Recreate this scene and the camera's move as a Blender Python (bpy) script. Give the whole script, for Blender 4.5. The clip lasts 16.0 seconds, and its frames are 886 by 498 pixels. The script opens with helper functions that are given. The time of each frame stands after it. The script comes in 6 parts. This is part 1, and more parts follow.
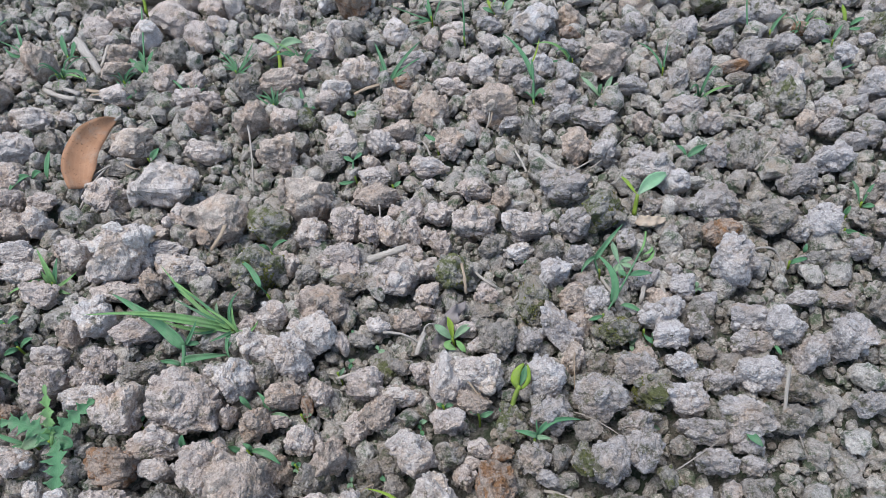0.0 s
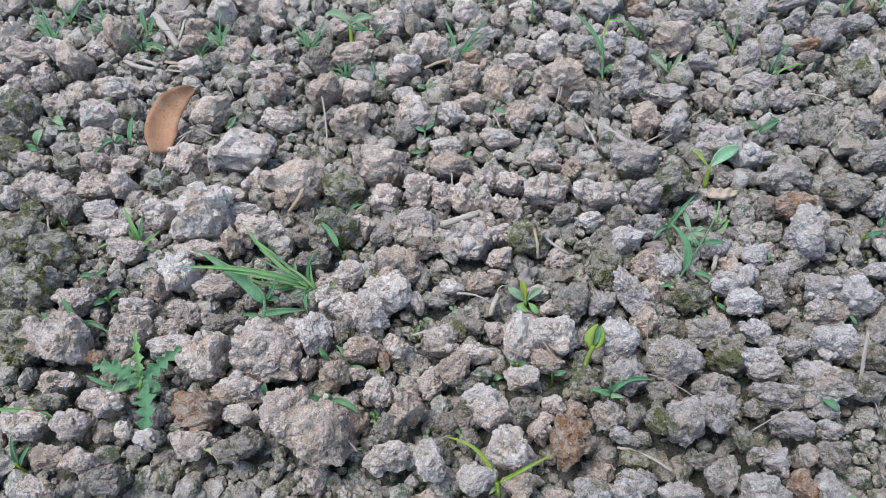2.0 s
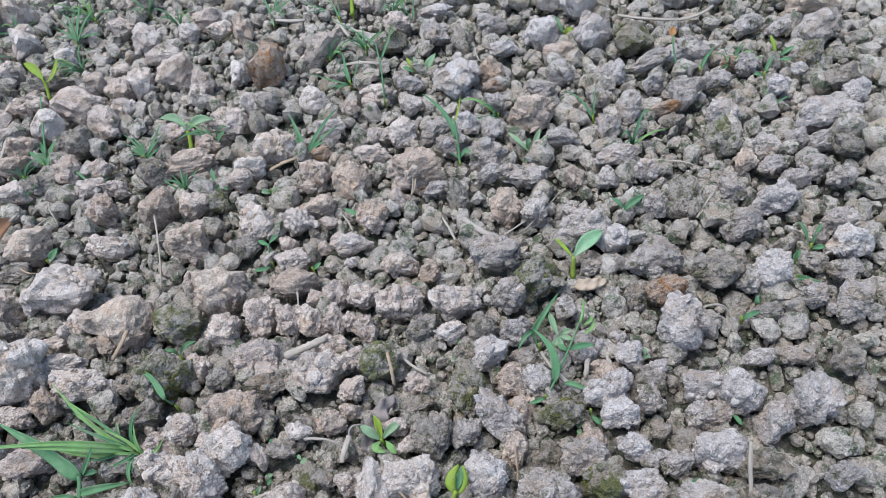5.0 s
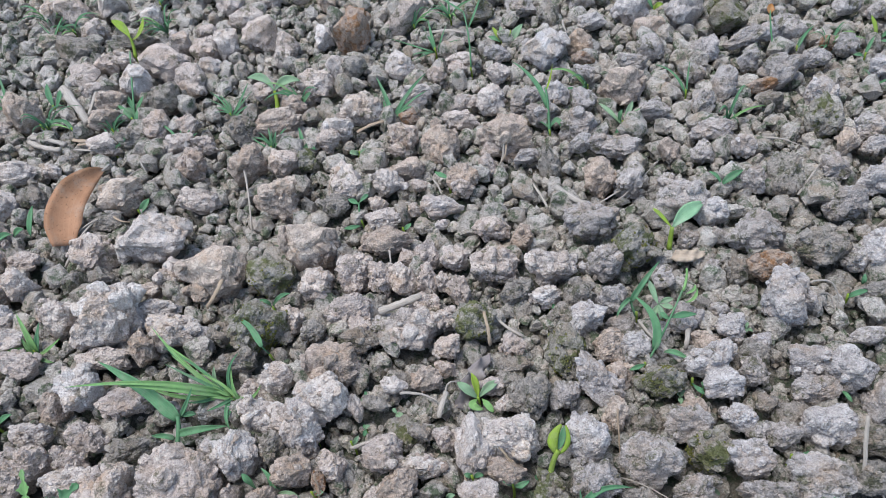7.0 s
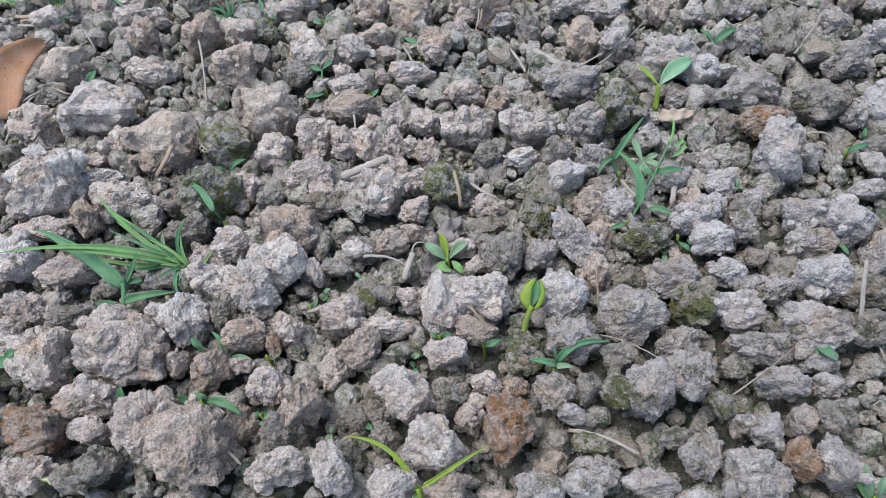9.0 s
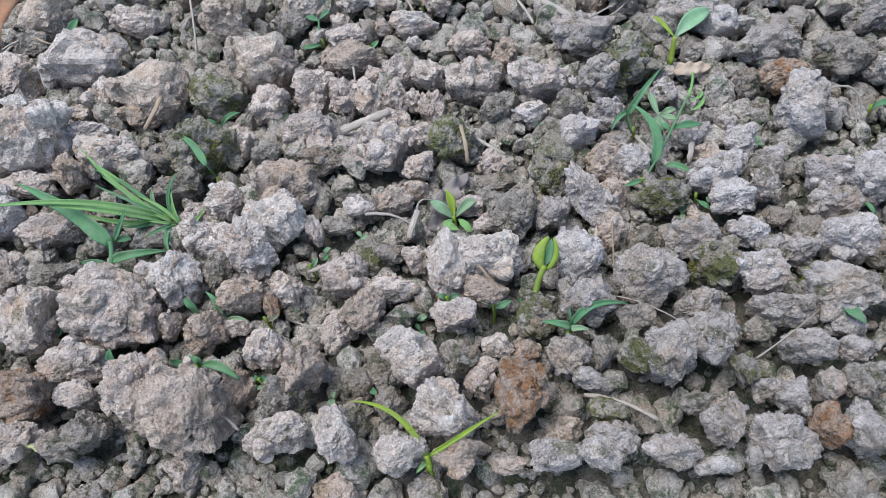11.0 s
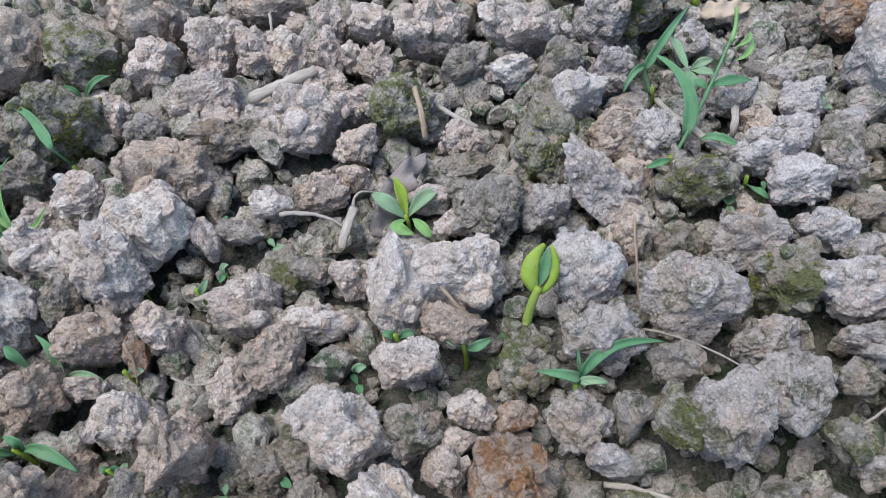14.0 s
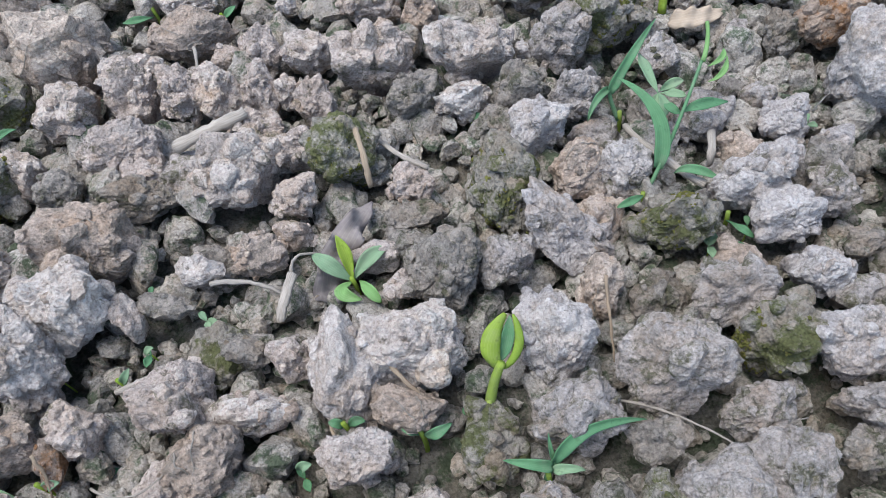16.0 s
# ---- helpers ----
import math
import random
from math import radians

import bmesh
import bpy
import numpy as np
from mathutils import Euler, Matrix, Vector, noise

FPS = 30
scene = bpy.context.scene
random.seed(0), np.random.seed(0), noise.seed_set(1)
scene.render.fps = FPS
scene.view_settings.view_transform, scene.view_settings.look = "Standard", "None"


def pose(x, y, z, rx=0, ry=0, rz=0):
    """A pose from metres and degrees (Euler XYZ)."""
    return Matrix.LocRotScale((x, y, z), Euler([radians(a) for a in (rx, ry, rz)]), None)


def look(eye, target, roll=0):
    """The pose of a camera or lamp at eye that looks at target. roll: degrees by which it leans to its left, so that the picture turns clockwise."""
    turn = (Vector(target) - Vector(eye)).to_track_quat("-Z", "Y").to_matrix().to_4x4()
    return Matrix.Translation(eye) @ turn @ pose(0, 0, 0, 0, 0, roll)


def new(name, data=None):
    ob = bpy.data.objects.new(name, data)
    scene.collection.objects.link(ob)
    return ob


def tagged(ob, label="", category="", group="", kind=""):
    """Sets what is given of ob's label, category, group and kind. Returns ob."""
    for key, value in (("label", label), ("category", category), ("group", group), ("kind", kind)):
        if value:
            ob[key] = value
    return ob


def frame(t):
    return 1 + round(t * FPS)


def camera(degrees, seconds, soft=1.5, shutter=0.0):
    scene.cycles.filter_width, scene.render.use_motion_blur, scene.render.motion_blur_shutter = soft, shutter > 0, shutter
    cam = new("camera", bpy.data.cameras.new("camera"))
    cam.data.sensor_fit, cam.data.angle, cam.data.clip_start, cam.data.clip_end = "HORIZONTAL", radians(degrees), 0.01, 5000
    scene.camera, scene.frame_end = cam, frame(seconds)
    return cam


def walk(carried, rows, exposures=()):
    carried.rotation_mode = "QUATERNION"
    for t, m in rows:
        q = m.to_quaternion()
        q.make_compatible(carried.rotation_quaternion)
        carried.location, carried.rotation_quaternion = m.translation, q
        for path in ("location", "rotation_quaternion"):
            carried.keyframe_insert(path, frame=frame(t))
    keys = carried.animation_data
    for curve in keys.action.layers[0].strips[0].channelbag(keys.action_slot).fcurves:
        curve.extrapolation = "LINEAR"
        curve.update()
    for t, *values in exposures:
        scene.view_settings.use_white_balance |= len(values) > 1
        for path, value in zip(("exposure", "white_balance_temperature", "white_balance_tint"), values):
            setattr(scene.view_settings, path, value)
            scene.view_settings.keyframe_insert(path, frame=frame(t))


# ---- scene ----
import functools

cam = camera(62.0, 16.0, soft=0.5)
PATH = [
    (0, (0.16, 0.29, 0.583), (0.029, 1.557, -0.958), -6.9),
    (0.5, (0.146, 0.281, 0.586), (0.01, 1.557, -0.948), -6.4),
    (1, (0.123, 0.272, 0.597), (-0.044, 1.551, -0.931), -6.4),
    (1.5, (0.108, 0.266, 0.6), (-0.099, 1.546, -0.923), -7.4),
    (2, (0.122, 0.252, 0.577), (-0.1, 1.516, -0.958), -8.5),
    (2.5, (0.156, 0.289, 0.574), (-0.021, 1.571, -0.95), -9.8),
    (3, (0.18, 0.316, 0.581), (0.025, 1.639, -0.911), -10.9),
    (3.5, (0.202, 0.342, 0.587), (0.085, 1.691, -0.885), -11.6),
    (3.7, (0.217, 0.354, 0.586), (0.108, 1.712, -0.878), -12.1),
    (5.8, (0.184, 0.355, 0.541), (0.136, 1.701, -0.937), -7.5),
    (6, (0.165, 0.354, 0.55), (0.085, 1.69, -0.937), -8.1),
    (6.5, (0.148, 0.35, 0.553), (0.042, 1.705, -0.915), -8.7),
    (7, (0.144, 0.34, 0.539), (0.008, 1.682, -0.937), -9.2),
    (7.5, (0.139, 0.317, 0.515), (0.0, 1.641, -0.977), -9.1),
    (8, (0.144, 0.296, 0.479), (0.01, 1.566, -1.061), -8.8),
    (8.5, (0.151, 0.309, 0.456), (0.028, 1.542, -1.114), -9.2),
    (9, (0.153, 0.315, 0.453), (0.03, 1.551, -1.114), -9.5),
    (9.5, (0.147, 0.315, 0.45), (0.025, 1.537, -1.129), -9.4),
    (9.7, (0.145, 0.315, 0.449), (0.023, 1.533, -1.133), -9.4),
    (11.8, (0.134, 0.355, 0.418), (0.05, 1.512, -1.212), -8.0),
    (12, (0.132, 0.381, 0.435), (0.037, 1.544, -1.189), -8.2),
    (12.5, (0.115, 0.397, 0.374), (0.045, 1.58, -1.238), -7.4),
    (13, (0.136, 0.423, 0.345), (0.095, 1.6, -1.271), -7.4),
    (13.5, (0.143, 0.424, 0.325), (0.102, 1.585, -1.303), -7.3),
    (14, (0.143, 0.425, 0.304), (0.116, 1.576, -1.331), -6.9),
    (14.5, (0.144, 0.434, 0.29), (0.125, 1.558, -1.365), -7.0),
    (15, (0.149, 0.45, 0.288), (0.155, 1.578, -1.364), -7.0),
    (15.5, (0.147, 0.456, 0.289), (0.151, 1.58, -1.365), -7.6),
    (16, (0.162, 0.476, 0.291), (0.172, 1.581, -1.376), -8.7),
]
walk(cam, [(t, look(eye, target, roll)) for t, eye, target, roll in PATH], [(0, 0.94), (3.5, 1.01), (9.7, 0.97), (12, 1.05), (14, 1.08), (16, 1.13)])

# ---- world and light ----
world = bpy.data.worlds.new("world")
scene.world = world
world.use_nodes = True
wt = world.node_tree
sky = wt.nodes.new("ShaderNodeTexSky")
sky.sky_type = "NISHITA"
sky.sun_disc = False
sky.sun_elevation = radians(75)
sky.sun_rotation = radians(-88)
sky.dust_density = 1.2
sky.air_density = 1.0
wt.links.new(sky.outputs[0], wt.nodes["Background"].inputs[0])
wt.nodes["Background"].inputs[1].default_value = 0.15
sun = new("sun", bpy.data.lights.new("sun", "SUN"))
sun.data.energy = 1.95
sun.data.angle = radians(40)
sun.data.color = (0.975, 0.987, 0.99)
sun.matrix_world = look((-0.5, 0.02, 1.9), (0, 0, 0))


# ---- materials ----
def nodes_of(name):
    m = bpy.data.materials.new(name)
    m.use_nodes = True
    t = m.node_tree
    return m, t, t.nodes["Principled BSDF"]


def noise_node(t, vec, scale, detail=5.0, rough=0.6, kind="ShaderNodeTexNoise"):
    n = t.nodes.new(kind)
    n.inputs["Scale"].default_value = scale
    if kind == "ShaderNodeTexNoise":
        n.inputs["Detail"].default_value = detail
        n.inputs["Roughness"].default_value = rough
    t.links.new(vec, n.inputs["Vector"])
    return n


def ramp(t, fac, stops):
    r = t.nodes.new("ShaderNodeValToRGB")
    e = r.color_ramp.elements
    while len(e) < len(stops):
        e.new(0.5)
    for el, (p, c) in zip(e, stops):
        el.position = p
        el.color = (*c, 1) if len(c) == 3 else c
    t.links.new(fac, r.inputs[0])
    return r.outputs[0]


def mix(t, fac, a, b, blend="MIX"):
    n = t.nodes.new("ShaderNodeMix")
    n.data_type = "RGBA"
    n.blend_type = blend
    for sock, v in ((n.inputs[0], fac), (n.inputs[6], a), (n.inputs[7], b)):
        if isinstance(v, (int, float)):
            sock.default_value = v
        elif isinstance(v, tuple):
            sock.default_value = (*v, 1)
        else:
            t.links.new(v, sock)
    return n.outputs[2]


def soil_material(name, dry, deep, patch, cover, random_by="object", grain=1.0):
    """Crumbly earth: a dry crust over damper earth, patches of a third tone (moss, rust or dust), crumbs and grit."""
    m, t, bsdf = nodes_of(name)
    geo = t.nodes.new("ShaderNodeNewGeometry")
    if random_by == "object":
        chance = t.nodes.new("ShaderNodeObjectInfo").outputs["Random"]
    else:
        chance = geo.outputs["Random Per Island"]
    shift_by = t.nodes.new("ShaderNodeVectorMath")
    shift_by.operation = "MULTIPLY_ADD"
    t.links.new(chance, shift_by.inputs[0])
    shift_by.inputs[1].default_value = (9, 5, 7)
    t.links.new(geo.outputs["Position"], shift_by.inputs[2])
    pos = shift_by.outputs[0]
    big = noise_node(t, pos, 38, 6, 0.68)
    mid = noise_node(t, pos, 170, 6, 0.72)
    fine = noise_node(t, pos, 700, 5, 0.8)
    tone = ramp(t, big.outputs[0], ((0.34, deep), (0.50, dry), (0.70, tuple(min(1, c * 1.28) for c in dry))))
    tone = mix(t, 0.45, tone, ramp(t, mid.outputs[0], ((0.36, tuple(c * 0.5 for c in deep)), (0.46, dry), (0.66, tuple(min(1, c * 1.5) for c in dry)))))
    earth = noise_node(t, pos, 24, 6, 0.75)
    tone = mix(t, ramp(t, earth.outputs[0], ((0.49, (0, 0, 0)), (0.68, (0.8, 0.8, 0.8)))), tone, tuple(c * k for c, k in zip(dry, (0.88, 0.74, 0.59))))
    blot = noise_node(t, pos, 58, 7, 0.78)
    spot = ramp(t, blot.outputs[0], ((0.62 - cover * 0.32, (0, 0, 0)), (0.70 - cover * 0.28, (0.9, 0.9, 0.9))))
    tone = mix(t, spot, tone, mix(t, mid.outputs[0], tuple(c * 0.55 for c in patch), patch))
    tone = mix(t, 0.52, tone, ramp(t, fine.outputs[0], ((0.36, (0.24, 0.235, 0.23)), (0.49, (0.52, 0.52, 0.52)), (0.64, (0.76, 0.755, 0.75)))), "OVERLAY")
    shift = ramp(t, chance, ((0.0, (0.44, 0.42, 0.40)), (0.3, (0.50, 0.49, 0.485)), (0.65, (0.55, 0.525, 0.505)), (1.0, (0.66, 0.65, 0.64))))
    tone = mix(t, 0.7, tone, shift, "OVERLAY")
    t.links.new(tone, bsdf.inputs["Base Color"])
    bsdf.inputs["Roughness"].default_value = 0.95
    bsdf.inputs["Specular IOR Level"].default_value = 0.15
    cells = noise_node(t, pos, 520 * grain, kind="ShaderNodeTexVoronoi")
    pits = noise_node(t, pos, 330 * grain, 7, 0.72)
    b1 = t.nodes.new("ShaderNodeBump")
    b1.inputs["Strength"].default_value = 0.6
    b1.inputs["Distance"].default_value = 0.0030
    t.links.new(cells.outputs["Distance"], b1.inputs["Height"])
    b1.invert = True
    b2 = t.nodes.new("ShaderNodeBump")
    b2.inputs["Strength"].default_value = 0.9
    b2.inputs["Distance"].default_value = 0.0042
    t.links.new(pits.outputs[0], b2.inputs["Height"])
    t.links.new(b1.outputs[0], b2.inputs["Normal"])
    t.links.new(b2.outputs[0], bsdf.inputs["Normal"])
    return m


def leaf_material(name, tone, vein, glow=0.3, rough=0.72, specks=0.35):
    m, t, bsdf = nodes_of(name)
    pos = t.nodes.new("ShaderNodeNewGeometry").outputs["Position"]
    uv = t.nodes.new("ShaderNodeUVMap").outputs[0]
    n = noise_node(t, pos, 130, 4)
    c = mix(t, n.outputs[0], tuple(x * 0.7 for x in tone), tuple(min(1, x * 1.25) for x in tone))
    w = t.nodes.new("ShaderNodeTexWave")
    w.bands_direction = "X"
    w.inputs["Scale"].default_value = 2.2
    w.inputs["Distortion"].default_value = 1.0
    t.links.new(uv, w.inputs["Vector"])
    c = mix(t, ramp(t, w.outputs[0], ((0.8, (0, 0, 0)), (1.0, (0.35, 0.35, 0.35)))), c, vein)
    fleck = noise_node(t, pos, 420, 3, 0.6)
    c = mix(t, ramp(t, fleck.outputs[0], ((0.60, (0, 0, 0)), (0.70, (specks, specks, specks)))), c, tuple(x * 0.35 for x in tone))
    dusty = noise_node(t, pos, 60, 5, 0.7)
    c = mix(t, ramp(t, dusty.outputs[0], ((0.50, (0, 0, 0)), (0.75, (0.4, 0.4, 0.4)))), c, (0.30, 0.28, 0.24))
    chance = t.nodes.new("ShaderNodeObjectInfo").outputs["Random"]
    c = mix(t, 0.6, c, ramp(t, chance, ((0, (0.42, 0.45, 0.42)), (1, (0.6, 0.57, 0.52)))), "OVERLAY")
    t.links.new(c, bsdf.inputs["Base Color"])
    bsdf.inputs["Roughness"].default_value = rough
    bsdf.inputs["Specular IOR Level"].default_value = 0.22
    tl = t.nodes.new("ShaderNodeBsdfTranslucent")
    t.links.new(c, tl.inputs[0])
    ms = t.nodes.new("ShaderNodeMixShader")
    ms.inputs[0].default_value = glow
    t.links.new(bsdf.outputs[0], ms.inputs[1])
    t.links.new(tl.outputs[0], ms.inputs[2])
    t.links.new(ms.outputs[0], t.nodes["Material Output"].inputs[0])
    return m


def wood_material(name, tone, dark):
    m, t, bsdf = nodes_of(name)
    uv = t.nodes.new("ShaderNodeUVMap").outputs[0]
    mp = t.nodes.new("ShaderNodeMapping")
    mp.inputs["Scale"].default_value = (14, 1.5, 1)
    t.links.new(uv, mp.inputs[0])
    n = noise_node(t, mp.outputs[0], 2.0, 6, 0.7)
    t.links.new(ramp(t, n.outputs[0], ((0.3, dark), (0.62, tone))), bsdf.inputs["Base Color"])
    bsdf.inputs["Roughness"].default_value = 0.8
    b = t.nodes.new("ShaderNodeBump")
    b.inputs["Distance"].default_value = 0.0006
    t.links.new(n.outputs[0], b.inputs["Height"])
    t.links.new(b.outputs[0], bsdf.inputs["Normal"])
    return m


KINDS = {
    "pale": ("dry_pale_soil", (0.52, 0.465, 0.425), (0.385, 0.335, 0.295), (0.22, 0.20, 0.15), 0.16),
    # Right-side copy of pale: a cooler, dimmer light cast put into its colour.
    "cool": ("dry_cool_grey_soil", (0.46, 0.43, 0.412), (0.335, 0.31, 0.295), (0.21, 0.195, 0.155), 0.15),
    # Left-side copy of grey, warmed and brightened to carry the light gradient.
    "fawn": ("dry_fawn_soil", (0.49, 0.422, 0.375), (0.345, 0.288, 0.245), (0.19, 0.175, 0.115), 0.25),
    "grey": ("dry_grey_soil", (0.39, 0.36, 0.338), (0.26, 0.235, 0.213), (0.15, 0.148, 0.09), 0.30),
    "tan": ("tan_soil", (0.45, 0.375, 0.315), (0.305, 0.245, 0.20), (0.35, 0.305, 0.255), 0.35),
    "rust": ("rust_soil", (0.34, 0.275, 0.225), (0.21, 0.16, 0.12), (0.34, 0.175, 0.08), 0.42),
    "moss": ("mossy_soil", (0.30, 0.28, 0.245), (0.185, 0.172, 0.138), (0.12, 0.135, 0.045), 0.48),
    # A darker tone of the same earth, with dull green patches.
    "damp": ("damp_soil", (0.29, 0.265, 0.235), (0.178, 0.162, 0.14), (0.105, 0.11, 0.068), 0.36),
}
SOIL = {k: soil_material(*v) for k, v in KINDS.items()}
HEAP = {k: soil_material("heaped_" + v[0], *v[1:], "island") for k, v in KINDS.items()}
crumb_soil = soil_material("crumb_soil", (0.42, 0.39, 0.35), (0.235, 0.225, 0.196), (0.105, 0.15, 0.085), 0.36, "island", 1.3)
# The bed is much darker than the crumbs, with green patches.
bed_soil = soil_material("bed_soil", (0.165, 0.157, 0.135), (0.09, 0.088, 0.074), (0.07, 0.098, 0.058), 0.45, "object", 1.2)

moss_green = soil_material("moss", (0.19, 0.20, 0.06), (0.09, 0.11, 0.03), (0.24, 0.21, 0.07), 0.4, "island", 2.0)

green_leaf = leaf_material("green_leaf", (0.105, 0.245, 0.125), (0.17, 0.31, 0.18))
light_leaf = leaf_material("light_green_leaf", (0.19, 0.355, 0.13), (0.29, 0.44, 0.22))
pale_leaf = leaf_material("pale_green_leaf", (0.215, 0.335, 0.205), (0.30, 0.41, 0.28))
lime_leaf = leaf_material("lime_leaf", (0.28, 0.40, 0.06), (0.36, 0.46, 0.11), 0.4)
sheen_leaf = leaf_material("sheen_leaf", (0.25, 0.43, 0.26), (0.32, 0.50, 0.32), 0.3, 0.32)
rustleaf_leaf = leaf_material("rust_bud", (0.36, 0.16, 0.05), (0.42, 0.22, 0.08), 0.15, 0.7)
brown_leaf = leaf_material("brown_leaf", (0.33, 0.175, 0.10), (0.37, 0.21, 0.125), 0.12, 0.65, 0.8)
purple_leaf = leaf_material("purple_grey_leaf", (0.20, 0.175, 0.175), (0.26, 0.235, 0.225), 0.05, 0.8)
tan_leaf = leaf_material("tan_dry_leaf", (0.46, 0.36, 0.28), (0.56, 0.46, 0.38), 0.15, 0.7)
pale_wood = wood_material("pale_straw", (0.40, 0.355, 0.30), (0.20, 0.17, 0.135))
grey_wood = wood_material("grey_bark", (0.38, 0.34, 0.29), (0.19, 0.165, 0.14))
tan_wood = wood_material("tan_straw", (0.38, 0.29, 0.20), (0.20, 0.145, 0.095))
lime_wood = wood_material("yellowing_straw", (0.44, 0.46, 0.22), (0.28, 0.27, 0.12))

# ---- shapes ----
rng = np.random.default_rng(7)
GRAD = rng.normal(size=(512, 3))
GRAD /= np.linalg.norm(GRAD, axis=1)[:, None]
PERM = np.concatenate([rng.permutation(512)] * 3)


def pnoise(p):
    """Gradient noise of many points at once."""
    i = np.floor(p).astype(int)
    f = p - i
    u = f * f * f * (f * (f * 6 - 15) + 10)
    i &= 511
    total = 0
    for dx in (0, 1):
        wx = u[:, 0] if dx else 1 - u[:, 0]
        for dy in (0, 1):
            wy = u[:, 1] if dy else 1 - u[:, 1]
            for dz in (0, 1):
                wz = u[:, 2] if dz else 1 - u[:, 2]
                g = GRAD[PERM[PERM[PERM[(i[:, 0] + dx) & 511] + ((i[:, 1] + dy) & 511)] + ((i[:, 2] + dz) & 511)]]
                total = total + wx * wy * wz * ((f - (dx, dy, dz)) * g).sum(1)
    return total


def fbm(p, octaves=3, gain=0.5):
    return sum(gain ** k * pnoise(p * 2 ** k + 17.3 * k) for k in range(octaves))


def ball(level):
    bm = bmesh.new()
    bmesh.ops.create_icosphere(bm, subdivisions=level, radius=1)
    v = np.array([p.co for p in bm.verts])
    f = np.array([[p.index for p in q.verts] for q in bm.faces])
    bm.free()
    return v, f


BALLS = {k: ball(k) for k in (1, 2, 3, 4, 5, 6)}
JITTER = rng.uniform(0, 1, (512, 3))


def domes(p):
    """Rounded bumps with sharp creases between them: 1 at the top of a bump, about 0 in a crease."""
    i = np.floor(p).astype(int)
    f = p - i
    best = np.full(len(p), 9.0)
    for dx in (-1, 0, 1):
        a = PERM[(i[:, 0] + dx) & 511]
        for dy in (-1, 0, 1):
            b = PERM[a + ((i[:, 1] + dy) & 511)]
            for dz in (-1, 0, 1):
                g = JITTER[PERM[b + ((i[:, 2] + dz) & 511)]]
                q = g + (dx, dy, dz) - f
                best = np.minimum(best, (q * q).sum(1))
    return 1 - np.minimum(best, 1.0)


@functools.lru_cache(maxsize=None)
def raw_lump(level, seed):
    """A broken lump of earth: a worn polyhedron with a crust, knobs, crumbs and cracks."""
    r = np.random.default_rng(seed)
    d, f = BALLS[level]
    facets = 8 + seed % 7
    n = r.normal(size=(facets, 3))
    n /= np.linalg.norm(n, axis=1)[:, None]
    off = r.uniform(0.60, 1.0, facets)
    dots = np.maximum(d @ n.T, 0) / off
    rad = ((dots ** 14).sum(1) + 0.72 ** 14) ** (-1 / 14)
    p = d * np.minimum(rad, 1.30)[:, None]
    s = r.uniform(0, 200, 3)
    p2 = p + 0.13 * np.stack([pnoise(p * 2.6 + s), pnoise(p * 2.6 - s), pnoise(p * 2.6 + s + 40)], 1)
    crumbly = np.clip(0.75 + 1.6 * fbm(p * 1.6 - s, 2), 0.25, 1.25)
    k = 0.32 * fbm(p * 1.7 + s, 3) + 0.13 * domes(p2 * 1.9 + s)
    k += crumbly * 0.095 * domes(p2 * 4.1 - s)
    crack = np.abs(pnoise(p2 * 1.7 + s + 50))
    k -= 0.16 * np.clip(1 - crack / 0.06, 0, 1) * np.clip(3 * pnoise(p * 1.1 + s), 0, 1)
    if level >= 4:
        k += crumbly * 0.065 * domes(p2 * 8.3 + s)
    if level >= 5:
        k += crumbly * 0.05 * domes(p2 * 15 - s)
    if level >= 6:
        k += crumbly * 0.030 * domes(p2 * 27 + s)
    k += crumbly * r.normal(0, {1: 0.12, 2: 0.085, 3: 0.05, 4: 0.032, 5: 0.02, 6: 0.0105}[level], len(d))
    return p + d * k[:, None], f


def lump(level, seed, count=48):
    """One of a stock of lumps, turned some way and fitted into a box from -1 to 1."""
    r = np.random.default_rng(seed + 4000)
    p, f = raw_lump(level, seed % count)
    p = p @ np.array(Euler(r.uniform(0, 6.28, 3)).to_matrix()).T
    lo, hi = p.min(0), p.max(0)
    return (p - (lo + hi) / 2) / ((hi - lo) / 2), f


def caked(p, seed, small, least=10, most=22):
    """Smaller crumbs that have caked to the surface p of a clod."""
    r = np.random.default_rng(seed + 8000)
    pieces = []
    for _ in range(r.integers(least, most)):
        size = small * (0.05 + 0.13 * r.random() ** 2)
        q, g = raw_lump(3 if size > 0.0055 else 2, int(r.integers(24)))
        q = (q * r.uniform(0.75, 1.25, 3)) @ np.array(Euler(r.uniform(0, 6.28, 3)).to_matrix()).T
        foot = p[r.integers(len(p))]
        pieces.append((q * size + foot * (1 - 0.25 * size / (np.linalg.norm(foot) + 1e-6)), g))
    return joined(pieces)


def mesh_of(name, v, f, material, smooth=True):
    me = bpy.data.meshes.new(name)
    v, f = np.ascontiguousarray(v, dtype=np.float32), np.ascontiguousarray(f, dtype=np.int32)
    k = f.shape[1]
    me.vertices.add(len(v))
    me.vertices.foreach_set("co", v.ravel())
    me.loops.add(f.size)
    me.loops.foreach_set("vertex_index", f.ravel())
    me.polygons.add(len(f))
    me.polygons.foreach_set("loop_start", np.arange(0, f.size, k, dtype=np.int32))
    me.polygons.foreach_set("use_smooth", np.full(len(f), smooth))
    me.materials.append(material)
    me.update(calc_edges=True)
    return me


def joined(pieces):
    vs, fs, n = [], [], 0
    for v, f in pieces:
        vs.append(v)
        fs.append(f + n)
        n += len(v)
    return np.concatenate(vs), np.concatenate(fs)


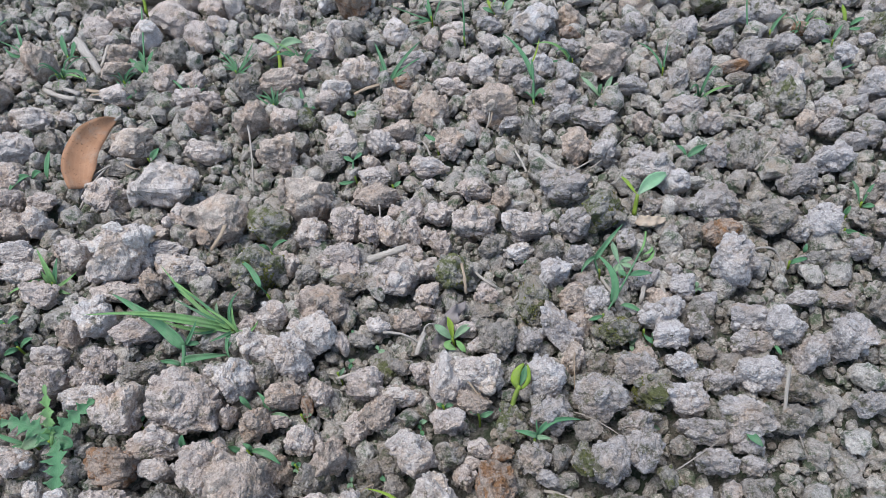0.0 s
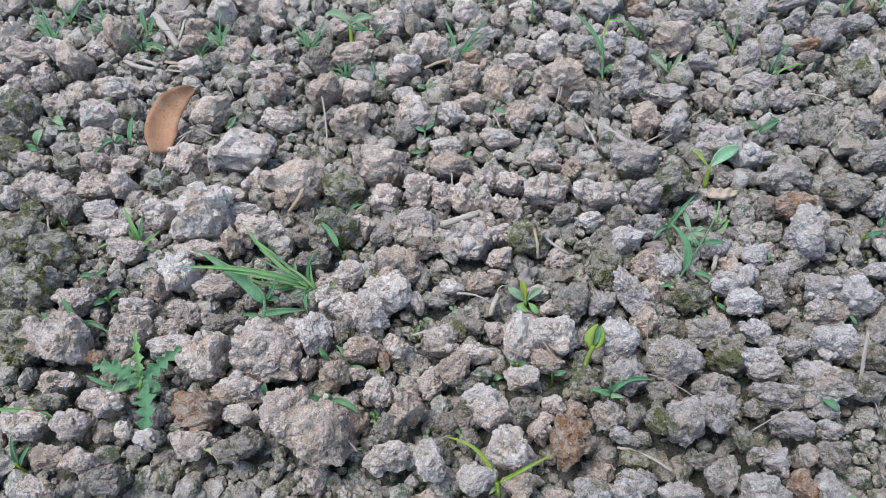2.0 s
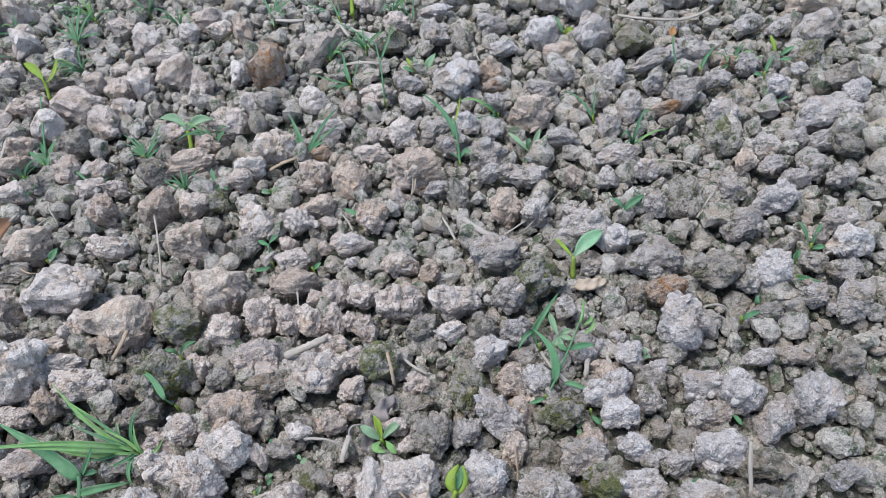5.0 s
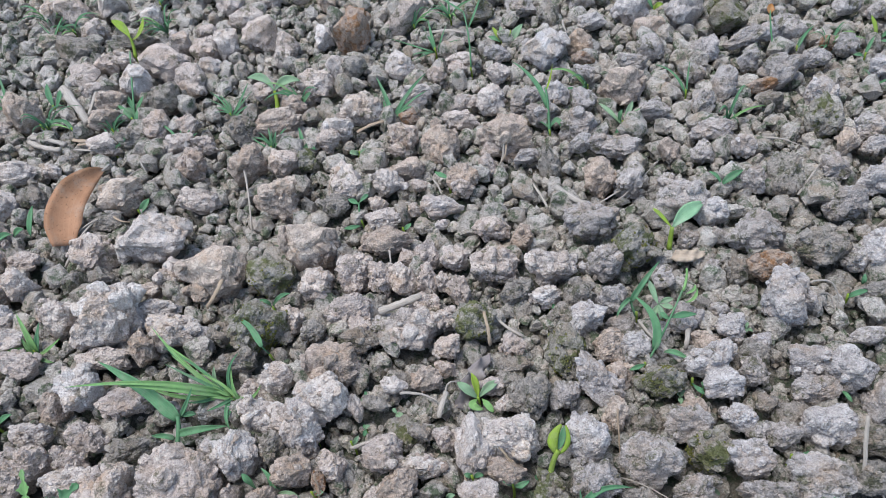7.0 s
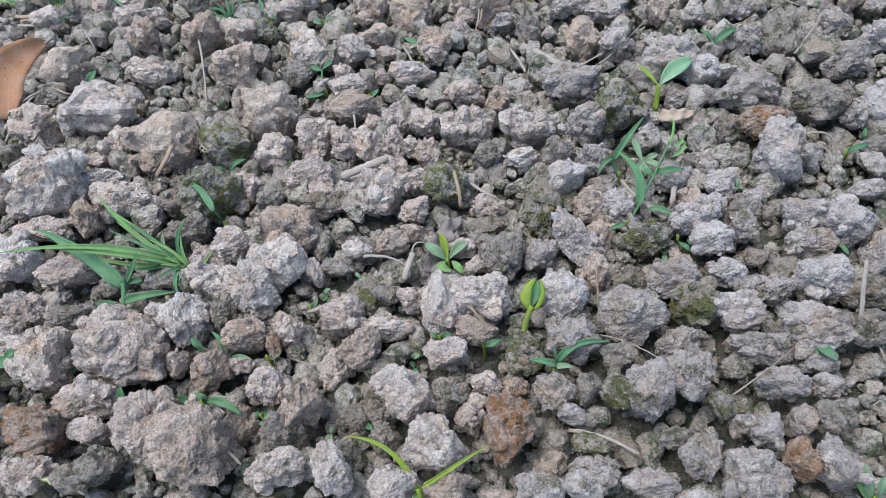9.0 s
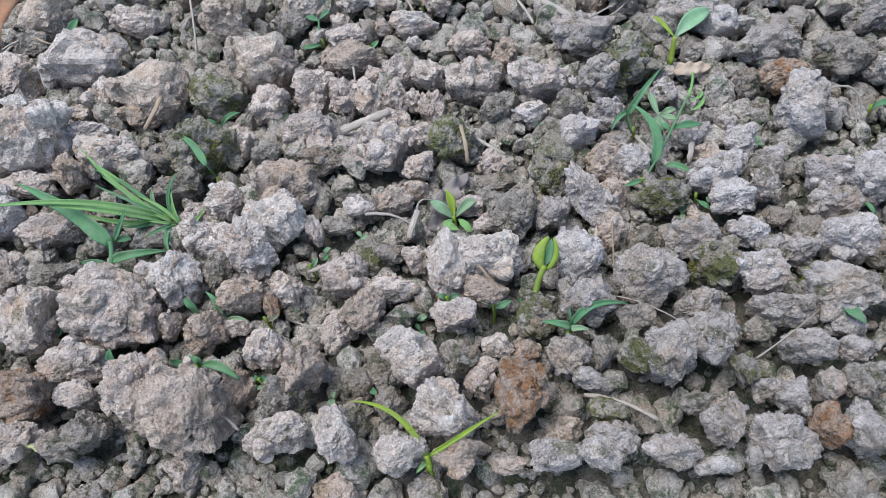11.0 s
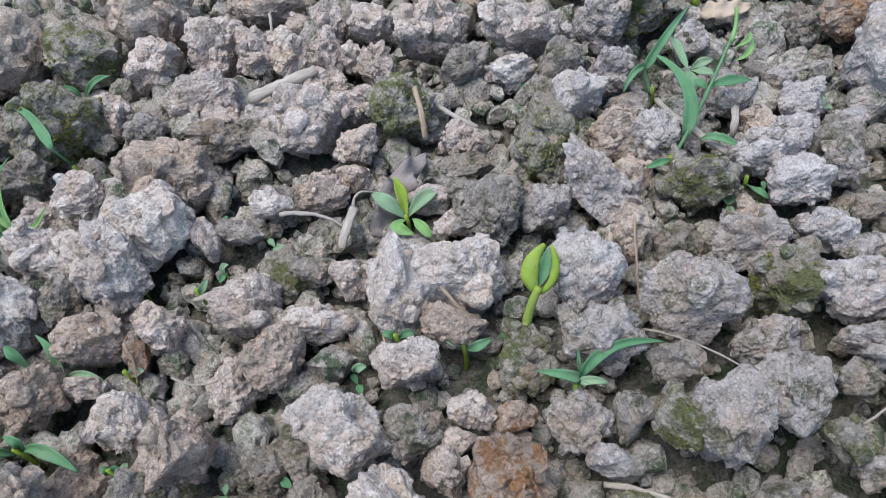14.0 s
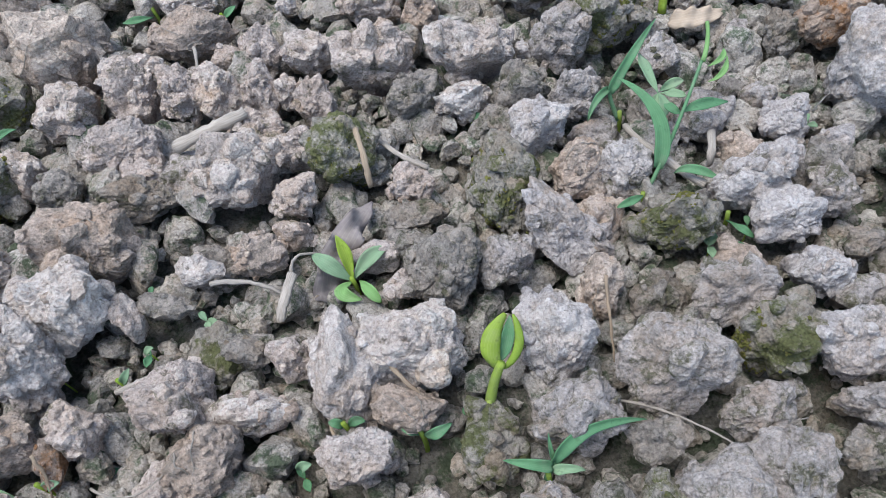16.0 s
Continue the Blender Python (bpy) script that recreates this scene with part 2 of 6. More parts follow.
def bend(a, m, b, n):
    a, m, b = (np.array(q) for q in (a, m, b))
    c = 2 * m - (a + b) / 2
    u = np.linspace(0, 1, n)[:, None]
    return (1 - u) ** 2 * a + 2 * u * (1 - u) * c + u * u * b


def sides(pts, facing):
    t = np.gradient(pts, axis=0)
    t /= np.linalg.norm(t, axis=1)[:, None] + 1e-9
    s = np.cross(t, facing)
    s /= np.linalg.norm(s, axis=1)[:, None] + 1e-9
    return t, s, np.cross(s, t)


def uv_grid(me, rows, cols):
    layer = me.uv_layers.new(name="UVMap")
    for lp in me.loops:
        i = lp.vertex_index % (rows * cols)
        layer.data[lp.index].uv = ((i % cols) / (cols - 1), i // cols / (rows - 1))


def tube(name, pts, radii, material, sidesn=7, flat=1.0, knob=0.0, seed=0):
    t, s, n = sides(pts, np.array((0.13, -0.4, 0.9)))
    rows = len(pts)
    r = np.random.default_rng(seed)
    ang = np.arange(sidesn) / sidesn * 2 * math.pi
    v = []
    for i in range(rows):
        rr = radii[i] * (1 + knob * r.uniform(-1, 1, sidesn))
        v.append(pts[i] + s[i] * (np.cos(ang) * rr)[:, None] + n[i] * (np.sin(ang) * rr * flat)[:, None])
    v = np.concatenate(v)
    f = [(i * sidesn + j, i * sidesn + (j + 1) % sidesn, (i + 1) * sidesn + (j + 1) % sidesn, (i + 1) * sidesn + j) for i in range(rows - 1) for j in range(sidesn)]
    me = bpy.data.meshes.new(name)
    me.from_pydata(v.tolist(), [], f + [tuple(range(sidesn))[::-1], tuple(range((rows - 1) * sidesn, rows * sidesn))])
    me.polygons.foreach_set("use_smooth", [True] * len(me.polygons))
    me.materials.append(material)
    uv_grid(me, rows, sidesn)
    return me


# ---- the ground ----
def bed_height(x, y):
    p = np.stack([x, y, 0 * x], 1)
    return -0.012 - 0.012 * np.clip((0.60 - y) / 0.10, 0, 1) + 0.010 * fbm(p * 9, 2) + 0.007 * fbm(p * 45, 3) + 0.004 * np.abs(pnoise(p * 140))


def build_ground():
    """One sheet: fine in the middle of the field, coarse out to the horizon."""
    xs = np.concatenate([-np.geomspace(900, 1.1, 16), np.arange(-0.95, 1.0, 0.008), np.geomspace(1.1, 900, 16)])
    ys = np.concatenate([-np.geomspace(900, 0.2, 16), np.arange(0.28, 1.95, 0.008), np.geomspace(2.1, 900, 16)])
    gx, gy = np.meshgrid(xs, ys)
    x, y = gx.ravel(), gy.ravel()
    near = (np.abs(x) < 3) & (y > -2) & (y < 4)
    z = np.full(len(x), -0.012)
    z[near] = bed_height(x[near], y[near])
    nx = len(xs)
    a = (np.arange(len(ys) - 1)[:, None] * nx + np.arange(nx - 1)[None]).ravel()
    f = np.stack([a, a + 1, a + 1 + nx, a + nx], 1)
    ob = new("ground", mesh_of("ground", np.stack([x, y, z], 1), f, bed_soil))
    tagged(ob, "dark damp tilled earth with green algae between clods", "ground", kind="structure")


build_ground()

# ---- clods ----
LABELS = {
    "cool": "dry cool grey clod of crumbly soil",
    "fawn": "dry fawn clod of crumbly soil with pits",
    "pale": "dry pale grey clod of crumbly soil resting on tilled earth",
    "grey": "dry grey-brown clod of soil with pitted surface",
    "tan": "tan clod of dry soil bound with fine roots",
    "rust": "clod of soil with rusty orange stains",
    "moss": "grey soil clod with patches of green moss",
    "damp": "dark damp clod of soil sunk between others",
}
PLACED = []
FAR = []
VIEW = Vector((0.14, 0.32, 0.48))


def clod(x, y, z, wide, high, kind, lean=0):
    """One clod about its middle: wide across the furrow, high and deep alike."""
    seed = len(PLACED) + 11
    if x > 0.24:
        wide, high = wide * 0.88, high * 0.9
    PLACED.append((x, y, z, wide, high))
    small = min(wide, high)
    level = 4
    if y > 1.12 or small < 0.0185:
        level = 3
    if y < 0.80 and small > 0.022:
        level = 5
    if y < 0.66 and small > 0.033 and 0.0 < x < 0.33:
        level = 6
    # Light gradient painted by place: warm left, cool right, dim at near right.
    if kind == "pale" and x > 0.2:
        kind = "grey" if y < 0.58 else "cool"
    elif kind == "grey" and x < 0.16:
        kind = "fawn"
    v, f = lump(level, seed)
    v = v * np.array((wide, high * 0.9, high * 1.12)) * 0.515
    if lean:
        way = (Vector((x, y, z)) - VIEW).normalized()
        v = v @ np.array(Matrix.Rotation(radians(lean), 3, way)).T
    if y > 0.93 or small < 0.0185:
        FAR.append((*joined([(v, f), caked(v, seed, small, 5, 9)]), (x, y, z), kind))
        return
    ob = new("clod", mesh_of("clod", v, f, SOIL[kind], False))
    ob.location = (x, y, z)
    tagged(ob, LABELS[kind], "clod", "soil clods")
    crumbs = new("caked_soil", mesh_of("caked_soil", *caked(v, seed, small), SOIL[kind], False))
    tagged(crumbs, kind="stuff").parent = ob
    if kind == "moss":
        moss_on(ob, v, seed, small)
    elif kind == "tan":
        rootlets_on(ob, v, seed, small)


def moss_on(ob, v, seed, small):
    """Tiny cushions of moss in patches over the sides of a clod."""
    r = np.random.default_rng(seed + 5000)
    patch = fbm(v / small * 3.2 + seed, 2) - 0.35 * v[:, 2] / small
    pick = np.argsort(patch + r.normal(0, 0.08, len(v)))[-int(len(v) * 0.2):]
    pick = r.choice(pick, min(len(pick), 260), replace=False)
    d, f = BALLS[1]
    pieces = [(d * small * r.uniform(0.012, 0.03) * r.uniform(0.7, 1.4, 3) * (1 + r.normal(0, 0.2, (len(d), 1))) + v[q], f) for q in pick]
    me = mesh_of("moss", *joined(pieces), moss_green, False)
    tagged(new("moss", me), "green-yellow moss cushions").parent = ob


def rootlets_on(ob, v, seed, small):
    """Fine dry rootlets that cling to a clod."""
    r = np.random.default_rng(seed + 7000)
    up = np.flatnonzero(v[:, 2] - 0.6 * v[:, 1] > 0)
    size = np.linalg.norm(v, axis=1)
    d = v / size[:, None]
    for _ in range(3):
        a, c = d[r.choice(up, 2)]
        way = np.linspace(0, 0.8, 12)[:, None] * (c - a) + a + np.cumsum(r.normal(0, 0.04, (12, 3)), 0)
        way /= np.linalg.norm(way, axis=1)[:, None]
        reach = size[np.argmax(way @ d.T, axis=1)]
        pts = way * (reach * 1.015 + 0.0003)[:, None]
        pts[1:-1] = (pts[:-2] + 2 * pts[1:-1] + pts[2:]) / 4
        me = tube("rootlet", pts, np.linspace(0.00035, 0.00018, 12), pale_wood, 5)
        tagged(new("rootlet", me), "fine pale dry rootlet").parent = ob


clod(-0.284, 0.463, 0.012, 0.032, 0.027, "grey")
clod(0.260, 0.464, 0.008, 0.027, 0.013, "grey")
clod(0.300, 0.471, 0.016, 0.045, 0.039, "pale")
clod(0.144, 0.472, 0.008, 0.020, 0.013, "grey")
clod(0.236, 0.472, 0.011, 0.034, 0.024, "grey")
clod(0.198, 0.473, 0.011, 0.027, 0.023, "grey")
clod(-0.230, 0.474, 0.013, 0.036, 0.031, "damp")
clod(0.171, 0.475, 0.010, 0.029, 0.021, "grey")
clod(0.116, 0.476, 0.012, 0.030, 0.025, "tan")
clod(0.345, 0.478, 0.013, 0.031, 0.041, "pale")
clod(0.326, 0.481, 0.011, 0.025, 0.030, "rust")
clod(0.208, 0.482, 0.011, 0.023, 0.023, "grey")
clod(0.081, 0.482, 0.012, 0.034, 0.028, "pale")
clod(0.200, 0.486, 0.009, 0.022, 0.016, "grey")
clod(0.269, 0.488, 0.012, 0.027, 0.037, "grey")
clod(-0.259, 0.491, 0.011, 0.035, 0.024, "grey")
clod(-0.285, 0.493, 0.011, 0.029, 0.023, "tan")
clod(0.043, 0.496, 0.012, 0.026, 0.035, "pale")
clod(0.007, 0.497, 0.013, 0.037, 0.029, "grey")
clod(0.312, 0.500, 0.011, 0.024, 0.028, "grey")
clod(0.205, 0.500, 0.010, 0.023, 0.019, "moss")
clod(0.258, 0.501, 0.009, 0.027, 0.018, "damp")
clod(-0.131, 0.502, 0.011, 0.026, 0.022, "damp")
clod(0.355, 0.503, 0.012, 0.029, 0.027, "damp")
clod(0.336, 0.505, 0.010, 0.021, 0.024, "pale")
clod(-0.162, 0.506, 0.012, 0.040, 0.027, "grey")
clod(0.301, 0.507, 0.009, 0.020, 0.017, "grey")
clod(0.107, 0.507, 0.016, 0.039, 0.041, "pale")
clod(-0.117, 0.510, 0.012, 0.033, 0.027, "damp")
clod(0.156, 0.510, 0.014, 0.033, 0.046, "rust")
clod(-0.050, 0.512, 0.018, 0.047, 0.059, "tan")
clod(-0.207, 0.513, 0.009, 0.019, 0.017, "pale")
clod(0.292, 0.518, 0.010, 0.020, 0.026, "moss")
clod(-0.229, 0.519, 0.009, 0.017, 0.019, "pale")
clod(-0.276, 0.520, 0.013, 0.034, 0.029, "grey")
clod(0.197, 0.522, 0.009, 0.018, 0.017, "grey")
clod(0.130, 0.522, 0.010, 0.019, 0.023, "grey")
clod(-0.318, 0.522, 0.013, 0.047, 0.030, "grey")
clod(0.006, 0.523, 0.011, 0.027, 0.024, "damp")
clod(0.359, 0.527, 0.010, 0.026, 0.021, "grey")
clod(-0.081, 0.527, 0.020, 0.053, 0.053, "grey")
clod(0.330, 0.531, 0.013, 0.037, 0.029, "pale")
clod(0.248, 0.532, 0.016, 0.041, 0.048, "pale")
clod(-0.127, 0.533, 0.011, 0.034, 0.022, "pale")
clod(0.229, 0.533, 0.012, 0.025, 0.031, "moss")
clod(0.138, 0.535, 0.008, 0.016, 0.012, "grey")
clod(0.189, 0.537, 0.012, 0.028, 0.028, "grey")
clod(-0.166, 0.537, 0.016, 0.050, 0.039, "rust")
clod(0.275, 0.538, 0.015, 0.038, 0.043, "pale")
clod(0.210, 0.539, 0.009, 0.015, 0.023, "damp")
clod(-0.314, 0.540, 0.013, 0.053, 0.029, "moss")
clod(0.120, 0.541, 0.012, 0.027, 0.025, "damp")
clod(0.019, 0.542, 0.013, 0.031, 0.039, "tan")
clod(0.089, 0.542, 0.017, 0.043, 0.042, "pale")
clod(-0.254, 0.543, 0.014, 0.040, 0.032, "grey")
clod(0.162, 0.543, 0.008, 0.019, 0.013, "rust")
clod(0.361, 0.545, 0.009, 0.026, 0.018, "grey")
clod(0.307, 0.545, 0.010, 0.025, 0.021, "damp")
clod(0.143, 0.548, 0.010, 0.019, 0.020, "grey")
clod(-0.134, 0.556, 0.013, 0.052, 0.032, "grey")
clod(0.327, 0.558, 0.012, 0.054, 0.027, "pale")
clod(-0.007, 0.558, 0.012, 0.028, 0.029, "grey")
clod(0.233, 0.560, 0.010, 0.025, 0.021, "damp")
clod(0.361, 0.563, 0.017, 0.052, 0.042, "pale")
clod(-0.305, 0.564, 0.012, 0.034, 0.026, "grey")
clod(0.273, 0.564, 0.012, 0.034, 0.027, "pale")
clod(0.398, 0.565, 0.012, 0.039, 0.026, "damp")
clod(0.117, 0.571, 0.011, 0.031, 0.024, "pale")
clod(0.289, 0.572, 0.008, 0.015, 0.010, "pale")
clod(-0.048, 0.572, 0.012, 0.027, 0.033, "tan")
clod(0.204, 0.575, 0.013, 0.036, 0.032, "pale")
clod(0.464, 0.578, 0.012, 0.033, 0.026, "grey")
clod(-0.032, 0.578, 0.008, 0.024, 0.013, "grey")
clod(0.057, 0.579, 0.014, 0.032, 0.032, "tan")
clod(-0.075, 0.583, 0.009, 0.016, 0.023, "grey")
clod(0.317, 0.584, 0.013, 0.039, 0.031, "pale")
clod(-0.172, 0.586, 0.019, 0.050, 0.052, "grey")
clod(0.140, 0.587, 0.010, 0.031, 0.021, "tan")
clod(-0.111, 0.587, 0.021, 0.061, 0.055, "grey")
clod(0.247, 0.588, 0.018, 0.053, 0.045, "grey")
clod(-0.006, 0.590, 0.008, 0.014, 0.023, "rust")
clod(-0.282, 0.591, 0.010, 0.024, 0.019, "rust")
clod(0.291, 0.591, 0.014, 0.037, 0.033, "moss")
clod(0.410, 0.591, 0.013, 0.049, 0.030, "damp")
clod(-0.026, 0.599, 0.013, 0.032, 0.030, "tan")
clod(0.075, 0.599, 0.010, 0.039, 0.020, "grey")
clod(-0.314, 0.601, 0.020, 0.053, 0.056, "grey")
clod(0.004, 0.601, 0.011, 0.022, 0.026, "grey")
clod(0.348, 0.603, 0.012, 0.028, 0.025, "grey")
clod(-0.207, 0.604, 0.013, 0.041, 0.031, "pale")
clod(-0.099, 0.606, 0.011, 0.025, 0.028, "damp")
clod(0.043, 0.606, 0.014, 0.034, 0.036, "grey")
clod(0.118, 0.607, 0.014, 0.033, 0.049, "pale")
clod(0.384, 0.607, 0.015, 0.053, 0.037, "pale")
clod(-0.354, 0.607, 0.021, 0.056, 0.059, "moss")
clod(0.333, 0.607, 0.009, 0.027, 0.018, "grey")
clod(0.202, 0.609, 0.014, 0.033, 0.045, "pale", 10)
clod(-0.251, 0.611, 0.017, 0.047, 0.045, "grey")
clod(0.143, 0.615, 0.016, 0.047, 0.041, "pale")
clod(0.280, 0.615, 0.015, 0.044, 0.037, "grey")
clod(-0.076, 0.617, 0.015, 0.037, 0.042, "pale")
clod(0.320, 0.619, 0.013, 0.031, 0.030, "pale")
clod(-0.046, 0.620, 0.011, 0.023, 0.027, "damp")
clod(0.094, 0.620, 0.010, 0.020, 0.023, "grey")
clod(-0.211, 0.621, 0.011, 0.026, 0.024, "grey")
clod(0.432, 0.624, 0.014, 0.035, 0.040, "pale")
clod(-0.161, 0.625, 0.013, 0.045, 0.028, "damp")
clod(-0.225, 0.626, 0.011, 0.027, 0.024, "pale")
clod(0.075, 0.627, 0.010, 0.023, 0.021, "damp")
clod(0.228, 0.630, 0.010, 0.020, 0.030, "tan")
clod(0.344, 0.631, 0.009, 0.021, 0.017, "damp")
clod(-0.026, 0.636, 0.017, 0.043, 0.043, "pale")
clod(0.465, 0.636, 0.017, 0.042, 0.048, "pale")
clod(0.385, 0.640, 0.012, 0.042, 0.026, "grey")
clod(-0.207, 0.642, 0.012, 0.031, 0.028, "grey")
clod(0.142, 0.646, 0.008, 0.014, 0.014, "pale")
clod(0.191, 0.649, 0.011, 0.026, 0.025, "grey")
clod(-0.260, 0.649, 0.011, 0.037, 0.023, "pale")
clod(0.315, 0.649, 0.013, 0.036, 0.029, "pale")
clod(-0.056, 0.650, 0.014, 0.040, 0.034, "pale")
clod(0.414, 0.651, 0.017, 0.043, 0.043, "pale")
clod(-0.324, 0.651, 0.014, 0.038, 0.033, "grey")
clod(0.161, 0.652, 0.015, 0.041, 0.036, "damp", 35)
clod(0.019, 0.652, 0.008, 0.015, 0.023, "grey")
clod(0.036, 0.656, 0.008, 0.026, 0.015, "damp")
clod(0.270, 0.656, 0.015, 0.046, 0.035, "moss")
clod(0.342, 0.658, 0.011, 0.024, 0.029, "grey")
clod(-0.008, 0.659, 0.017, 0.047, 0.042, "pale")
clod(0.219, 0.660, 0.013, 0.031, 0.045, "pale", -25)
clod(-0.378, 0.664, 0.022, 0.064, 0.061, "moss")
clod(0.387, 0.664, 0.014, 0.038, 0.034, "pale")
clod(0.132, 0.666, 0.009, 0.026, 0.018, "grey")
clod(-0.311, 0.669, 0.012, 0.032, 0.026, "damp")
clod(0.051, 0.671, 0.009, 0.024, 0.017, "pale")
clod(0.311, 0.672, 0.015, 0.048, 0.035, "pale")
clod(-0.179, 0.672, 0.013, 0.052, 0.029, "grey")
clod(-0.246, 0.672, 0.013, 0.029, 0.030, "tan")
clod(0.508, 0.673, 0.013, 0.029, 0.034, "damp")
clod(0.078, 0.676, 0.010, 0.029, 0.021, "tan")
clod(0.473, 0.683, 0.011, 0.034, 0.024, "grey")
clod(0.154, 0.684, 0.009, 0.031, 0.017, "damp")
clod(-0.222, 0.684, 0.016, 0.039, 0.044, "pale")
clod(0.197, 0.685, 0.014, 0.034, 0.051, "moss")
clod(0.441, 0.685, 0.010, 0.033, 0.019, "grey")
clod(0.095, 0.686, 0.009, 0.019, 0.016, "grey")
clod(-0.367, 0.687, 0.010, 0.021, 0.026, "pale")
clod(-0.050, 0.687, 0.013, 0.038, 0.029, "pale")
clod(0.357, 0.688, 0.009, 0.021, 0.018, "pale")
clod(0.255, 0.690, 0.012, 0.029, 0.028, "grey")
clod(-0.003, 0.692, 0.015, 0.047, 0.037, "tan")
clod(0.234, 0.693, 0.012, 0.027, 0.028, "tan")
clod(0.153, 0.703, 0.010, 0.024, 0.019, "grey")
clod(0.337, 0.704, 0.012, 0.028, 0.029, "pale")
clod(0.096, 0.705, 0.011, 0.026, 0.024, "grey")
clod(-0.093, 0.706, 0.012, 0.045, 0.026, "damp")
clod(-0.294, 0.719, 0.013, 0.039, 0.029, "grey")
clod(0.019, 0.720, 0.012, 0.038, 0.026, "damp")
clod(-0.215, 0.720, 0.012, 0.052, 0.026, "grey")
clod(-0.374, 0.720, 0.017, 0.056, 0.044, "moss")
clod(0.067, 0.720, 0.016, 0.041, 0.041, "pale")
clod(0.220, 0.722, 0.013, 0.035, 0.031, "pale")
clod(0.388, 0.723, 0.019, 0.051, 0.059, "pale")
clod(0.332, 0.724, 0.010, 0.020, 0.020, "grey")
clod(0.534, 0.725, 0.015, 0.036, 0.036, "grey")
clod(0.122, 0.726, 0.014, 0.034, 0.039, "moss")
clod(-0.182, 0.728, 0.013, 0.029, 0.038, "tan")
clod(0.465, 0.730, 0.010, 0.030, 0.019, "damp")
clod(0.320, 0.731, 0.009, 0.020, 0.016, "damp")
clod(0.098, 0.734, 0.011, 0.022, 0.023, "grey")
clod(-0.024, 0.735, 0.010, 0.024, 0.021, "damp")
clod(-0.072, 0.736, 0.019, 0.056, 0.051, "moss")
clod(-0.415, 0.737, 0.016, 0.056, 0.041, "moss")
clod(-0.111, 0.739, 0.010, 0.031, 0.021, "damp")
clod(-0.152, 0.739, 0.015, 0.054, 0.036, "pale")
clod(0.509, 0.741, 0.011, 0.036, 0.024, "grey")
clod(0.245, 0.743, 0.013, 0.033, 0.031, "grey")
clod(-0.322, 0.746, 0.013, 0.050, 0.031, "pale")
clod(0.216, 0.749, 0.013, 0.030, 0.031, "damp")
clod(0.076, 0.749, 0.011, 0.032, 0.024, "grey")
clod(-0.045, 0.749, 0.011, 0.022, 0.026, "grey")
clod(0.187, 0.752, 0.010, 0.031, 0.020, "pale")
clod(0.007, 0.753, 0.014, 0.043, 0.032, "grey")
clod(-0.221, 0.755, 0.025, 0.070, 0.070, "pale")
clod(0.162, 0.759, 0.012, 0.030, 0.026, "damp")
clod(0.294, 0.762, 0.011, 0.023, 0.026, "grey")
clod(0.463, 0.764, 0.011, 0.023, 0.030, "grey")
clod(0.360, 0.764, 0.011, 0.025, 0.034, "damp")
clod(0.547, 0.764, 0.010, 0.033, 0.021, "grey")
clod(0.385, 0.765, 0.014, 0.042, 0.032, "rust")
clod(0.478, 0.770, 0.017, 0.044, 0.045, "pale")
clod(0.109, 0.770, 0.011, 0.023, 0.029, "grey")
clod(-0.419, 0.770, 0.014, 0.034, 0.032, "moss")
clod(-0.271, 0.772, 0.015, 0.048, 0.038, "grey")
clod(-0.179, 0.773, 0.012, 0.047, 0.027, "pale")
clod(0.341, 0.774, 0.008, 0.016, 0.013, "grey")
clod(0.523, 0.775, 0.011, 0.029, 0.023, "damp")
clod(0.438, 0.775, 0.017, 0.059, 0.043, "damp")
clod(-0.344, 0.777, 0.012, 0.039, 0.027, "pale")
clod(-0.377, 0.778, 0.013, 0.029, 0.041, "damp")
clod(0.080, 0.782, 0.010, 0.021, 0.029, "grey")
clod(0.094, 0.782, 0.009, 0.017, 0.020, "grey")
clod(0.195, 0.783, 0.016, 0.044, 0.040, "pale")
clod(0.225, 0.784, 0.008, 0.010, 0.012, "pale")
clod(0.244, 0.784, 0.014, 0.038, 0.035, "grey")
clod(0.057, 0.785, 0.012, 0.027, 0.029, "grey")
clod(-0.025, 0.785, 0.014, 0.033, 0.035, "grey")
clod(0.144, 0.789, 0.015, 0.045, 0.038, "grey")
clod(0.034, 0.789, 0.012, 0.027, 0.030, "grey")
clod(0.563, 0.793, 0.015, 0.048, 0.036, "pale")
clod(0.010, 0.796, 0.014, 0.034, 0.037, "grey")
clod(0.275, 0.799, 0.018, 0.049, 0.047, "moss")
clod(-0.191, 0.799, 0.010, 0.024, 0.020, "grey")
clod(-0.072, 0.800, 0.016, 0.049, 0.040, "moss")
clod(-0.402, 0.801, 0.017, 0.043, 0.044, "grey")
clod(0.383, 0.802, 0.017, 0.062, 0.044, "grey")
clod(0.108, 0.803, 0.012, 0.029, 0.025, "grey")
clod(-0.465, 0.804, 0.012, 0.035, 0.028, "pale")
clod(-0.128, 0.806, 0.020, 0.070, 0.052, "tan")
clod(0.354, 0.806, 0.010, 0.020, 0.021, "grey")
clod(0.544, 0.807, 0.010, 0.021, 0.020, "damp")
clod(0.327, 0.808, 0.010, 0.024, 0.019, "grey")
clod(-0.172, 0.811, 0.013, 0.031, 0.033, "grey")
clod(-0.359, 0.812, 0.015, 0.040, 0.036, "tan")
clod(0.063, 0.812, 0.009, 0.022, 0.016, "grey")
clod(0.078, 0.813, 0.012, 0.027, 0.028, "grey")
clod(-0.273, 0.813, 0.012, 0.025, 0.030, "damp")
clod(-0.332, 0.816, 0.014, 0.034, 0.037, "grey")
clod(-0.429, 0.816, 0.014, 0.039, 0.035, "grey")
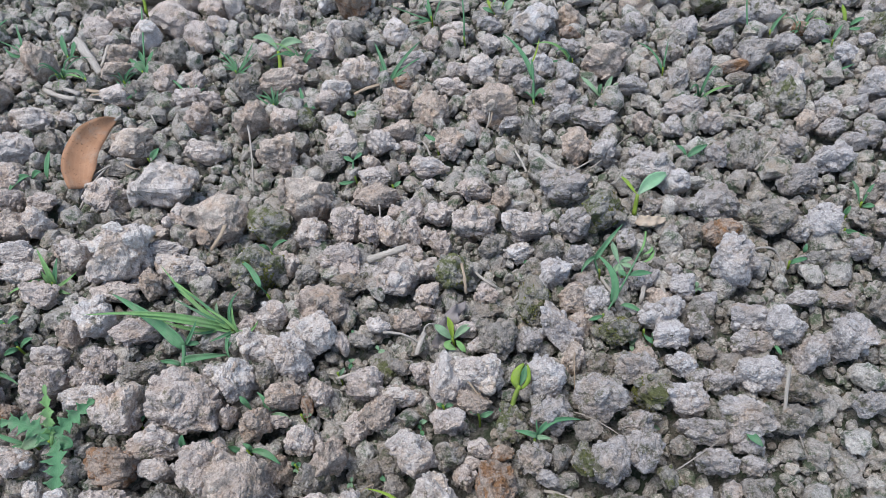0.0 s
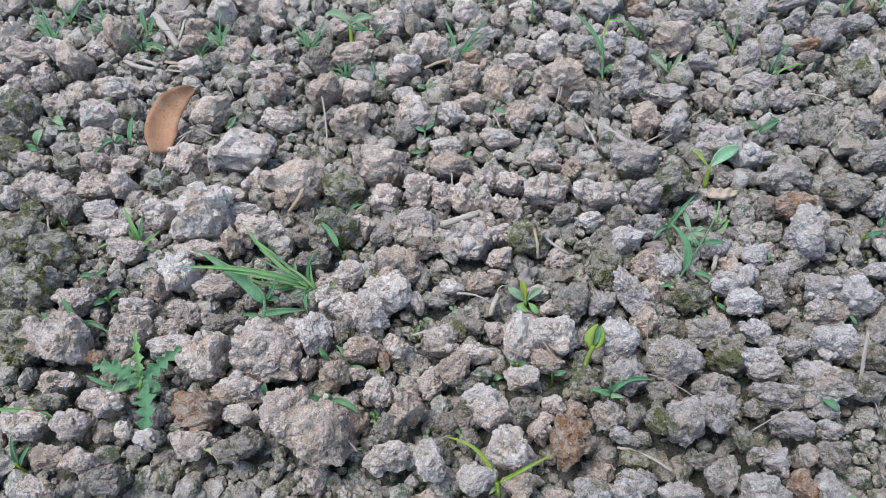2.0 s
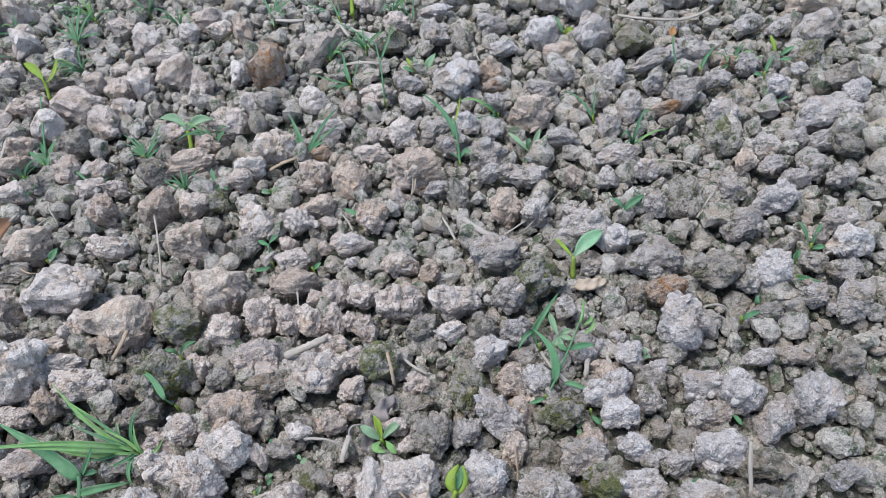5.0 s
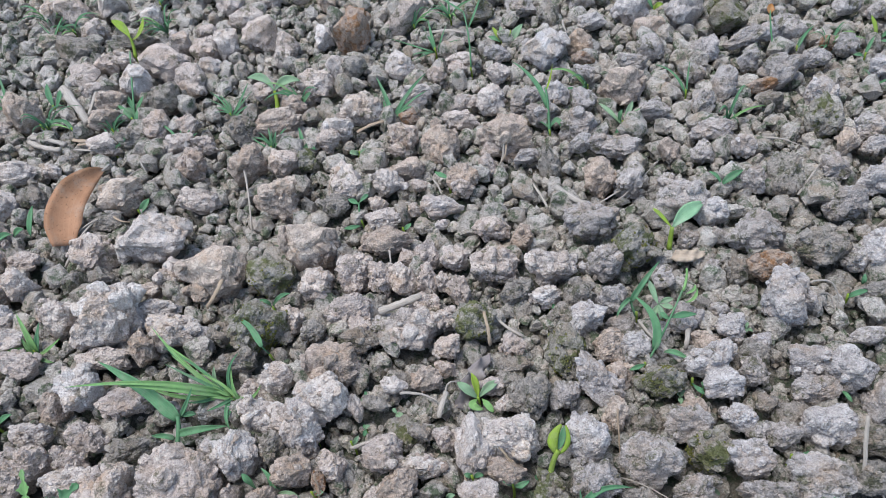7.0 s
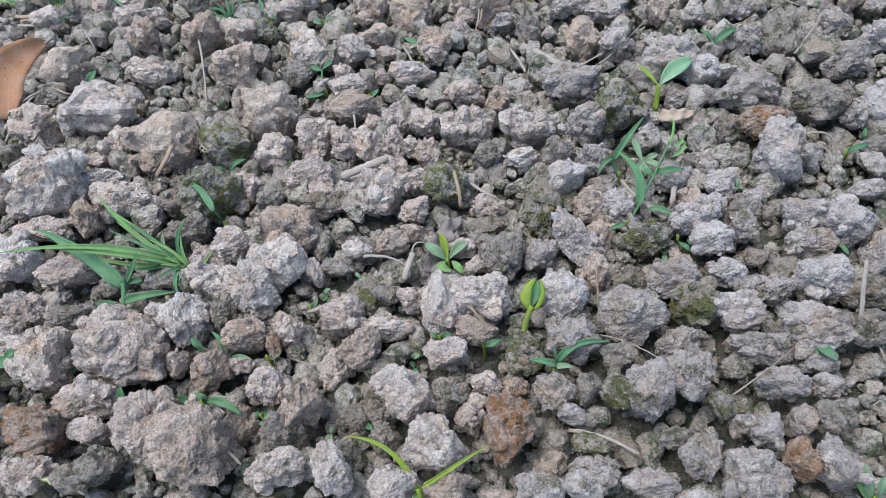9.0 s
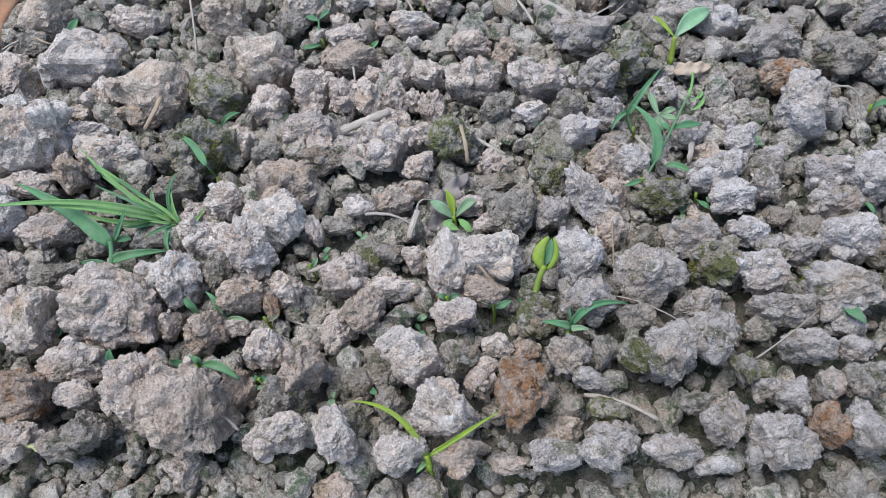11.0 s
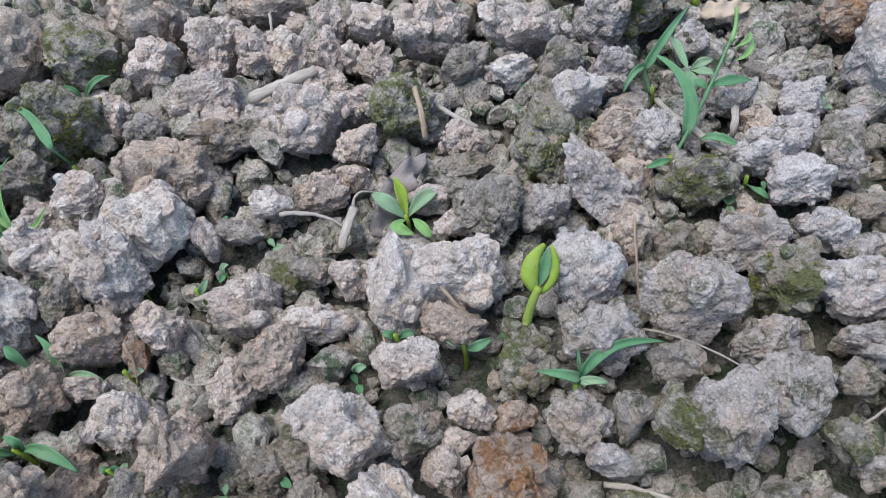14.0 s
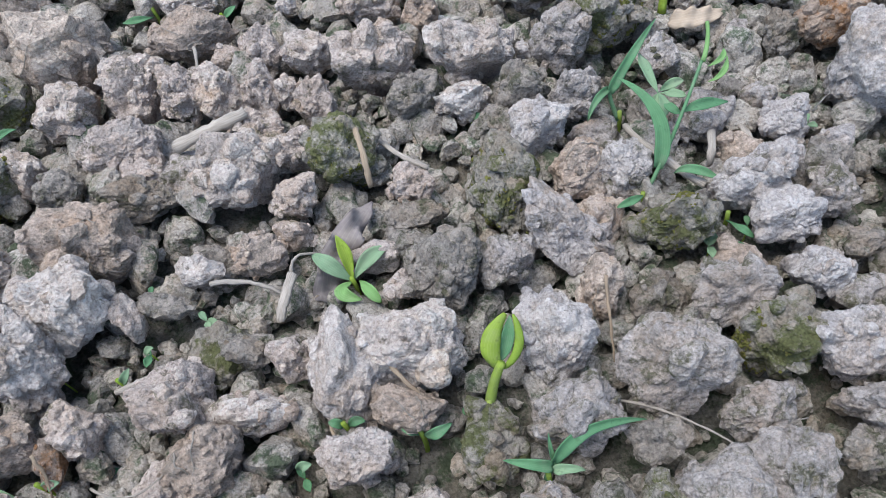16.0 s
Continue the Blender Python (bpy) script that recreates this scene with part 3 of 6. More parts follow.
clod(-0.249, 0.822, 0.011, 0.033, 0.024, "damp")
clod(0.567, 0.824, 0.012, 0.039, 0.027, "grey")
clod(0.172, 0.825, 0.011, 0.022, 0.024, "tan")
clod(0.039, 0.831, 0.014, 0.054, 0.033, "tan")
clod(0.354, 0.832, 0.014, 0.034, 0.037, "pale")
clod(0.478, 0.832, 0.015, 0.044, 0.038, "grey")
clod(-0.034, 0.835, 0.020, 0.052, 0.058, "tan")
clod(0.240, 0.835, 0.015, 0.052, 0.037, "grey")
clod(0.143, 0.841, 0.012, 0.037, 0.026, "grey")
clod(0.328, 0.845, 0.018, 0.060, 0.046, "grey")
clod(-0.406, 0.848, 0.013, 0.038, 0.031, "moss")
clod(-0.341, 0.850, 0.011, 0.037, 0.024, "grey")
clod(-0.264, 0.855, 0.015, 0.053, 0.038, "grey")
clod(0.094, 0.855, 0.008, 0.013, 0.011, "pale")
clod(-0.380, 0.857, 0.014, 0.035, 0.033, "grey")
clod(-0.198, 0.857, 0.021, 0.072, 0.057, "pale")
clod(0.521, 0.857, 0.015, 0.051, 0.037, "pale")
clod(0.471, 0.858, 0.011, 0.029, 0.022, "damp")
clod(-0.462, 0.864, 0.012, 0.037, 0.026, "grey")
clod(0.035, 0.868, 0.011, 0.037, 0.023, "pale")
clod(0.404, 0.875, 0.013, 0.035, 0.030, "grey")
clod(0.437, 0.876, 0.015, 0.035, 0.048, "damp")
clod(0.593, 0.876, 0.012, 0.032, 0.028, "grey")
clod(0.096, 0.879, 0.012, 0.044, 0.025, "pale")
clod(0.484, 0.879, 0.013, 0.030, 0.033, "grey")
clod(0.067, 0.880, 0.009, 0.018, 0.015, "grey")
clod(0.323, 0.881, 0.011, 0.024, 0.024, "grey")
clod(-0.499, 0.882, 0.013, 0.039, 0.032, "moss")
clod(0.553, 0.888, 0.011, 0.036, 0.022, "grey")
clod(0.286, 0.889, 0.014, 0.034, 0.041, "grey")
clod(-0.391, 0.891, 0.013, 0.039, 0.031, "grey")
clod(0.029, 0.893, 0.009, 0.021, 0.018, "grey")
clod(-0.018, 0.894, 0.011, 0.034, 0.024, "damp")
clod(0.578, 0.897, 0.012, 0.042, 0.028, "grey")
clod(0.258, 0.898, 0.015, 0.037, 0.045, "tan")
clod(-0.267, 0.902, 0.012, 0.040, 0.027, "damp")
clod(0.118, 0.902, 0.010, 0.023, 0.020, "grey")
clod(0.536, 0.910, 0.012, 0.035, 0.025, "grey")
clod(-0.081, 0.911, 0.017, 0.050, 0.044, "tan")
clod(-0.511, 0.911, 0.015, 0.042, 0.037, "damp")
clod(0.073, 0.917, 0.008, 0.022, 0.013, "grey")
clod(0.118, 0.918, 0.013, 0.033, 0.031, "tan")
clod(-0.005, 0.918, 0.015, 0.036, 0.036, "grey")
clod(0.514, 0.920, 0.012, 0.028, 0.031, "tan")
clod(0.038, 0.920, 0.014, 0.037, 0.033, "pale")
clod(-0.170, 0.921, 0.013, 0.047, 0.029, "grey")
clod(-0.009, 0.922, 0.015, 0.035, 0.039, "grey")
clod(0.621, 0.922, 0.013, 0.032, 0.029, "damp")
clod(0.368, 0.923, 0.012, 0.029, 0.025, "grey")
clod(0.211, 0.927, 0.011, 0.024, 0.043, "damp")
clod(0.411, 0.929, 0.012, 0.030, 0.027, "pale")
clod(0.337, 0.933, 0.012, 0.025, 0.031, "tan")
clod(-0.403, 0.934, 0.016, 0.046, 0.039, "pale")
clod(0.540, 0.935, 0.013, 0.035, 0.029, "grey")
clod(0.146, 0.935, 0.010, 0.021, 0.026, "grey")
clod(-0.257, 0.935, 0.019, 0.059, 0.050, "tan")
clod(0.598, 0.936, 0.013, 0.029, 0.029, "grey")
clod(0.055, 0.941, 0.012, 0.044, 0.026, "tan")
clod(0.289, 0.941, 0.012, 0.048, 0.025, "grey")
clod(0.190, 0.945, 0.010, 0.032, 0.021, "grey")
clod(0.575, 0.946, 0.012, 0.031, 0.025, "grey")
clod(-0.368, 0.949, 0.014, 0.040, 0.032, "damp")
clod(0.385, 0.954, 0.013, 0.056, 0.029, "pale")
clod(0.269, 0.955, 0.011, 0.030, 0.024, "grey")
clod(0.500, 0.955, 0.017, 0.042, 0.045, "moss")
clod(0.249, 0.956, 0.012, 0.036, 0.025, "grey")
clod(-0.512, 0.961, 0.015, 0.037, 0.052, "moss")
clod(0.153, 0.963, 0.010, 0.028, 0.019, "grey")
clod(-0.475, 0.964, 0.012, 0.039, 0.026, "grey")
clod(0.636, 0.964, 0.015, 0.045, 0.038, "grey")
clod(-0.081, 0.965, 0.014, 0.035, 0.035, "grey")
clod(-0.121, 0.966, 0.017, 0.046, 0.042, "tan")
clod(-0.053, 0.968, 0.011, 0.022, 0.029, "moss")
clod(0.096, 0.969, 0.017, 0.043, 0.043, "tan")
clod(0.605, 0.970, 0.016, 0.054, 0.039, "pale")
clod(-0.190, 0.975, 0.015, 0.037, 0.036, "grey")
clod(0.166, 0.976, 0.018, 0.059, 0.048, "tan")
clod(-0.444, 0.977, 0.016, 0.041, 0.039, "tan")
clod(0.046, 0.978, 0.009, 0.020, 0.016, "grey")
clod(0.250, 0.982, 0.015, 0.052, 0.037, "grey")
# A silver-white dry leaf, shaped here as a pale clod.
clod(-0.408, 0.993, 0.014, 0.053, 0.032, "pale")
clod(0.053, 0.995, 0.014, 0.036, 0.032, "grey")
clod(-0.366, 0.999, 0.009, 0.024, 0.018, "pale")
clod(0.333, 1.000, 0.013, 0.042, 0.030, "grey")
clod(0.460, 1.001, 0.010, 0.036, 0.019, "damp")
clod(0.518, 1.002, 0.015, 0.044, 0.038, "pale")
clod(-0.032, 1.002, 0.012, 0.027, 0.026, "grey")
clod(0.389, 1.005, 0.014, 0.033, 0.034, "grey")
clod(0.668, 1.005, 0.014, 0.032, 0.032, "pale")
clod(0.210, 1.007, 0.013, 0.032, 0.031, "grey")
clod(-0.541, 1.010, 0.013, 0.037, 0.031, "pale")
clod(0.120, 1.015, 0.012, 0.043, 0.027, "grey")
clod(-0.185, 1.019, 0.011, 0.038, 0.024, "grey")
clod(-0.513, 1.020, 0.015, 0.036, 0.036, "pale")
clod(-0.022, 1.022, 0.014, 0.035, 0.035, "pale")
clod(-0.216, 1.024, 0.013, 0.043, 0.029, "pale")
clod(0.262, 1.026, 0.013, 0.034, 0.030, "grey")
clod(0.417, 1.026, 0.015, 0.036, 0.042, "grey")
clod(0.460, 1.029, 0.010, 0.043, 0.020, "rust")
clod(0.060, 1.030, 0.010, 0.025, 0.019, "rust")
clod(-0.138, 1.033, 0.014, 0.045, 0.035, "damp")
clod(0.663, 1.034, 0.015, 0.049, 0.035, "damp")
clod(-0.311, 1.035, 0.012, 0.044, 0.026, "grey")
clod(0.592, 1.036, 0.013, 0.031, 0.028, "pale")
clod(0.195, 1.037, 0.014, 0.036, 0.033, "grey")
clod(-0.281, 1.040, 0.012, 0.038, 0.028, "damp")
clod(-0.099, 1.041, 0.014, 0.059, 0.032, "tan")
clod(-0.576, 1.043, 0.014, 0.041, 0.032, "grey")
clod(0.487, 1.043, 0.017, 0.051, 0.045, "grey")
clod(-0.008, 1.045, 0.012, 0.033, 0.025, "grey")
clod(0.156, 1.046, 0.014, 0.034, 0.033, "pale")
clod(0.307, 1.046, 0.017, 0.064, 0.044, "tan")
clod(0.007, 1.046, 0.017, 0.044, 0.044, "grey")
clod(-0.479, 1.047, 0.018, 0.046, 0.052, "tan")
clod(0.232, 1.048, 0.013, 0.033, 0.030, "pale")
clod(0.126, 1.053, 0.010, 0.029, 0.020, "pale")
clod(-0.251, 1.058, 0.014, 0.033, 0.033, "grey")
clod(-0.212, 1.058, 0.012, 0.035, 0.026, "grey")
clod(0.393, 1.060, 0.011, 0.030, 0.023, "grey")
clod(0.530, 1.063, 0.013, 0.046, 0.028, "grey")
clod(0.631, 1.066, 0.009, 0.025, 0.017, "pale")
clod(-0.083, 1.075, 0.012, 0.034, 0.025, "tan")
clod(0.458, 1.076, 0.013, 0.031, 0.031, "grey")
clod(0.068, 1.076, 0.012, 0.040, 0.026, "pale")
clod(-0.521, 1.083, 0.015, 0.047, 0.038, "grey")
clod(-0.563, 1.083, 0.014, 0.066, 0.035, "grey")
clod(-0.324, 1.083, 0.014, 0.042, 0.034, "tan")
clod(0.267, 1.083, 0.011, 0.036, 0.024, "grey")
clod(0.573, 1.084, 0.013, 0.032, 0.029, "grey")
clod(0.648, 1.085, 0.015, 0.036, 0.036, "moss")
clod(-0.466, 1.086, 0.011, 0.035, 0.025, "pale")
clod(0.328, 1.091, 0.012, 0.042, 0.026, "grey")
clod(0.169, 1.097, 0.012, 0.029, 0.027, "pale")
clod(0.558, 1.098, 0.010, 0.025, 0.020, "rust")
clod(0.417, 1.103, 0.013, 0.039, 0.030, "pale")
clod(-0.121, 1.105, 0.013, 0.032, 0.029, "grey")
clod(-0.250, 1.107, 0.018, 0.046, 0.046, "damp")
clod(-0.439, 1.108, 0.016, 0.041, 0.053, "tan")
clod(-0.057, 1.108, 0.015, 0.050, 0.036, "grey")
clod(-0.603, 1.109, 0.019, 0.049, 0.049, "grey")
clod(0.092, 1.110, 0.011, 0.025, 0.023, "grey")
clod(0.273, 1.116, 0.010, 0.034, 0.019, "rust")
clod(0.119, 1.117, 0.010, 0.025, 0.021, "grey")
clod(0.466, 1.118, 0.013, 0.064, 0.029, "grey", -18)
clod(-0.323, 1.119, 0.015, 0.043, 0.035, "tan")
clod(0.355, 1.119, 0.013, 0.039, 0.031, "grey")
clod(0.522, 1.125, 0.015, 0.048, 0.037, "grey")
clod(0.498, 1.128, 0.011, 0.040, 0.023, "pale")
clod(0.228, 1.128, 0.019, 0.058, 0.049, "pale")
clod(0.048, 1.131, 0.014, 0.037, 0.033, "pale")
clod(0.679, 1.133, 0.017, 0.070, 0.043, "grey")
clod(-0.011, 1.137, 0.014, 0.034, 0.035, "damp")
clod(0.125, 1.138, 0.010, 0.046, 0.019, "grey")
clod(-0.224, 1.141, 0.017, 0.042, 0.042, "grey")
clod(0.272, 1.144, 0.014, 0.036, 0.035, "tan")
clod(0.170, 1.146, 0.011, 0.035, 0.024, "grey")
clod(-0.033, 1.146, 0.013, 0.031, 0.035, "pale")
clod(-0.299, 1.151, 0.017, 0.042, 0.044, "pale")
clod(0.636, 1.153, 0.012, 0.032, 0.027, "grey")
clod(0.454, 1.154, 0.019, 0.058, 0.051, "moss")
clod(-0.364, 1.155, 0.010, 0.030, 0.019, "pale")
clod(0.361, 1.160, 0.013, 0.046, 0.029, "tan")
clod(0.607, 1.171, 0.012, 0.042, 0.028, "grey")
clod(-0.209, 1.176, 0.013, 0.045, 0.032, "pale")
clod(0.408, 1.180, 0.020, 0.054, 0.052, "pale")
clod(-0.380, 1.185, 0.013, 0.046, 0.030, "grey")
clod(-0.111, 1.186, 0.011, 0.023, 0.026, "grey")
clod(-0.273, 1.189, 0.017, 0.070, 0.044, "grey")
clod(0.696, 1.191, 0.013, 0.080, 0.030, "tan", 14)
clod(0.295, 1.192, 0.012, 0.042, 0.028, "pale")
clod(-0.359, 1.208, 0.013, 0.034, 0.029, "grey")
clod(0.346, 1.209, 0.017, 0.046, 0.045, "pale")
clod(-0.554, 1.210, 0.013, 0.041, 0.031, "grey")
clod(-0.108, 1.211, 0.013, 0.031, 0.035, "grey")
clod(-0.338, 1.216, 0.012, 0.034, 0.025, "grey")
clod(0.242, 1.217, 0.014, 0.032, 0.041, "damp")
clod(-0.654, 1.217, 0.014, 0.049, 0.035, "grey")
clod(-0.019, 1.218, 0.019, 0.050, 0.062, "rust")
clod(-0.223, 1.219, 0.014, 0.043, 0.033, "grey")
clod(-0.058, 1.222, 0.012, 0.026, 0.031, "pale")
clod(-0.191, 1.224, 0.015, 0.038, 0.039, "pale")
clod(-0.614, 1.233, 0.019, 0.063, 0.049, "moss")
clod(-0.148, 1.237, 0.017, 0.048, 0.044, "grey")
clod(0.588, 1.239, 0.012, 0.028, 0.028, "pale")
clod(0.146, 1.242, 0.015, 0.052, 0.036, "moss")
clod(-0.409, 1.242, 0.017, 0.058, 0.043, "damp")
clod(-0.261, 1.242, 0.014, 0.032, 0.034, "pale")
clod(0.046, 1.244, 0.015, 0.077, 0.038, "grey", -32)
clod(0.208, 1.245, 0.015, 0.042, 0.037, "grey")
clod(0.531, 1.252, 0.013, 0.038, 0.029, "grey")
clod(0.287, 1.253, 0.014, 0.046, 0.035, "grey")
clod(0.559, 1.255, 0.012, 0.040, 0.028, "grey")
clod(-0.329, 1.262, 0.012, 0.064, 0.026, "damp")
clod(0.408, 1.264, 0.019, 0.057, 0.050, "pale")
clod(-0.228, 1.265, 0.011, 0.032, 0.025, "grey")
clod(0.159, 1.285, 0.014, 0.037, 0.032, "grey")
clod(0.370, 1.290, 0.015, 0.044, 0.036, "grey")
clod(-0.402, 1.296, 0.014, 0.039, 0.035, "grey")
clod(-0.180, 1.299, 0.013, 0.054, 0.029, "grey")
clod(0.213, 1.306, 0.011, 0.051, 0.022, "pale")
clod(0.317, 1.314, 0.015, 0.036, 0.036, "grey")
clod(-0.323, 1.319, 0.013, 0.030, 0.034, "pale")
clod(-0.067, 1.332, 0.014, 0.032, 0.043, "tan")
clod(0.241, 1.337, 0.013, 0.039, 0.030, "grey")
clod(0.275, 1.338, 0.013, 0.040, 0.030, "damp")
clod(-0.101, 1.341, 0.012, 0.038, 0.025, "grey")
clod(-0.209, 1.345, 0.015, 0.047, 0.037, "pale")
clod(-0.148, 1.348, 0.013, 0.033, 0.031, "pale")
clod(-0.449, 1.352, 0.018, 0.051, 0.047, "grey")
clod(-0.492, 1.360, 0.015, 0.037, 0.037, "grey")
clod(0.116, 1.360, 0.013, 0.032, 0.029, "grey")
clod(-0.399, 1.369, 0.018, 0.046, 0.052, "pale")
clod(-0.126, 1.376, 0.014, 0.043, 0.034, "grey")
clod(0.084, 1.380, 0.016, 0.047, 0.040, "tan")
clod(-0.254, 1.386, 0.013, 0.041, 0.031, "grey")
clod(-0.085, 1.450, 0.013, 0.051, 0.031, "grey")
clod(-0.132, 1.456, 0.013, 0.042, 0.032, "grey")
clod(-0.243, 1.466, 0.017, 0.043, 0.043, "grey")
clod(-0.506, 1.467, 0.032, 0.092, 0.092, "pale")
clod(-0.446, 1.475, 0.021, 0.056, 0.059, "grey")
clod(-0.429, 1.547, 0.018, 0.058, 0.047, "grey")
clod(-0.498, 1.549, 0.018, 0.071, 0.046, "grey")

# ---- crumbs and farther clods ----
def spin(r):
    return np.array(Euler(r.uniform(0, 6.28, 3)).to_matrix())


def scatter(n, low, high, keep, touch, seed):
    """Lumps strewn in the gaps: x, y and radius, none far inside a clod or a neighbour."""
    r = np.random.default_rng(seed)
    c = np.array(PLACED)
    cx, cy = c[:, 0], c[:, 1]
    ca, cb = c[:, 3] / 2 * keep, c[:, 4] / 2 * keep
    cells, got = {}, []
    step = high * 2
    for _ in range(n):
        x, y = r.uniform(-1.1, 1.2), 0.36 + 1.5 * r.random() ** 1.7
        if abs(x - 0.08) > 0.42 + 0.52 * (y - 0.4):
            continue
        if y < 0.58 and high > 0.01 and r.random() < 0.45:
            continue
        s = low + (high - low) * r.random() ** 1.9
        if ((((x - cx) / (ca + 0.4 * s)) ** 2 + ((y - cy) / (cb + 0.4 * s)) ** 2) < 1).any():
            continue
        key = (int(x // step), int(y // step))
        near = [q for a in (-1, 0, 1) for b in (-1, 0, 1) for q in cells.get((key[0] + a, key[1] + b), ())]
        if any((x - q[0]) ** 2 + (y - q[1]) ** 2 < (touch * (s + q[2])) ** 2 for q in near):
            continue
        cells.setdefault(key, []).append((x, y, s))
        got.append((x, y, s))
    return got


def strew(name, label, places, level, kinds, material, sink, seed):
    r = np.random.default_rng(seed)
    shapes = [lump(level, k, kinds) for k in range(kinds)]
    xy = np.array(places)
    ground_z = bed_height(xy[:, 0], xy[:, 1])
    pieces = []
    for (x, y, s), g in zip(places, ground_z):
        v, f = shapes[r.integers(kinds)]
        size = s * r.uniform(0.7, 1.2, 3)
        pieces.append(((v * size) @ spin(r).T + (x, y, g + s * r.uniform(*sink)), f))
    ob = new(name, mesh_of(name, *joined(pieces), material, False))
    tagged(ob, label, "soil", kind="stuff")


heap = mesh_of("small_clods", *joined([(v + at, f) for v, f, at, k in FAR]), HEAP["pale"], False)
slots = list(HEAP)
for k in slots[1:]:
    heap.materials.append(HEAP[k])
heap.polygons.foreach_set("material_index", np.concatenate([np.full(len(f), slots.index(k), dtype=np.int32) for v, f, at, k in FAR]))
tagged(new("small_clods", heap), "small and farther clods of dry crumbly soil", "soil", kind="stuff")

lumps = scatter(42000, 0.006, 0.0165, 0.62, 0.62, 3)
wedged = sorted([q for q in lumps if q[1] < 0.74 and -0.12 < q[0] < 0.40], key=lambda q: -q[2])[:56]
r = np.random.default_rng(77)
for k, (x, y, s) in enumerate(wedged):
    v, f = lump(4, 300 + k)
    v = v * s * r.uniform(0.85, 1.2, 3)
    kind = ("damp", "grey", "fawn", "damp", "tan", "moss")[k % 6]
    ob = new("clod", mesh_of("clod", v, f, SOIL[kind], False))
    ob.location = (x, y, float(bed_height(np.array([x]), np.array([y]))[0]) + s * 0.8)
    tagged(ob, "small clod of soil wedged between larger ones", "clod", "soil clods")
    tagged(new("caked_soil", mesh_of("caked_soil", *caked(v, 600 + k, 2 * s), SOIL[kind], False)), kind="stuff").parent = ob
wedged = set(wedged)
strew("loose_clods", "loose grey-brown lumps of soil filling gaps", [q for q in lumps if q[1] < 0.8 and q not in wedged], 3, 24, crumb_soil, (0.3, 1.4), 5)
strew("farther_loose_clods", "loose grey-brown lumps of soil farther off", [q for q in lumps if q[1] >= 0.8], 2, 24, crumb_soil, (0.4, 1.5), 7)
PLACED += [(x, y, 0, s, s) for x, y, s in lumps]
bits = scatter(75000, 0.003, 0.0085, 0.66, 0.62, 4)
strew("soil_crumbs", "small crumbs of dark brown soil", [q for q in bits if q[1] < 0.76], 2, 24, crumb_soil, (0.4, 1.8), 6)
strew("farther_soil_crumbs", "small crumbs of brown soil farther off", [q for q in bits if q[1] >= 0.76], 1, 24, crumb_soil, (0.5, 1.8), 9)
r = np.random.default_rng(12)
n = 9500
dust = [(x, y, s) for x, y, s in zip(r.uniform(-0.75, 0.85, n), 0.4 + 1.3 * r.random(n) ** 1.5, 0.0011 + 0.0024 * r.random(n) ** 2) if abs(x - 0.06) < 0.34 + 0.42 * (y - 0.4)]
strew("soil_grains", "fine grains of soil on the bed", dust, 1, 24, crumb_soil, (0.5, 3.0), 8)


r = np.random.default_rng(21)
n = 9000
outer = [(x, y, s) for x, y, s in zip(r.normal(0.08, 1.25, n), r.normal(1.05, 1.25, n), 0.010 + 0.016 * r.random(n) ** 2) if abs(x - 0.08) > 0.41 + 0.52 * max(0, y - 0.4) or y < 0.36 or y > 1.85]
strew("outer_clods", "grey clods of soil over the wider tilled field", outer, 1, 24, crumb_soil, (0.3, 0.9), 22)


# ---- plants ----
def sheet(name, pts, half, fold, curl, facing, thick, material, ripple=0.0, seed=0):
    """A leaf blade with a folded or cupped section, and a thickness."""
    rows, cols = len(pts), 7
    t, s, n = sides(pts, facing)
    a = np.linspace(-1, 1, cols)
    top = []
    r = np.random.default_rng(seed)
    ph = r.uniform(0, 6.28)
    for i in range(rows):
        for q in a:
            lift = fold * abs(q) * half[i] + curl * q * q * half[i] + ripple * half[i] * math.sin(ph + i * 0.9 + 2 * q) * abs(q)
            top.append(pts[i] + s[i] * q * half[i] * (1 - 0.25 * min(1, fold + abs(curl))) + n[i] * lift)
    top = np.array(top)
    low = top - np.repeat(n, cols, 0) * thick
    k = rows * cols
    f = []
    for i in range(rows - 1):
        for j in range(cols - 1):
            q = i * cols + j
            f.append((q, q + 1, q + 1 + cols, q + cols))
            f.append((k + q, k + q + cols, k + q + 1 + cols, k + q + 1))
    rim = [i for i in range(cols)] + [i * cols + cols - 1 for i in range(1, rows)] + [k - 1 - i for i in range(1, cols)] + [(rows - 1 - i) * cols for i in range(1, rows - 1)]
    for i, q in enumerate(rim):
        w = rim[(i + 1) % len(rim)]
        f.append((w, q, k + q, k + w))
    me = mesh_of(name, np.concatenate([top, low]), np.array(f), material)
    uv_grid(me, rows, cols)
    return me


def under(name, me, parent, label=""):
    ob = new(name, me)
    ob.parent = parent
    ob.matrix_parent_inverse = Matrix.Translation(-parent.location)
    return tagged(ob, label)


def plant(name, x, y, label, category, foot=0.0011, top=0.011):
    ob = new(name)
    ob.empty_display_size = 0.01
    ob.location = (x, y, 0)
    low = float(bed_height(np.array([x]), np.array([y]))[0]) - 0.004
    root = bend((x, y, top), (x + 0.001, y, (top + low) / 2), (x, y + 0.001, low), 5)
    under("stem", tube("stem", root, np.full(5, foot), lime_leaf), ob)
    return tagged(ob, label, category, "small weeds and seedlings")


COUNT = [0]


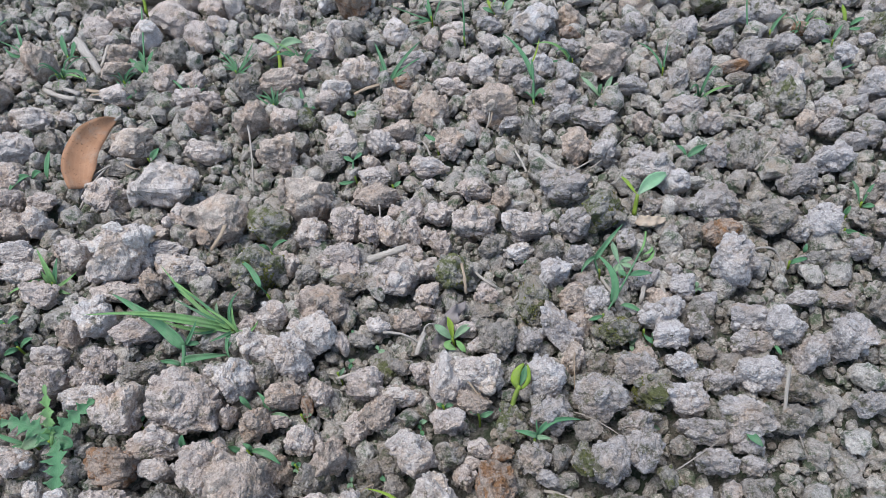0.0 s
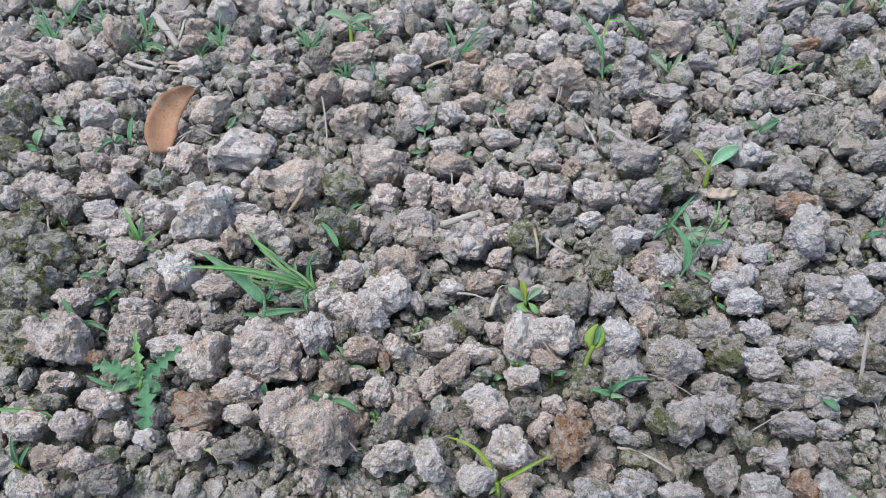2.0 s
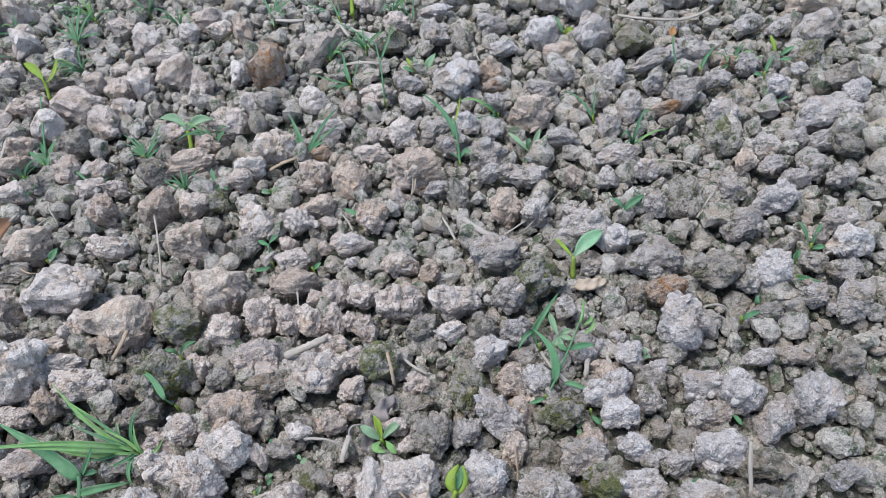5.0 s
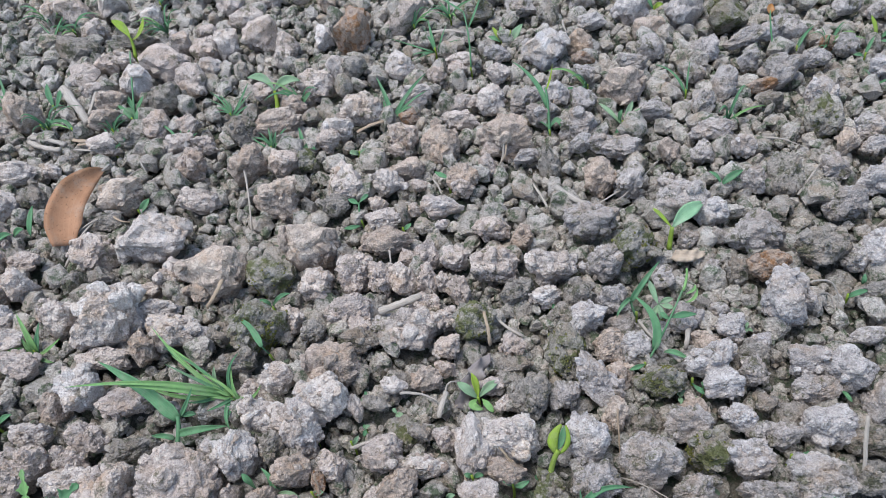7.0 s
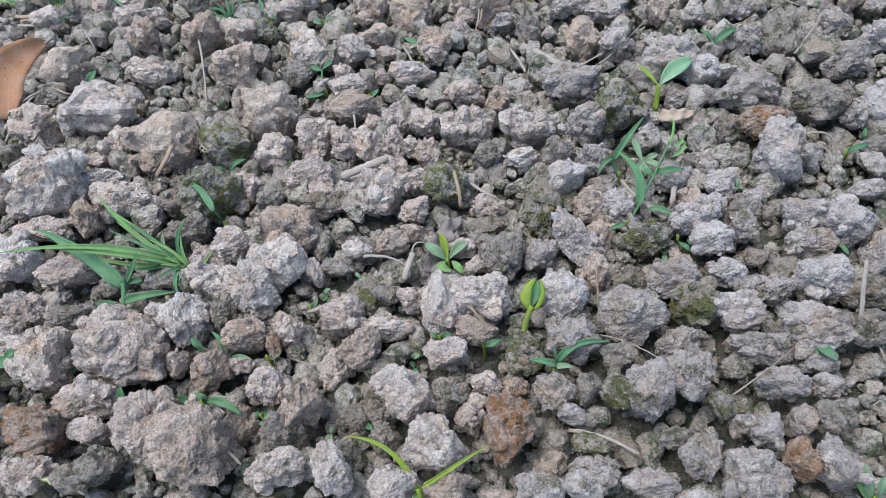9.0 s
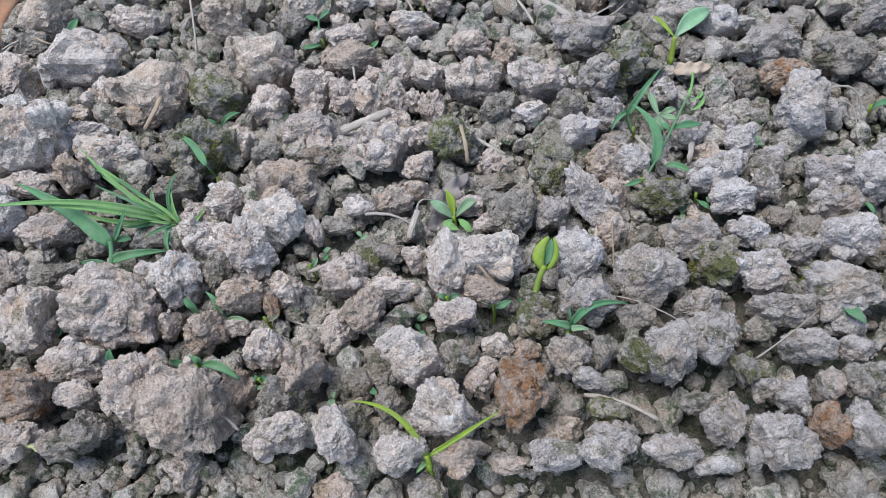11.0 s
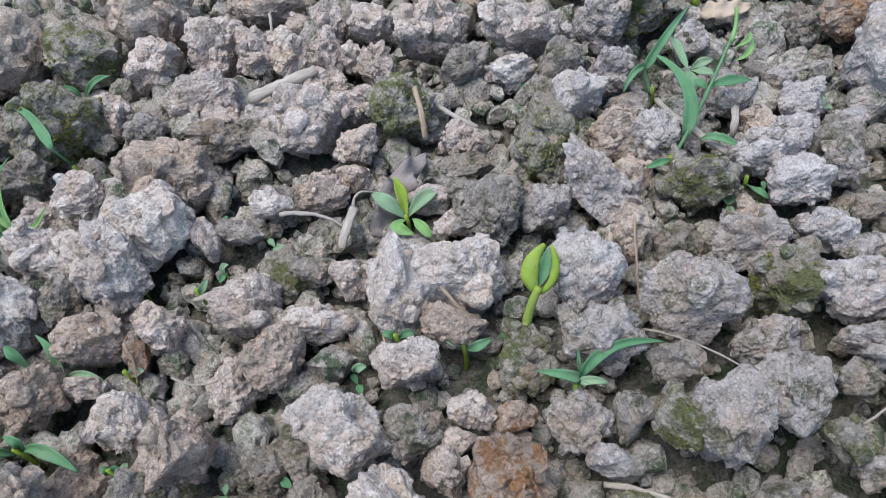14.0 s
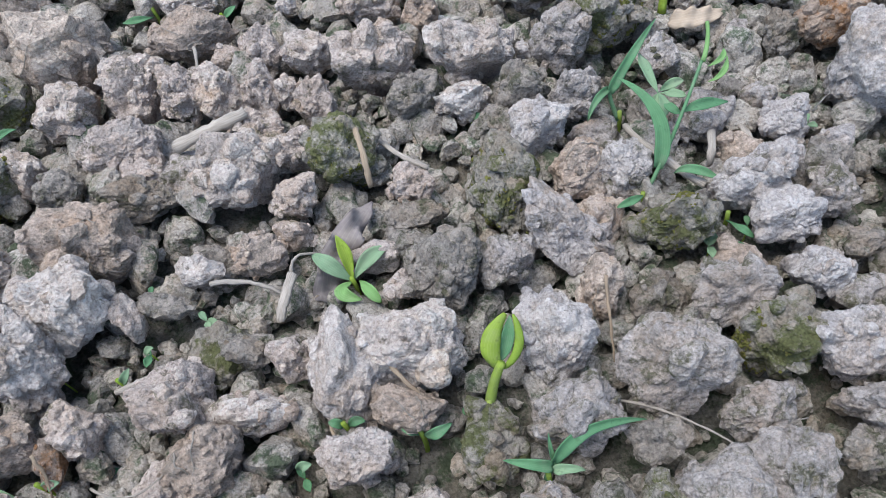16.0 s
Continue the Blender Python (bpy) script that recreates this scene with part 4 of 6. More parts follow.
def leaf(p, kind, material, wide, a, m, b):
    """One stem or blade of a plant, from its foot a through m to its tip b."""
    COUNT[0] += 1
    k = COUNT[0]
    r = np.random.default_rng(k)
    if kind == "stem":
        pts = bend(a, m, b, 9)
        under("stem", tube("stem", pts, np.linspace(1.1, 0.8, 9) * wide / 2, material), p)
        return
    n = 49 if kind == "lobed" else 15 if a[1] < 0.8 else 10
    pts = bend(a, m, b, n)
    u = np.linspace(0, 1, n)
    facing = np.array((0.1 + r.uniform(-0.25, 0.25), -0.5 + r.uniform(-0.15, 0.15), 0.85))
    if kind == "grass":
        half, fold, curl = np.minimum(0.55 + 3 * u, 1) * (1 - u ** 2.2) ** 0.8, 0.45, 0.0
        if a[1] > 0.9:
            wide *= 0.72
    elif kind == "lobed":
        teeth = np.abs((u * 5.0 + 0.25) % 1 * 2 - 1)
        half = np.sin(math.pi * (0.10 + 0.86 * u ** 0.8)) ** 0.7 * (0.22 + 0.78 * teeth ** 0.9) * (1 + 0.16 * np.sin(u * 95))
        fold, curl = 0.25, 0.25
    elif kind == "hood":
        half, fold, curl = np.sin(math.pi * np.clip(0.05 + 0.92 * u, 0, 1)) ** 0.6, 0.1, -0.55
        facing = np.array((-0.15, -0.85, 0.5))
    else:
        half, fold, curl = np.sin(math.pi * np.clip(u, 0.03, 0.985) ** 1.15) ** 0.8, 0.28, 0.16
        if a[1] > 0.9:
            wide *= 0.88
    half = np.maximum(half, 0.04) * wide / 2 * 1.02
    under("leaf", sheet("leaf", pts, half, fold, curl, facing, 0.0004, material, 0.16, k), p)
    if kind == "grass" and a[1] > 0.9 and "tuft" in p.name:
        turn = np.array(Matrix.Rotation(r.uniform(-1.3, 1.3), 3, "Z"))
        rise = r.uniform(0.6, 1.0)
        mm, bb = (np.array(a) + turn @ (np.array(q) - np.array(a)) * rise for q in (m, b))
        under("leaf", sheet("leaf", bend(a, mm, bb, n), half * 0.6, fold, curl, facing, 0.0004, material, 0.16, k), p)


def stick(name, label, material, wide, a, m, b):
    COUNT[0] += 1
    n = 15
    pts = bend(a, m, b, n)
    r = np.random.default_rng(COUNT[0])
    pts = pts + np.cumsum(r.normal(0, wide * 0.10, (n, 3)), 0) * (1 if name == "root" else 0.35)
    flat = 0.55 if name == "straw" else 0.85
    rad = wide / 2 * r.uniform(0.85, 1.1, n) * (np.linspace(1.1, 0.55, n) if name == "root" else 1)
    ob = new(name, tube(name, pts, rad, material, 8, flat, 0.12, COUNT[0]))
    if len(label.split()) < 5:
        label += " on the soil"
    return tagged(ob, label, {"stick": "stick", "straw": "straw", "root": "root"}[name], "dry plant litter")


def dry_leaf(label, material, wide, a, m, b, fold, curl, facing, stalk, ripple=0.10):
    COUNT[0] += 1
    ob = new("dry_leaf")
    ob.location = (a[0], a[1], 0)
    tagged(ob, label, "leaf")
    n = 25
    u = np.linspace(0, 1, n)
    half = np.maximum((np.minimum(0.62 + 2.2 * u, 1) * (1 - u ** 3.2) ** 0.75), 0.07) * wide / 2
    under("blade", sheet("blade", bend(a, m, b, n), half, fold, curl, np.array(facing), 0.0006, material, ripple, COUNT[0]), ob)
    if stalk:
        e = np.array(b)
        d = e - np.array(m)
        d /= np.linalg.norm(d)
        under("stalk", tube("stalk", bend(e - d * 0.004, e + d * 0.002, e + d * 0.008, 6), np.full(6, 0.0016), pale_wood), ob, "pale stub of the leaf stalk")


p = plant("grass_seedling", -0.130, 0.625, "young broad-bladed grass seedling with green arching blades", "grass")
leaf(p, "stem", green_leaf, 0.0042, (-0.130, 0.625, 0.005), (-0.126, 0.636, 0.014), (-0.127, 0.650, 0.021))
leaf(p, "grass", green_leaf, 0.0130, (-0.127, 0.649, 0.019), (-0.156, 0.671, 0.033), (-0.203, 0.700, 0.037))
leaf(p, "grass", green_leaf, 0.0077, (-0.127, 0.638, 0.014), (-0.105, 0.637, 0.021), (-0.085, 0.641, 0.016))
leaf(p, "grass", green_leaf, 0.0051, (-0.129, 0.634, 0.013), (-0.139, 0.635, 0.018), (-0.156, 0.635, 0.014))
leaf(p, "grass", green_leaf, 0.0042, (-0.126, 0.651, 0.019), (-0.118, 0.659, 0.029), (-0.114, 0.668, 0.035))
leaf(p, "oval", green_leaf, 0.0051, (-0.126, 0.651, 0.018), (-0.119, 0.653, 0.019), (-0.114, 0.654, 0.016))
p = plant("grass_clump", -0.089, 0.672, "dense clump of bright green grass blades sprawling over clods", "grass")
leaf(p, "grass", light_leaf, 0.0048, (-0.089, 0.672, 0.011), (-0.123, 0.692, 0.027), (-0.164, 0.733, 0.038))
leaf(p, "grass", green_leaf, 0.0049, (-0.092, 0.673, 0.011), (-0.130, 0.698, 0.026), (-0.158, 0.727, 0.035))
leaf(p, "grass", light_leaf, 0.0056, (-0.094, 0.675, 0.011), (-0.142, 0.669, 0.044), (-0.220, 0.671, 0.045))
leaf(p, "grass", light_leaf, 0.0051, (-0.094, 0.673, 0.011), (-0.131, 0.666, 0.038), (-0.190, 0.673, 0.045))
leaf(p, "grass", light_leaf, 0.0048, (-0.096, 0.671, 0.011), (-0.129, 0.670, 0.019), (-0.159, 0.680, 0.022))
leaf(p, "grass", green_leaf, 0.0037, (-0.088, 0.675, 0.011), (-0.089, 0.686, 0.026), (-0.079, 0.698, 0.037))
leaf(p, "grass", light_leaf, 0.0046, (-0.085, 0.672, 0.009), (-0.069, 0.664, 0.018), (-0.058, 0.670, 0.028))
leaf(p, "grass", green_leaf, 0.0037, (-0.088, 0.671, 0.009), (-0.095, 0.661, 0.016), (-0.108, 0.659, 0.011))
leaf(p, "grass", green_leaf, 0.0041, (-0.090, 0.670, 0.009), (-0.088, 0.651, 0.016), (-0.084, 0.640, 0.010))
leaf(p, "grass", light_leaf, 0.0047, (-0.099, 0.675, 0.011), (-0.110, 0.682, 0.024), (-0.141, 0.704, 0.032))
leaf(p, "grass", pale_leaf, 0.0048, (-0.104, 0.679, 0.009), (-0.105, 0.689, 0.017), (-0.105, 0.696, 0.022))
leaf(p, "grass", green_leaf, 0.0032, (-0.083, 0.671, 0.009), (-0.074, 0.663, 0.013), (-0.069, 0.662, 0.009))
leaf(p, "grass", green_leaf, 0.0038, (-0.091, 0.674, 0.011), (-0.113, 0.680, 0.026), (-0.144, 0.695, 0.033))
leaf(p, "grass", green_leaf, 0.0033, (-0.099, 0.674, 0.010), (-0.112, 0.665, 0.017), (-0.124, 0.664, 0.021))
leaf(p, "grass", light_leaf, 0.0033, (-0.088, 0.672, 0.011), (-0.116, 0.685, 0.026), (-0.160, 0.729, 0.037))
leaf(p, "grass", light_leaf, 0.0034, (-0.087, 0.673, 0.011), (-0.123, 0.698, 0.027), (-0.148, 0.715, 0.036))
leaf(p, "grass", green_leaf, 0.0029, (-0.089, 0.673, 0.011), (-0.119, 0.695, 0.026), (-0.151, 0.712, 0.034))
leaf(p, "grass", light_leaf, 0.0033, (-0.083, 0.670, 0.010), (-0.096, 0.679, 0.021), (-0.113, 0.687, 0.026))
leaf(p, "grass", green_leaf, 0.0028, (-0.085, 0.669, 0.009), (-0.086, 0.655, 0.014), (-0.089, 0.645, 0.011))
leaf(p, "grass", light_leaf, 0.0033, (-0.081, 0.670, 0.009), (-0.085, 0.675, 0.019), (-0.087, 0.692, 0.029))
leaf(p, "grass", light_leaf, 0.0028, (-0.085, 0.670, 0.009), (-0.100, 0.668, 0.018), (-0.118, 0.670, 0.023))
leaf(p, "grass", green_leaf, 0.0027, (-0.082, 0.668, 0.009), (-0.077, 0.655, 0.013), (-0.073, 0.659, 0.011))
p = plant("sprout", 0.308, 0.801, "yellow-green sprout with two spread seed leaves", "seedling")
leaf(p, "stem", lime_leaf, 0.0047, (0.308, 0.801, 0.005), (0.309, 0.805, 0.017), (0.310, 0.808, 0.027))
leaf(p, "oval", sheen_leaf, 0.0151, (0.310, 0.808, 0.026), (0.324, 0.819, 0.033), (0.343, 0.831, 0.032))
leaf(p, "oval", lime_leaf, 0.0047, (0.310, 0.808, 0.026), (0.302, 0.819, 0.031), (0.296, 0.829, 0.033))
p = plant("tall_weed", 0.260, 0.675, "slender green weed with a leafy upright stem", "weed")
leaf(p, "stem", green_leaf, 0.0020, (0.260, 0.675, 0.005), (0.275, 0.691, 0.022), (0.298, 0.724, 0.041))
leaf(p, "stem", light_leaf, 0.0023, (0.298, 0.723, 0.041), (0.302, 0.731, 0.045), (0.304, 0.740, 0.049))
leaf(p, "grass", green_leaf, 0.0081, (0.269, 0.684, 0.016), (0.271, 0.701, 0.033), (0.258, 0.724, 0.038))
leaf(p, "oval", green_leaf, 0.0060, (0.286, 0.706, 0.027), (0.294, 0.707, 0.029), (0.308, 0.708, 0.027))
leaf(p, "oval", green_leaf, 0.0049, (0.276, 0.681, 0.014), (0.283, 0.678, 0.019), (0.295, 0.671, 0.016))
leaf(p, "oval", green_leaf, 0.0044, (0.260, 0.674, 0.010), (0.253, 0.670, 0.013), (0.246, 0.669, 0.011))
leaf(p, "oval", green_leaf, 0.0050, (0.285, 0.706, 0.026), (0.281, 0.708, 0.028), (0.279, 0.713, 0.027))
leaf(p, "oval", light_leaf, 0.0032, (0.300, 0.721, 0.039), (0.306, 0.722, 0.042), (0.308, 0.726, 0.044))
leaf(p, "oval", light_leaf, 0.0032, (0.299, 0.715, 0.035), (0.306, 0.717, 0.038), (0.311, 0.726, 0.039))
p = plant("grass_seedling", 0.263, 0.727, "thin grass seedling with two upright blades", "grass")
leaf(p, "stem", green_leaf, 0.0024, (0.263, 0.727, 0.005), (0.260, 0.732, 0.013), (0.259, 0.735, 0.019))
leaf(p, "grass", green_leaf, 0.0061, (0.259, 0.734, 0.018), (0.270, 0.743, 0.031), (0.287, 0.760, 0.038))
leaf(p, "grass", green_leaf, 0.0046, (0.259, 0.736, 0.019), (0.249, 0.725, 0.023), (0.244, 0.718, 0.017))
p = plant("palmate_seedling", 0.284, 0.724, "pale green seedling with a five-part palmate leaf", "seedling")
leaf(p, "stem", pale_leaf, 0.0019, (0.284, 0.724, 0.005), (0.282, 0.723, 0.016), (0.280, 0.724, 0.023))
leaf(p, "oval", pale_leaf, 0.0061, (0.280, 0.724, 0.023), (0.277, 0.735, 0.027), (0.276, 0.747, 0.029))
leaf(p, "oval", pale_leaf, 0.0056, (0.281, 0.725, 0.023), (0.286, 0.725, 0.027), (0.292, 0.725, 0.028))
leaf(p, "oval", pale_leaf, 0.0051, (0.281, 0.724, 0.023), (0.286, 0.719, 0.026), (0.291, 0.717, 0.026))
leaf(p, "oval", pale_leaf, 0.0060, (0.280, 0.724, 0.023), (0.280, 0.715, 0.024), (0.279, 0.710, 0.021))
leaf(p, "oval", pale_leaf, 0.0056, (0.280, 0.724, 0.023), (0.276, 0.718, 0.023), (0.274, 0.716, 0.019))
p = plant("weed_rosette", 0.121, 0.654, "small green weed rosette with five oval leaves", "weed")
leaf(p, "oval", lime_leaf, 0.0064, (0.121, 0.654, 0.008), (0.120, 0.662, 0.017), (0.117, 0.670, 0.023))
leaf(p, "oval", pale_leaf, 0.0081, (0.121, 0.654, 0.008), (0.113, 0.658, 0.017), (0.105, 0.665, 0.018))
leaf(p, "oval", pale_leaf, 0.0077, (0.122, 0.655, 0.008), (0.130, 0.659, 0.017), (0.139, 0.663, 0.017))
leaf(p, "oval", light_leaf, 0.0072, (0.121, 0.654, 0.008), (0.117, 0.646, 0.013), (0.125, 0.642, 0.011))
leaf(p, "oval", light_leaf, 0.0059, (0.124, 0.654, 0.008), (0.129, 0.645, 0.012), (0.133, 0.640, 0.009))
p = plant("sprout", 0.172, 0.586, "yellow-green sprout with a still folded leaf hood", "seedling")
leaf(p, "stem", lime_leaf, 0.0044, (0.172, 0.586, 0.004), (0.175, 0.591, 0.017), (0.179, 0.595, 0.026))
leaf(p, "hood", lime_leaf, 0.0092, (0.178, 0.594, 0.022), (0.1755, 0.600, 0.031), (0.1835, 0.610, 0.0370))
leaf(p, "hood", lime_leaf, 0.0044, (0.1795, 0.594, 0.022), (0.1865, 0.599, 0.029), (0.1860, 0.609, 0.0375))
leaf(p, "oval", green_leaf, 0.0060, (0.179, 0.597, 0.022), (0.1825, 0.603, 0.028), (0.185, 0.610, 0.035))
p = plant("grass_seedling", 0.189, 0.554, "green grass seedling with one long arching blade", "grass")
leaf(p, "stem", green_leaf, 0.0027, (0.189, 0.554, 0.005), (0.190, 0.556, 0.009), (0.192, 0.558, 0.014))
leaf(p, "grass", green_leaf, 0.0058, (0.192, 0.557, 0.014), (0.206, 0.564, 0.024), (0.229, 0.566, 0.019))
leaf(p, "grass", green_leaf, 0.0054, (0.191, 0.556, 0.013), (0.183, 0.557, 0.017), (0.173, 0.561, 0.014))
leaf(p, "grass", pale_leaf, 0.0046, (0.191, 0.555, 0.012), (0.197, 0.554, 0.014), (0.203, 0.553, 0.012))
leaf(p, "grass", green_leaf, 0.0023, (0.192, 0.558, 0.014), (0.191, 0.561, 0.019), (0.191, 0.565, 0.024))
p = plant("grass_seedling", 0.098, 0.473, "yellow-green grass seedling with two long forked blades", "grass")
leaf(p, "stem", lime_leaf, 0.0040, (0.098, 0.473, 0.005), (0.098, 0.476, 0.010), (0.097, 0.478, 0.014))
leaf(p, "grass", lime_leaf, 0.0039, (0.097, 0.478, 0.014), (0.082, 0.496, 0.033), (0.056, 0.505, 0.037))
leaf(p, "grass", lime_leaf, 0.0035, (0.099, 0.478, 0.014), (0.119, 0.484, 0.027), (0.142, 0.494, 0.034))
leaf(p, "grass", light_leaf, 0.0036, (0.097, 0.476, 0.010), (0.094, 0.472, 0.013), (0.091, 0.469, 0.012))
p = plant("seedling", 0.367, 0.543, "small seedling with one flat oval green leaf", "seedling")
leaf(p, "stem", pale_leaf, 0.0012, (0.367, 0.543, 0.005), (0.360, 0.543, 0.013), (0.356, 0.548, 0.019))
leaf(p, "oval", green_leaf, 0.0070, (0.356, 0.552, 0.019), (0.360, 0.546, 0.022), (0.367, 0.540, 0.018))
p = plant("weed_seedling", 0.360, 0.456, "pale green weed seedling with three upright oval leaves", "seedling")
leaf(p, "oval", pale_leaf, 0.0074, (0.360, 0.456, 0.005), (0.356, 0.462, 0.017), (0.356, 0.471, 0.024))
leaf(p, "oval", light_leaf, 0.0043, (0.359, 0.456, 0.005), (0.354, 0.459, 0.013), (0.350, 0.464, 0.018))
leaf(p, "oval", pale_leaf, 0.0075, (0.363, 0.456, 0.005), (0.363, 0.460, 0.016), (0.366, 0.465, 0.019))
p = plant("seedling", -0.107, 0.553, "seedling with a pair of narrow green leaves", "seedling")
leaf(p, "oval", green_leaf, 0.0060, (-0.107, 0.553, 0.005), (-0.107, 0.556, 0.016), (-0.107, 0.561, 0.021))
leaf(p, "oval", green_leaf, 0.0046, (-0.105, 0.553, 0.005), (-0.091, 0.551, 0.014), (-0.081, 0.557, 0.018))
p = plant("seedling", -0.052, 0.550, "green seedling with three spreading leaves between clods", "seedling")
leaf(p, "oval", green_leaf, 0.0058, (-0.052, 0.550, 0.005), (-0.058, 0.549, 0.014), (-0.068, 0.553, 0.014))
leaf(p, "oval", green_leaf, 0.0045, (-0.052, 0.551, 0.005), (-0.049, 0.551, 0.014), (-0.055, 0.554, 0.016))
leaf(p, "oval", green_leaf, 0.0061, (-0.052, 0.551, 0.005), (-0.036, 0.546, 0.016), (-0.021, 0.537, 0.011))
p = plant("seedling", -0.041, 0.584, "green seedling with several narrow leaves in a gap", "seedling")
leaf(p, "grass", green_leaf, 0.0055, (-0.041, 0.584, 0.005), (-0.041, 0.591, 0.018), (-0.049, 0.599, 0.022))
leaf(p, "oval", green_leaf, 0.0046, (-0.041, 0.585, 0.005), (-0.034, 0.589, 0.012), (-0.028, 0.589, 0.012))
leaf(p, "oval", pale_leaf, 0.0046, (-0.040, 0.584, 0.005), (-0.029, 0.582, 0.012), (-0.019, 0.579, 0.009))
leaf(p, "oval", green_leaf, 0.0056, (-0.056, 0.590, 0.005), (-0.060, 0.593, 0.016), (-0.065, 0.597, 0.018))
p = plant("seedling", -0.066, 0.766, "tiny seedling with two pointed green leaves", "seedling")
leaf(p, "oval", green_leaf, 0.0045, (-0.066, 0.766, 0.010), (-0.058, 0.770, 0.019), (-0.047, 0.771, 0.022))
leaf(p, "oval", green_leaf, 0.0041, (-0.067, 0.766, 0.010), (-0.070, 0.767, 0.018), (-0.079, 0.769, 0.018))
p = plant("grass_shoot", -0.061, 0.712, "single short green grass blade on a mossy clod", "grass")
leaf(p, "stem", green_leaf, 0.0014, (-0.061, 0.712, 0.013), (-0.060, 0.707, 0.024), (-0.062, 0.707, 0.032))
leaf(p, "grass", green_leaf, 0.0066, (-0.061, 0.706, 0.032), (-0.072, 0.723, 0.038), (-0.086, 0.734, 0.039))
p = plant("seedling", -0.237, 0.916, "small seedling with one oval green leaf", "seedling")
leaf(p, "oval", green_leaf, 0.0095, (-0.237, 0.916, 0.005), (-0.228, 0.914, 0.016), (-0.223, 0.924, 0.019))
p = plant("seedling", 0.012, 0.870, "tiny seedling with a slender green stem and leaves", "seedling")
leaf(p, "stem", green_leaf, 0.0022, (0.012, 0.870, 0.005), (0.010, 0.879, 0.013), (0.010, 0.888, 0.018))
leaf(p, "oval", green_leaf, 0.0056, (0.010, 0.886, 0.018), (0.005, 0.889, 0.019), (-0.002, 0.895, 0.018))
leaf(p, "oval", green_leaf, 0.0050, (0.010, 0.888, 0.018), (0.016, 0.892, 0.021), (0.020, 0.895, 0.022))
leaf(p, "oval", green_leaf, 0.0049, (0.012, 0.866, 0.007), (0.004, 0.860, 0.011), (-0.006, 0.862, 0.009))
p = plant("seedling", 0.103, 0.911, "tiny seedling with a pair of oval leaves", "seedling")
leaf(p, "stem", pale_leaf, 0.0023, (0.103, 0.911, 0.005), (0.105, 0.912, 0.012), (0.105, 0.914, 0.017))
leaf(p, "oval", green_leaf, 0.0063, (0.105, 0.914, 0.017), (0.097, 0.918, 0.018), (0.089, 0.926, 0.017))
leaf(p, "oval", green_leaf, 0.0063, (0.105, 0.915, 0.017), (0.113, 0.916, 0.018), (0.121, 0.914, 0.017))
p = plant("seedling", 0.001, 0.979, "tiny seedling with a pair of oval leaves", "seedling")
leaf(p, "oval", pale_leaf, 0.0074, (0.001, 0.979, 0.005), (-0.003, 0.976, 0.012), (-0.007, 0.975, 0.012))
leaf(p, "oval", pale_leaf, 0.0074, (0.002, 0.979, 0.005), (0.008, 0.976, 0.012), (0.014, 0.976, 0.012))
p = plant("seedling", 0.376, 0.873, "small seedling with two pointed green leaves", "seedling")
leaf(p, "stem", green_leaf, 0.0023, (0.376, 0.873, 0.005), (0.374, 0.871, 0.011), (0.374, 0.872, 0.014))
leaf(p, "oval", green_leaf, 0.0080, (0.373, 0.870, 0.014), (0.380, 0.872, 0.022), (0.396, 0.881, 0.022))
leaf(p, "oval", green_leaf, 0.0051, (0.373, 0.870, 0.014), (0.369, 0.875, 0.021), (0.363, 0.882, 0.023))
p = plant("seedling", 0.143, 0.579, "tiny seedling with a pair of oval leaves", "seedling")
leaf(p, "oval", green_leaf, 0.0043, (0.143, 0.579, 0.005), (0.140, 0.579, 0.012), (0.136, 0.580, 0.012))
leaf(p, "oval", green_leaf, 0.0051, (0.144, 0.579, 0.005), (0.149, 0.576, 0.013), (0.156, 0.579, 0.013))
p = plant("seedling", 0.113, 0.587, "tiny seedling with a pair of round leaves", "seedling")
leaf(p, "oval", green_leaf, 0.0044, (0.113, 0.587, 0.005), (0.111, 0.587, 0.011), (0.107, 0.588, 0.011))
leaf(p, "oval", green_leaf, 0.0044, (0.114, 0.587, 0.005), (0.118, 0.587, 0.011), (0.122, 0.586, 0.011))
p = plant("seedling", 0.242, 0.546, "tiny seedling with two round leaves in a gap", "seedling")
leaf(p, "oval", green_leaf, 0.0039, (0.242, 0.546, 0.005), (0.240, 0.546, 0.011), (0.238, 0.547, 0.012))
leaf(p, "oval", green_leaf, 0.0039, (0.242, 0.546, 0.005), (0.243, 0.546, 0.011), (0.245, 0.546, 0.012))
p = plant("seedling", -0.009, 0.537, "tiny seedling with a pair of round leaves", "seedling")
leaf(p, "oval", green_leaf, 0.0036, (-0.009, 0.537, 0.005), (-0.010, 0.537, 0.011), (-0.012, 0.538, 0.011))
leaf(p, "oval", green_leaf, 0.0036, (-0.009, 0.537, 0.005), (-0.006, 0.537, 0.011), (-0.004, 0.537, 0.011))
p = plant("seedling", 0.349, 0.587, "small green leaf of a seedling under a clod", "seedling")
leaf(p, "oval", green_leaf, 0.0047, (0.349, 0.587, 0.005), (0.353, 0.584, 0.012), (0.361, 0.588, 0.013))
p = plant("seedling", 0.403, 0.640, "small green leaf of a seedling beside a clod", "seedling")
leaf(p, "oval", green_leaf, 0.0046, (0.403, 0.640, 0.009), (0.403, 0.631, 0.014), (0.407, 0.626, 0.011))
p = plant("seedling", 0.294, 0.657, "two small green leaves tucked below a mossy clod", "seedling")
leaf(p, "oval", green_leaf, 0.0040, (0.294, 0.657, 0.005), (0.296, 0.646, 0.012), (0.302, 0.643, 0.008))
